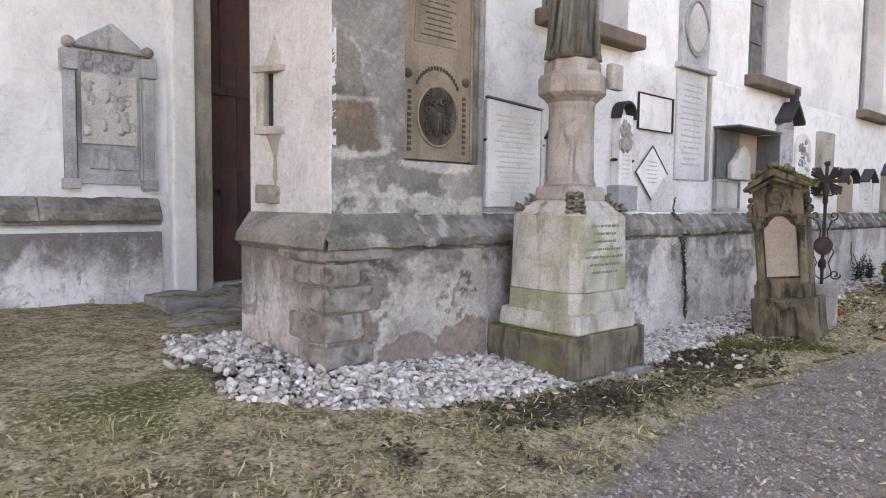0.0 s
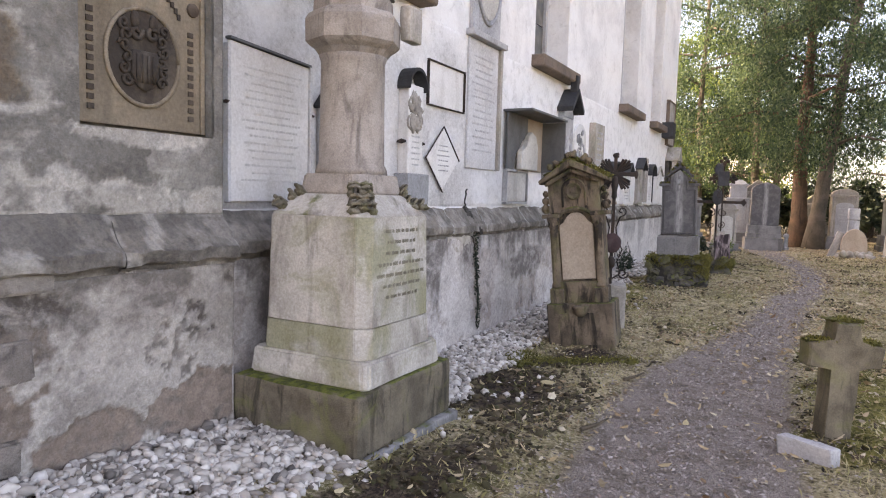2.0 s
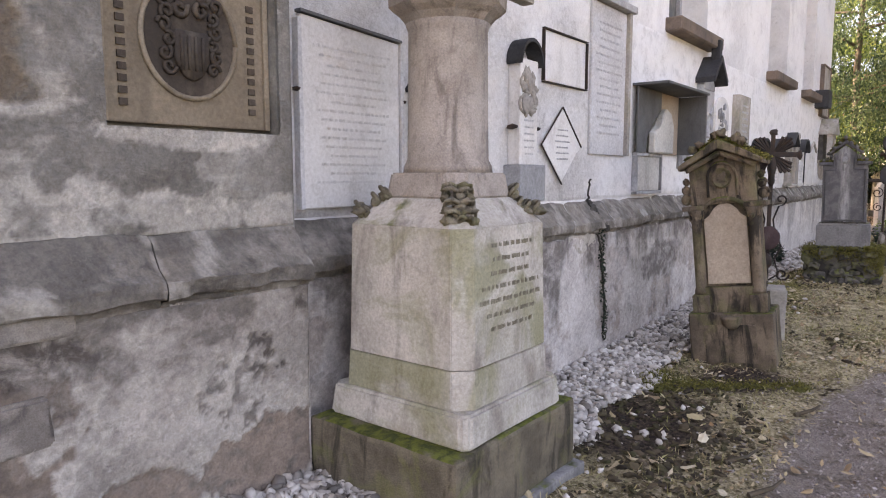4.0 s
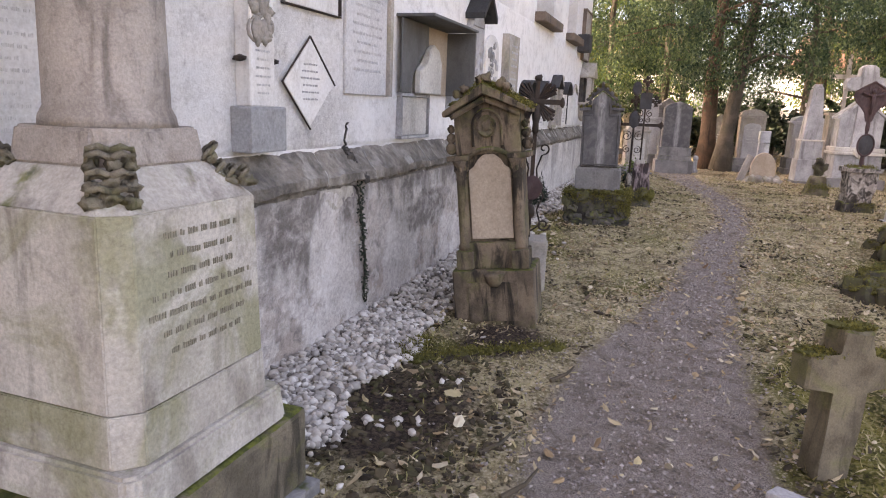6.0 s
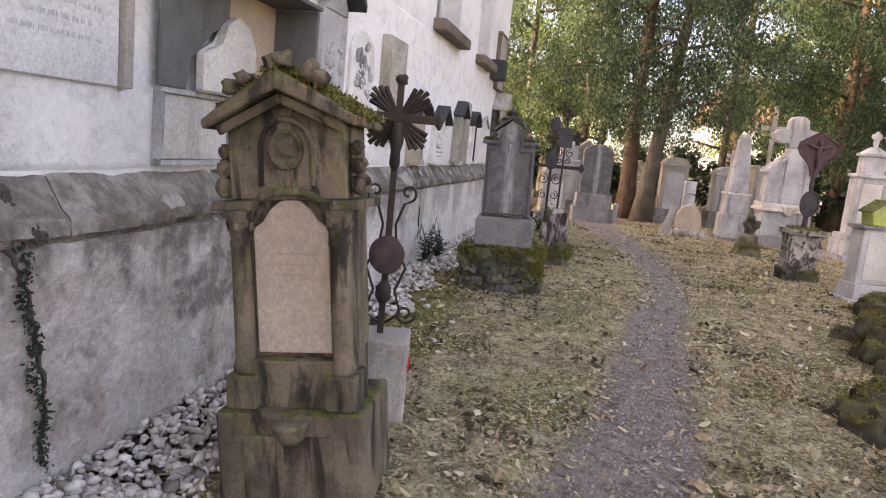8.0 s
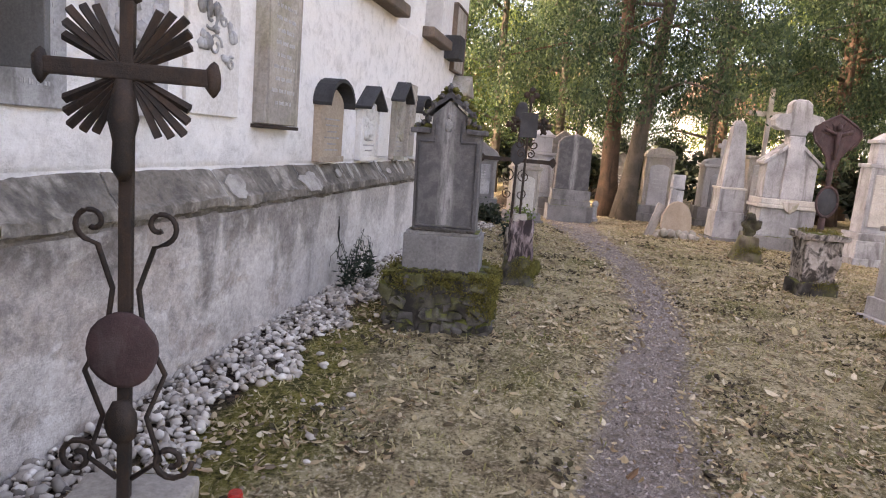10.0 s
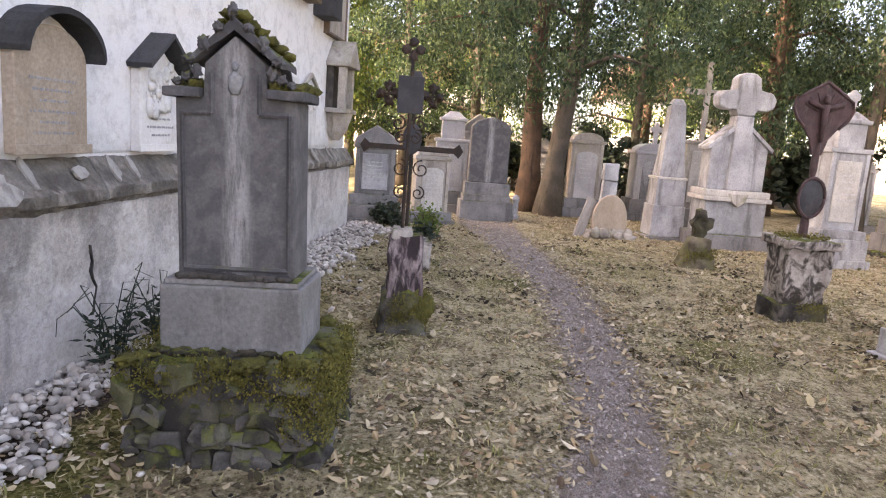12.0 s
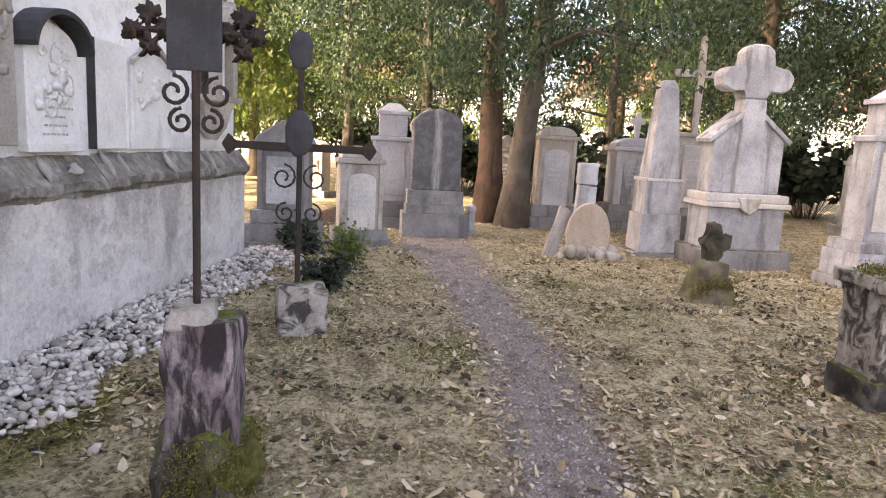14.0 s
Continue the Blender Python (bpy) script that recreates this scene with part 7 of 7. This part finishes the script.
dark = make_tree("tall dark evergreen with a reddish trunk beside the gravestones", pose(24.15, 0.75, 0.2), 3)
twin = make_tree("leaning evergreen with a dark trunk beside its twin", pose(23.5, 0.25, 0.2, 0, 0, -75), 5, 12, 2.5, M_BARKG, M_LEAF, 3.4, 1.1, 0.22)
slim = make_tree("slim evergreen tree with grey bark at the back of the churchyard", pose(28.5, 4.2, 0.2), 7, 12, 2.8, M_BARKG, M_LEAF, 2.6, 0.0, 0.16)
light = make_tree("sunlit yellow-green broadleaf tree beyond the churchyard", pose(33.0, 8.0, 0.2), 9, 10, 3.4, M_BARKG, M_LEAFY, 1.6, 0.4, 0.2, 330, 60, 0.22)
for k, (src, x, y, rz, sc) in enumerate(((dark, 28.2, -5.6, 40, 1.05), (slim, 33.5, 1.6, 80, 1.0), (dark, 25.4, -8.2, 130, 1.1), (slim, 33.5, -8.0, 200, 1.1), (dark, 35.5, -3.8, 70, 1.15), (slim, 30.5, -2.6, 20, 1.0), (twin, 29.5, -10.5, 30, 1.15), (slim, 21.8, -9.4, 300, 1.1), (dark, 17.5, -11.5, 250, 1.1), (slim, 27.4, 2.2, 10, 0.95),  (dark, 13, -13.5, 20, 1.15), (slim, 25.0, -6.6, 60, 1.0), (slim, 27.2, -10.0, 150, 1.05), (dark, 31.5, -7.0, 220, 1.1))):
    copy_thing(src, pose(x, y, 0.2, 0, 0, rz) @ Matrix.Scale(sc, 4))
for k, (x, y, rz, sc) in enumerate(((28.5, 8.5, 50, 0.9), (38, 8, 120, 1.15), (44, -9, 20, 1.2), (32, -14, 80, 1.1), (24, -15.5, 160, 1.15), (42, 14, 240, 1.2), (33, 14, 240, 1.1), (49, 4, 60, 1.3))):
    copy_thing(light, pose(x, y, 0.1, 0, 0, rz) @ Matrix.Scale(sc, 4))


def shrub(m, label, r, h, n, material, seed, name="shrub", size=0.09):
    g = thing(name, label, "shrub", m)
    rnd = random.Random(seed)
    cs = []
    for k in range(n):
        a, f = rnd.uniform(0, 6.28), rnd.uniform(0.2, 1)
        top = Vector((math.cos(a) * r * f, math.sin(a) * r * f, h * rnd.uniform(0.5, 1.0)))
        part("stem", tube([(0.1 * math.cos(a), 0.1 * math.sin(a), -0.05), top * 0.6, top], 0.008, 5, None, 0.003), M_TWIG, g)
        cs += [tuple(top * q) for q in (0.6, 0.8, 1.0)]
    ob = new("leaves", leaf_cloud("leaves", cs, 16, (0.07, 0.07, 0.06), size, size * 0.35, material, seed, 0.1))
    ob.parent = g
    return g


shrub(pose(19.1, 2.35, 0.22), "loose green bush on a grave near the church corner", 0.3, 0.5, 12, M_LEAFY, 2, "bush", 0.06)
shrub(pose(19.7, 3.0, 0.22), "dark leafy shrub before the white-panelled tomb", 0.25, 0.4, 8, M_IVY, 3, "bush")
shrub(pose(17.9, 2.35, 0.22), "low dark bush behind the stone stump", 0.22, 0.3, 7, M_IVY, 4, "bush")
far = shrub(pose(29.0, -1.2, 0.15), "dark understorey bush beneath the trees behind the graves", 1.5, 2.0, 46, M_IVY, 5, "understorey_bush", 0.24)
for k, (x, y) in enumerate(((27.8, -4.4), (30.2, 1.3), (28.6, -7.2), (31.5, -4.6), (26.6, -10.2), (22.8, -11.8), (30.8, 3.6), (32.5, -1.0))):
    copy_thing(far, pose(x, y, 0.15, 0, 0, 47 * k) @ Matrix.Scale(0.85 + 0.1 * (k % 4), 4))
# dark dried stalks against the plinth
for k, (x, y, h, seed) in enumerate(((13.02, 3.45, 0.62, 1), (13.45, 3.42, 0.55, 2))):
    g = thing("dried_plant", "dark withered plant growing against the church plinth", "plant", pose(x, y, 0.2))
    rnd = random.Random(seed)
    cs = []
    for i in range(9):
        a = rnd.uniform(-0.3, 0.3)
        top = (a, rnd.uniform(-0.1, 0.08), h * rnd.uniform(0.55, 1.05))
        part("stem", tube([(a * 0.2, 0, -0.03), (a * 0.5, 0, top[2] * 0.6), top, (top[0] + rnd.choice((-1, 1)) * rnd.uniform(0.06, 0.16), top[1], top[2] - 0.03), (top[0] * 1.5, top[1], top[2] - 0.12)], 0.004, 5, None, 0.002), M_IVY, g)
        cs += [(a * f, top[1] * f, top[2] * f) for f in (0.25, 0.4, 0.55, 0.7)]
    ob = new("leaves", leaf_cloud("leaves", cs, 6, (0.025, 0.02, 0.05), 0.075, 0.011, M_IVY, seed, -0.3))
    ob.parent = g

# ---- beyond the churchyard ----
bm = box(52, 52.4, -45, 60, -0.2, 2.3)
structure("churchyard_wall", bm, M_HOUSE, "pale plastered wall at the edge of the churchyard")
for k, (x, y, w) in enumerate(((60, -12, 12), (60, 8, 14), (58, -34, 14))):
    h = thing("house", "pale yellow house with a red roof beyond the churchyard", "house", pose(x, y, 0, 0, 0, -90))
    part("wall", box(-w / 2, w / 2, 0, 9, 0, 5.5), M_HOUSE, h)
    part("roof", prism([(-w / 2 - 0.4, 5.5), (w / 2 + 0.4, 5.5), (w / 2 - 1.5, 9), (-w / 2 + 1.5, 9)], -0.4, 9.4), M_ROOF, h)
    for i in range(4):
        for z in (1.2, 3.4):
            part("window", box(-w / 2 + 1.5 + i * (w - 3) / 3.4, -w / 2 + 2.5 + i * (w - 3) / 3.4, -0.06, 0.02, z, z + 1.4), M_GLASS, h)


M_CLOD = pieces("earth_and_moss", [(0.022, 0.016, 0.011), (0.06, 0.045, 0.028), (0.045, 0.042, 0.016), (0.10, 0.072, 0.045)], 0.95)
# ---- loose stuff on the ground ----
def strewn(name, points, template, faces, sizes, material, label, seed, squash=(1, 1, 1), sink=0.0, smooth=False, tilt=1.0):
    """Many small pieces of one shape, turned at random, as one mesh."""
    rng = np.random.default_rng(seed)
    n = len(points)
    T = np.array(template)
    P = np.array(points)
    a = rng.uniform(0, 2 * np.pi, n)
    b, c = rng.normal(0, 0.35 * tilt, n), rng.normal(0, 0.35 * tilt, n)
    ca, sa, cb, sb, cc, sc = np.cos(a), np.sin(a), np.cos(b), np.sin(b), np.cos(c), np.sin(c)
    V = T[None] * (np.array(sizes)[:, None, None] * (1 + 0.3 * rng.normal(0, 1, (n, 1, 3)).clip(-1.5, 1.5)) * np.array(squash)) * (1 + 0.12 * rng.normal(0, 1, (n, len(T), 1)))
    x, y, z = V[..., 0], V[..., 1], V[..., 2]
    y, z = y * cb[:, None] - z * sb[:, None], y * sb[:, None] + z * cb[:, None]
    x, z = x * cc[:, None] + z * sc[:, None], -x * sc[:, None] + z * cc[:, None]
    x, y = x * ca[:, None] - y * sa[:, None], x * sa[:, None] + y * ca[:, None]
    W = np.stack([x + P[:, 0:1], y + P[:, 1:2], z + P[:, 2:3] - sink], 2).reshape(-1, 3)
    k = len(T)
    me = bpy.data.meshes.new(name)
    me.from_pydata(W.tolist(), [], [tuple(i * k + j for j in f) for i in range(n) for f in faces])
    if smooth:
        me.shade_smooth()
    me.materials.append(material)
    return tagged(new(name, me), label, "", "", "stuff")


bm = bmesh.new()
bmesh.ops.create_icosphere(bm, subdivisions=1, radius=1)
ico_v, ico_f = [tuple(v.co) for v in bm.verts], [tuple(v.index for v in f.verts) for f in bm.faces]
bm.free()
octa_v, octa_f = [(1, 0, 0), (0, 1, 0), (-1, 0, 0), (0, -1, 0), (0, 0, 1), (0, 0, -1)], [(0, 1, 4), (1, 2, 4), (2, 3, 4), (3, 0, 4), (1, 0, 5), (2, 1, 5), (3, 2, 5), (0, 3, 5)]


def gravel_at(x, y):
    n = 0.14 * noise.noise(Vector((x * 1.7, y * 1.7, 3)))
    if x < 4.05:
        if y > 3.5:
            return 1.9 + n < x < 2.56 and y < 4.9
        return y < 3.54 and y + n > 2.62 + 0.75 * max(0, 2.55 - x) and x > 1.75
    if x < 5.12:
        return (y > 3.5 or x < 4.2) and y < 3.64 and y > 2.75
    edge = 2.98 + 0.12 * smooth01((x - 8) / 2) - 0.12 * smooth01((x - 13) / 2)
    return edge + 1.6 * n < y < 3.63 and x < 20.2


rnd = random.Random(31)
pts, sz = [], []
while len(pts) < 17000:
    x = rnd.uniform(1.7, 20.2) if len(pts) > 6500 else rnd.uniform(1.7, 7.5)
    y = rnd.uniform(2.5, 4.9 if x < 2.6 else 3.66)
    if not gravel_at(x, y):
        if rnd.random() > 0.012:
            continue
    hump = 0.03 * smooth01((y - 2.7) / 0.5)
    pts.append((x, y, ground_z(x, y) + hump + rnd.uniform(0.0, 0.035)))
    sz.append(rnd.choice((0.011, 0.015, 0.019, 0.024, 0.031)))
strewn("white_gravel", pts, ico_v, ico_f, sz, M_PEBBLE, "band of rounded white and grey pebbles along the church plinth", 1, (1.25, 0.95, 0.75), 0, True)
pts, sz = [], []
while len(pts) < 24000:
    x = 1.5 + 18.5 * rnd.random() ** 1.6
    y = path_mid(x) + rnd.gauss(0, 0.75) * path_half(x)
    pts.append((x, y, litter_z(x, y) + 0.002))
    sz.append(rnd.choice((0.004, 0.006, 0.008, 0.011)))
strewn("path_grit", pts, octa_v, octa_f, sz, M_GRIT, "loose grey grit on the footpath", 2, (1.2, 1, 0.7))
leaf_v = [(-1, 0, 0.12), (-0.35, 0.5, 0.0), (0.5, 0.42, 0.1), (1.05, 0, 0.3), (0.5, -0.42, 0.06), (-0.35, -0.5, 0.12)]
leaf_f = [(0, 1, 2, 3), (0, 3, 4, 5)]
pts, sz = [], []
while len(pts) < 48000:
    x, y = 0.2 + 24 * rnd.random() ** 0.9, rnd.uniform(-5.5, 3.3)
    d = abs(y - path_mid(x)) - path_half(x)
    thick = noise.noise(Vector((x * 0.9, y * 0.9, 9)))
    keep = 0.12 if d < -0.1 else (0.3 + 0.7 * smooth01((x - 5) / 5)) * smooth01(0.5 + 1.1 * thick)
    if (x < 5.2 and y > 2.6) or rnd.random() > keep:
        continue
    pts.append((x, y, litter_z(x, y) + rnd.uniform(0.004, 0.018)))
    sz.append(0.010 + 0.022 * rnd.random() ** 2)
strewn("fallen_leaves", pts, leaf_v, leaf_f, sz, M_LITTER, "dry brown leaves scattered over the grass", 3, (1, 1, 1), 0, False, 1.0)
blade_v, blade_f = [(-0.09, 0, 0), (0.09, 0, 0), (0.1, 0.25, 0.8), (0, 0.7, 1.2)], [(0, 1, 2, 3)]
pts, sz = [], []
while len(pts) < 70000:
    x, y = 0.0 + 21 * rnd.random() ** 1.15, rnd.uniform(-4.0, 3.35)
    d = abs(y - path_mid(x)) - path_half(x)
    if d < -0.05 or (d < 0.12 and rnd.random() < 0.7) or gravel_at(x, y) or soil_and_gaps(x, y) > 0.3 + 0.8 * rnd.random():
        continue
    if noise.noise(Vector((x * 2.5, y * 2.5, 4))) < rnd.uniform(-0.5, 0.25):
        continue
    pts.append((x, y, litter_z(x, y) - 0.004))
    sz.append(rnd.uniform(0.016, 0.042))
strewn("short_grass", pts, blade_v, blade_f, sz, M_GRASS, "short dry matted grass", 4, (1, 1, 1), 0, False, 2.2)
pts, sz = [], []
while len(pts) < 700:
    x, y = rnd.uniform(3.5, 20), rnd.uniform(-3.5, 3.0)
    d = abs(y - path_mid(x)) - path_half(x)
    if d < 0.05 or noise.noise(Vector((x * 0.8, y * 0.8, 2))) < 0.0:
        continue
    pts.append((x, y, litter_z(x, y) + 0.004))
    sz.append(rnd.uniform(0.010, 0.03))
for k in range(1500):
    q, a = rnd.random() ** 0.5, rnd.uniform(0, 6.28)
    x, y = (6.05 + 0.85 * q * math.cos(a), 2.62 + 0.6 * q * math.sin(a)) if k % 3 else (4.2 + 1.6 * q * math.cos(a), 2.32 + 0.3 * q * math.sin(a))
    if not gravel_at(x, y):
        pts.append((x, y, litter_z(x, y) + 0.003))
        sz.append(0.006 + 0.026 * rnd.random() ** 2.5)
strewn("earth_clods", pts, ico_v, ico_f, sz, M_CLOD, "dark earth clods and moss lumps in the grass", 6, (1.3, 1.0, 0.5), 0, False)
pts, sz = [], []
while len(pts) < 700:
    x, y = rnd.uniform(4.5, 21), rnd.uniform(-4.0, 3.1)
    if abs(y - path_mid(x)) < path_half(x) and rnd.random() < 0.7:
        continue
    pts.append((x, y, litter_z(x, y) + 0.018))
    sz.append(rnd.uniform(0.03, 0.05))
strewn("large_fallen_leaves", pts, leaf_v, leaf_f, sz, M_LITTER, "larger curled pale leaves on the grass", 7)
pts, sz = [], []
while len(pts) < 9000:
    x, y = 2.0 + 18 * rnd.random() ** 1.2, rnd.uniform(-4.0, 3.0)
    d = abs(y - path_mid(x)) - path_half(x)
    if d < 0.0 or gravel_at(x, y) or noise.noise(Vector((x * 2.1, y * 2.1, 21))) < 0.12 + 0.2 * rnd.random():
        continue
    pts.append((x, y, litter_z(x, y) + rnd.uniform(0.006, 0.028)))
    sz.append(rnd.uniform(0.010, 0.028))
strewn("rotting_litter", pts, leaf_v, leaf_f, sz, M_CLOD, "dark rotting leaves and moss in patches on the grass", 8)
bm, edge_pts = bmesh.new(), []
for k in range(60):
    f = k / 59
    x, y = (6.75 + 0.85 * f * 0.9, 3.02 - 0.12 * f) if k < 26 else (6.72 + 0.02 * (k - 26), 2.98 - 0.028 * (k - 26))
    lump(x + rnd.uniform(-0.03, 0.03), y + rnd.uniform(-0.03, 0.03), ground_z(x, y) + 0.02, 0.055, 0.045, 0.024, k, 0.9, 3, bm)
    edge_pts.append((x, y, ground_z(x, y) + 0.045))
ob = part("moss_edging", bm, M_MOSS, None, "", True)
tagged(ob, "raised mossy edging of an old grave plot", "grave edging")
tufts(ob, edge_pts, 45, (0.05, 0.05, 0.012), 0.018, 12)
for k, (x, y) in enumerate(((6.75, 2.0), (7.2, 2.2), (5.35, 1.95), (5.7, 2.15))):
    bm = tube([(x, y, ground_z(x, y) + 0.03), (x + 0.12, y - 0.08, ground_z(x, y) + 0.045), (x + 0.28, y - 0.1, ground_z(x, y) + 0.035)], 0.014, 6, None, 0.006)
    tagged(part("fallen_twig", bm, M_TWIG), "short dead twig lying on the ground", "twig")
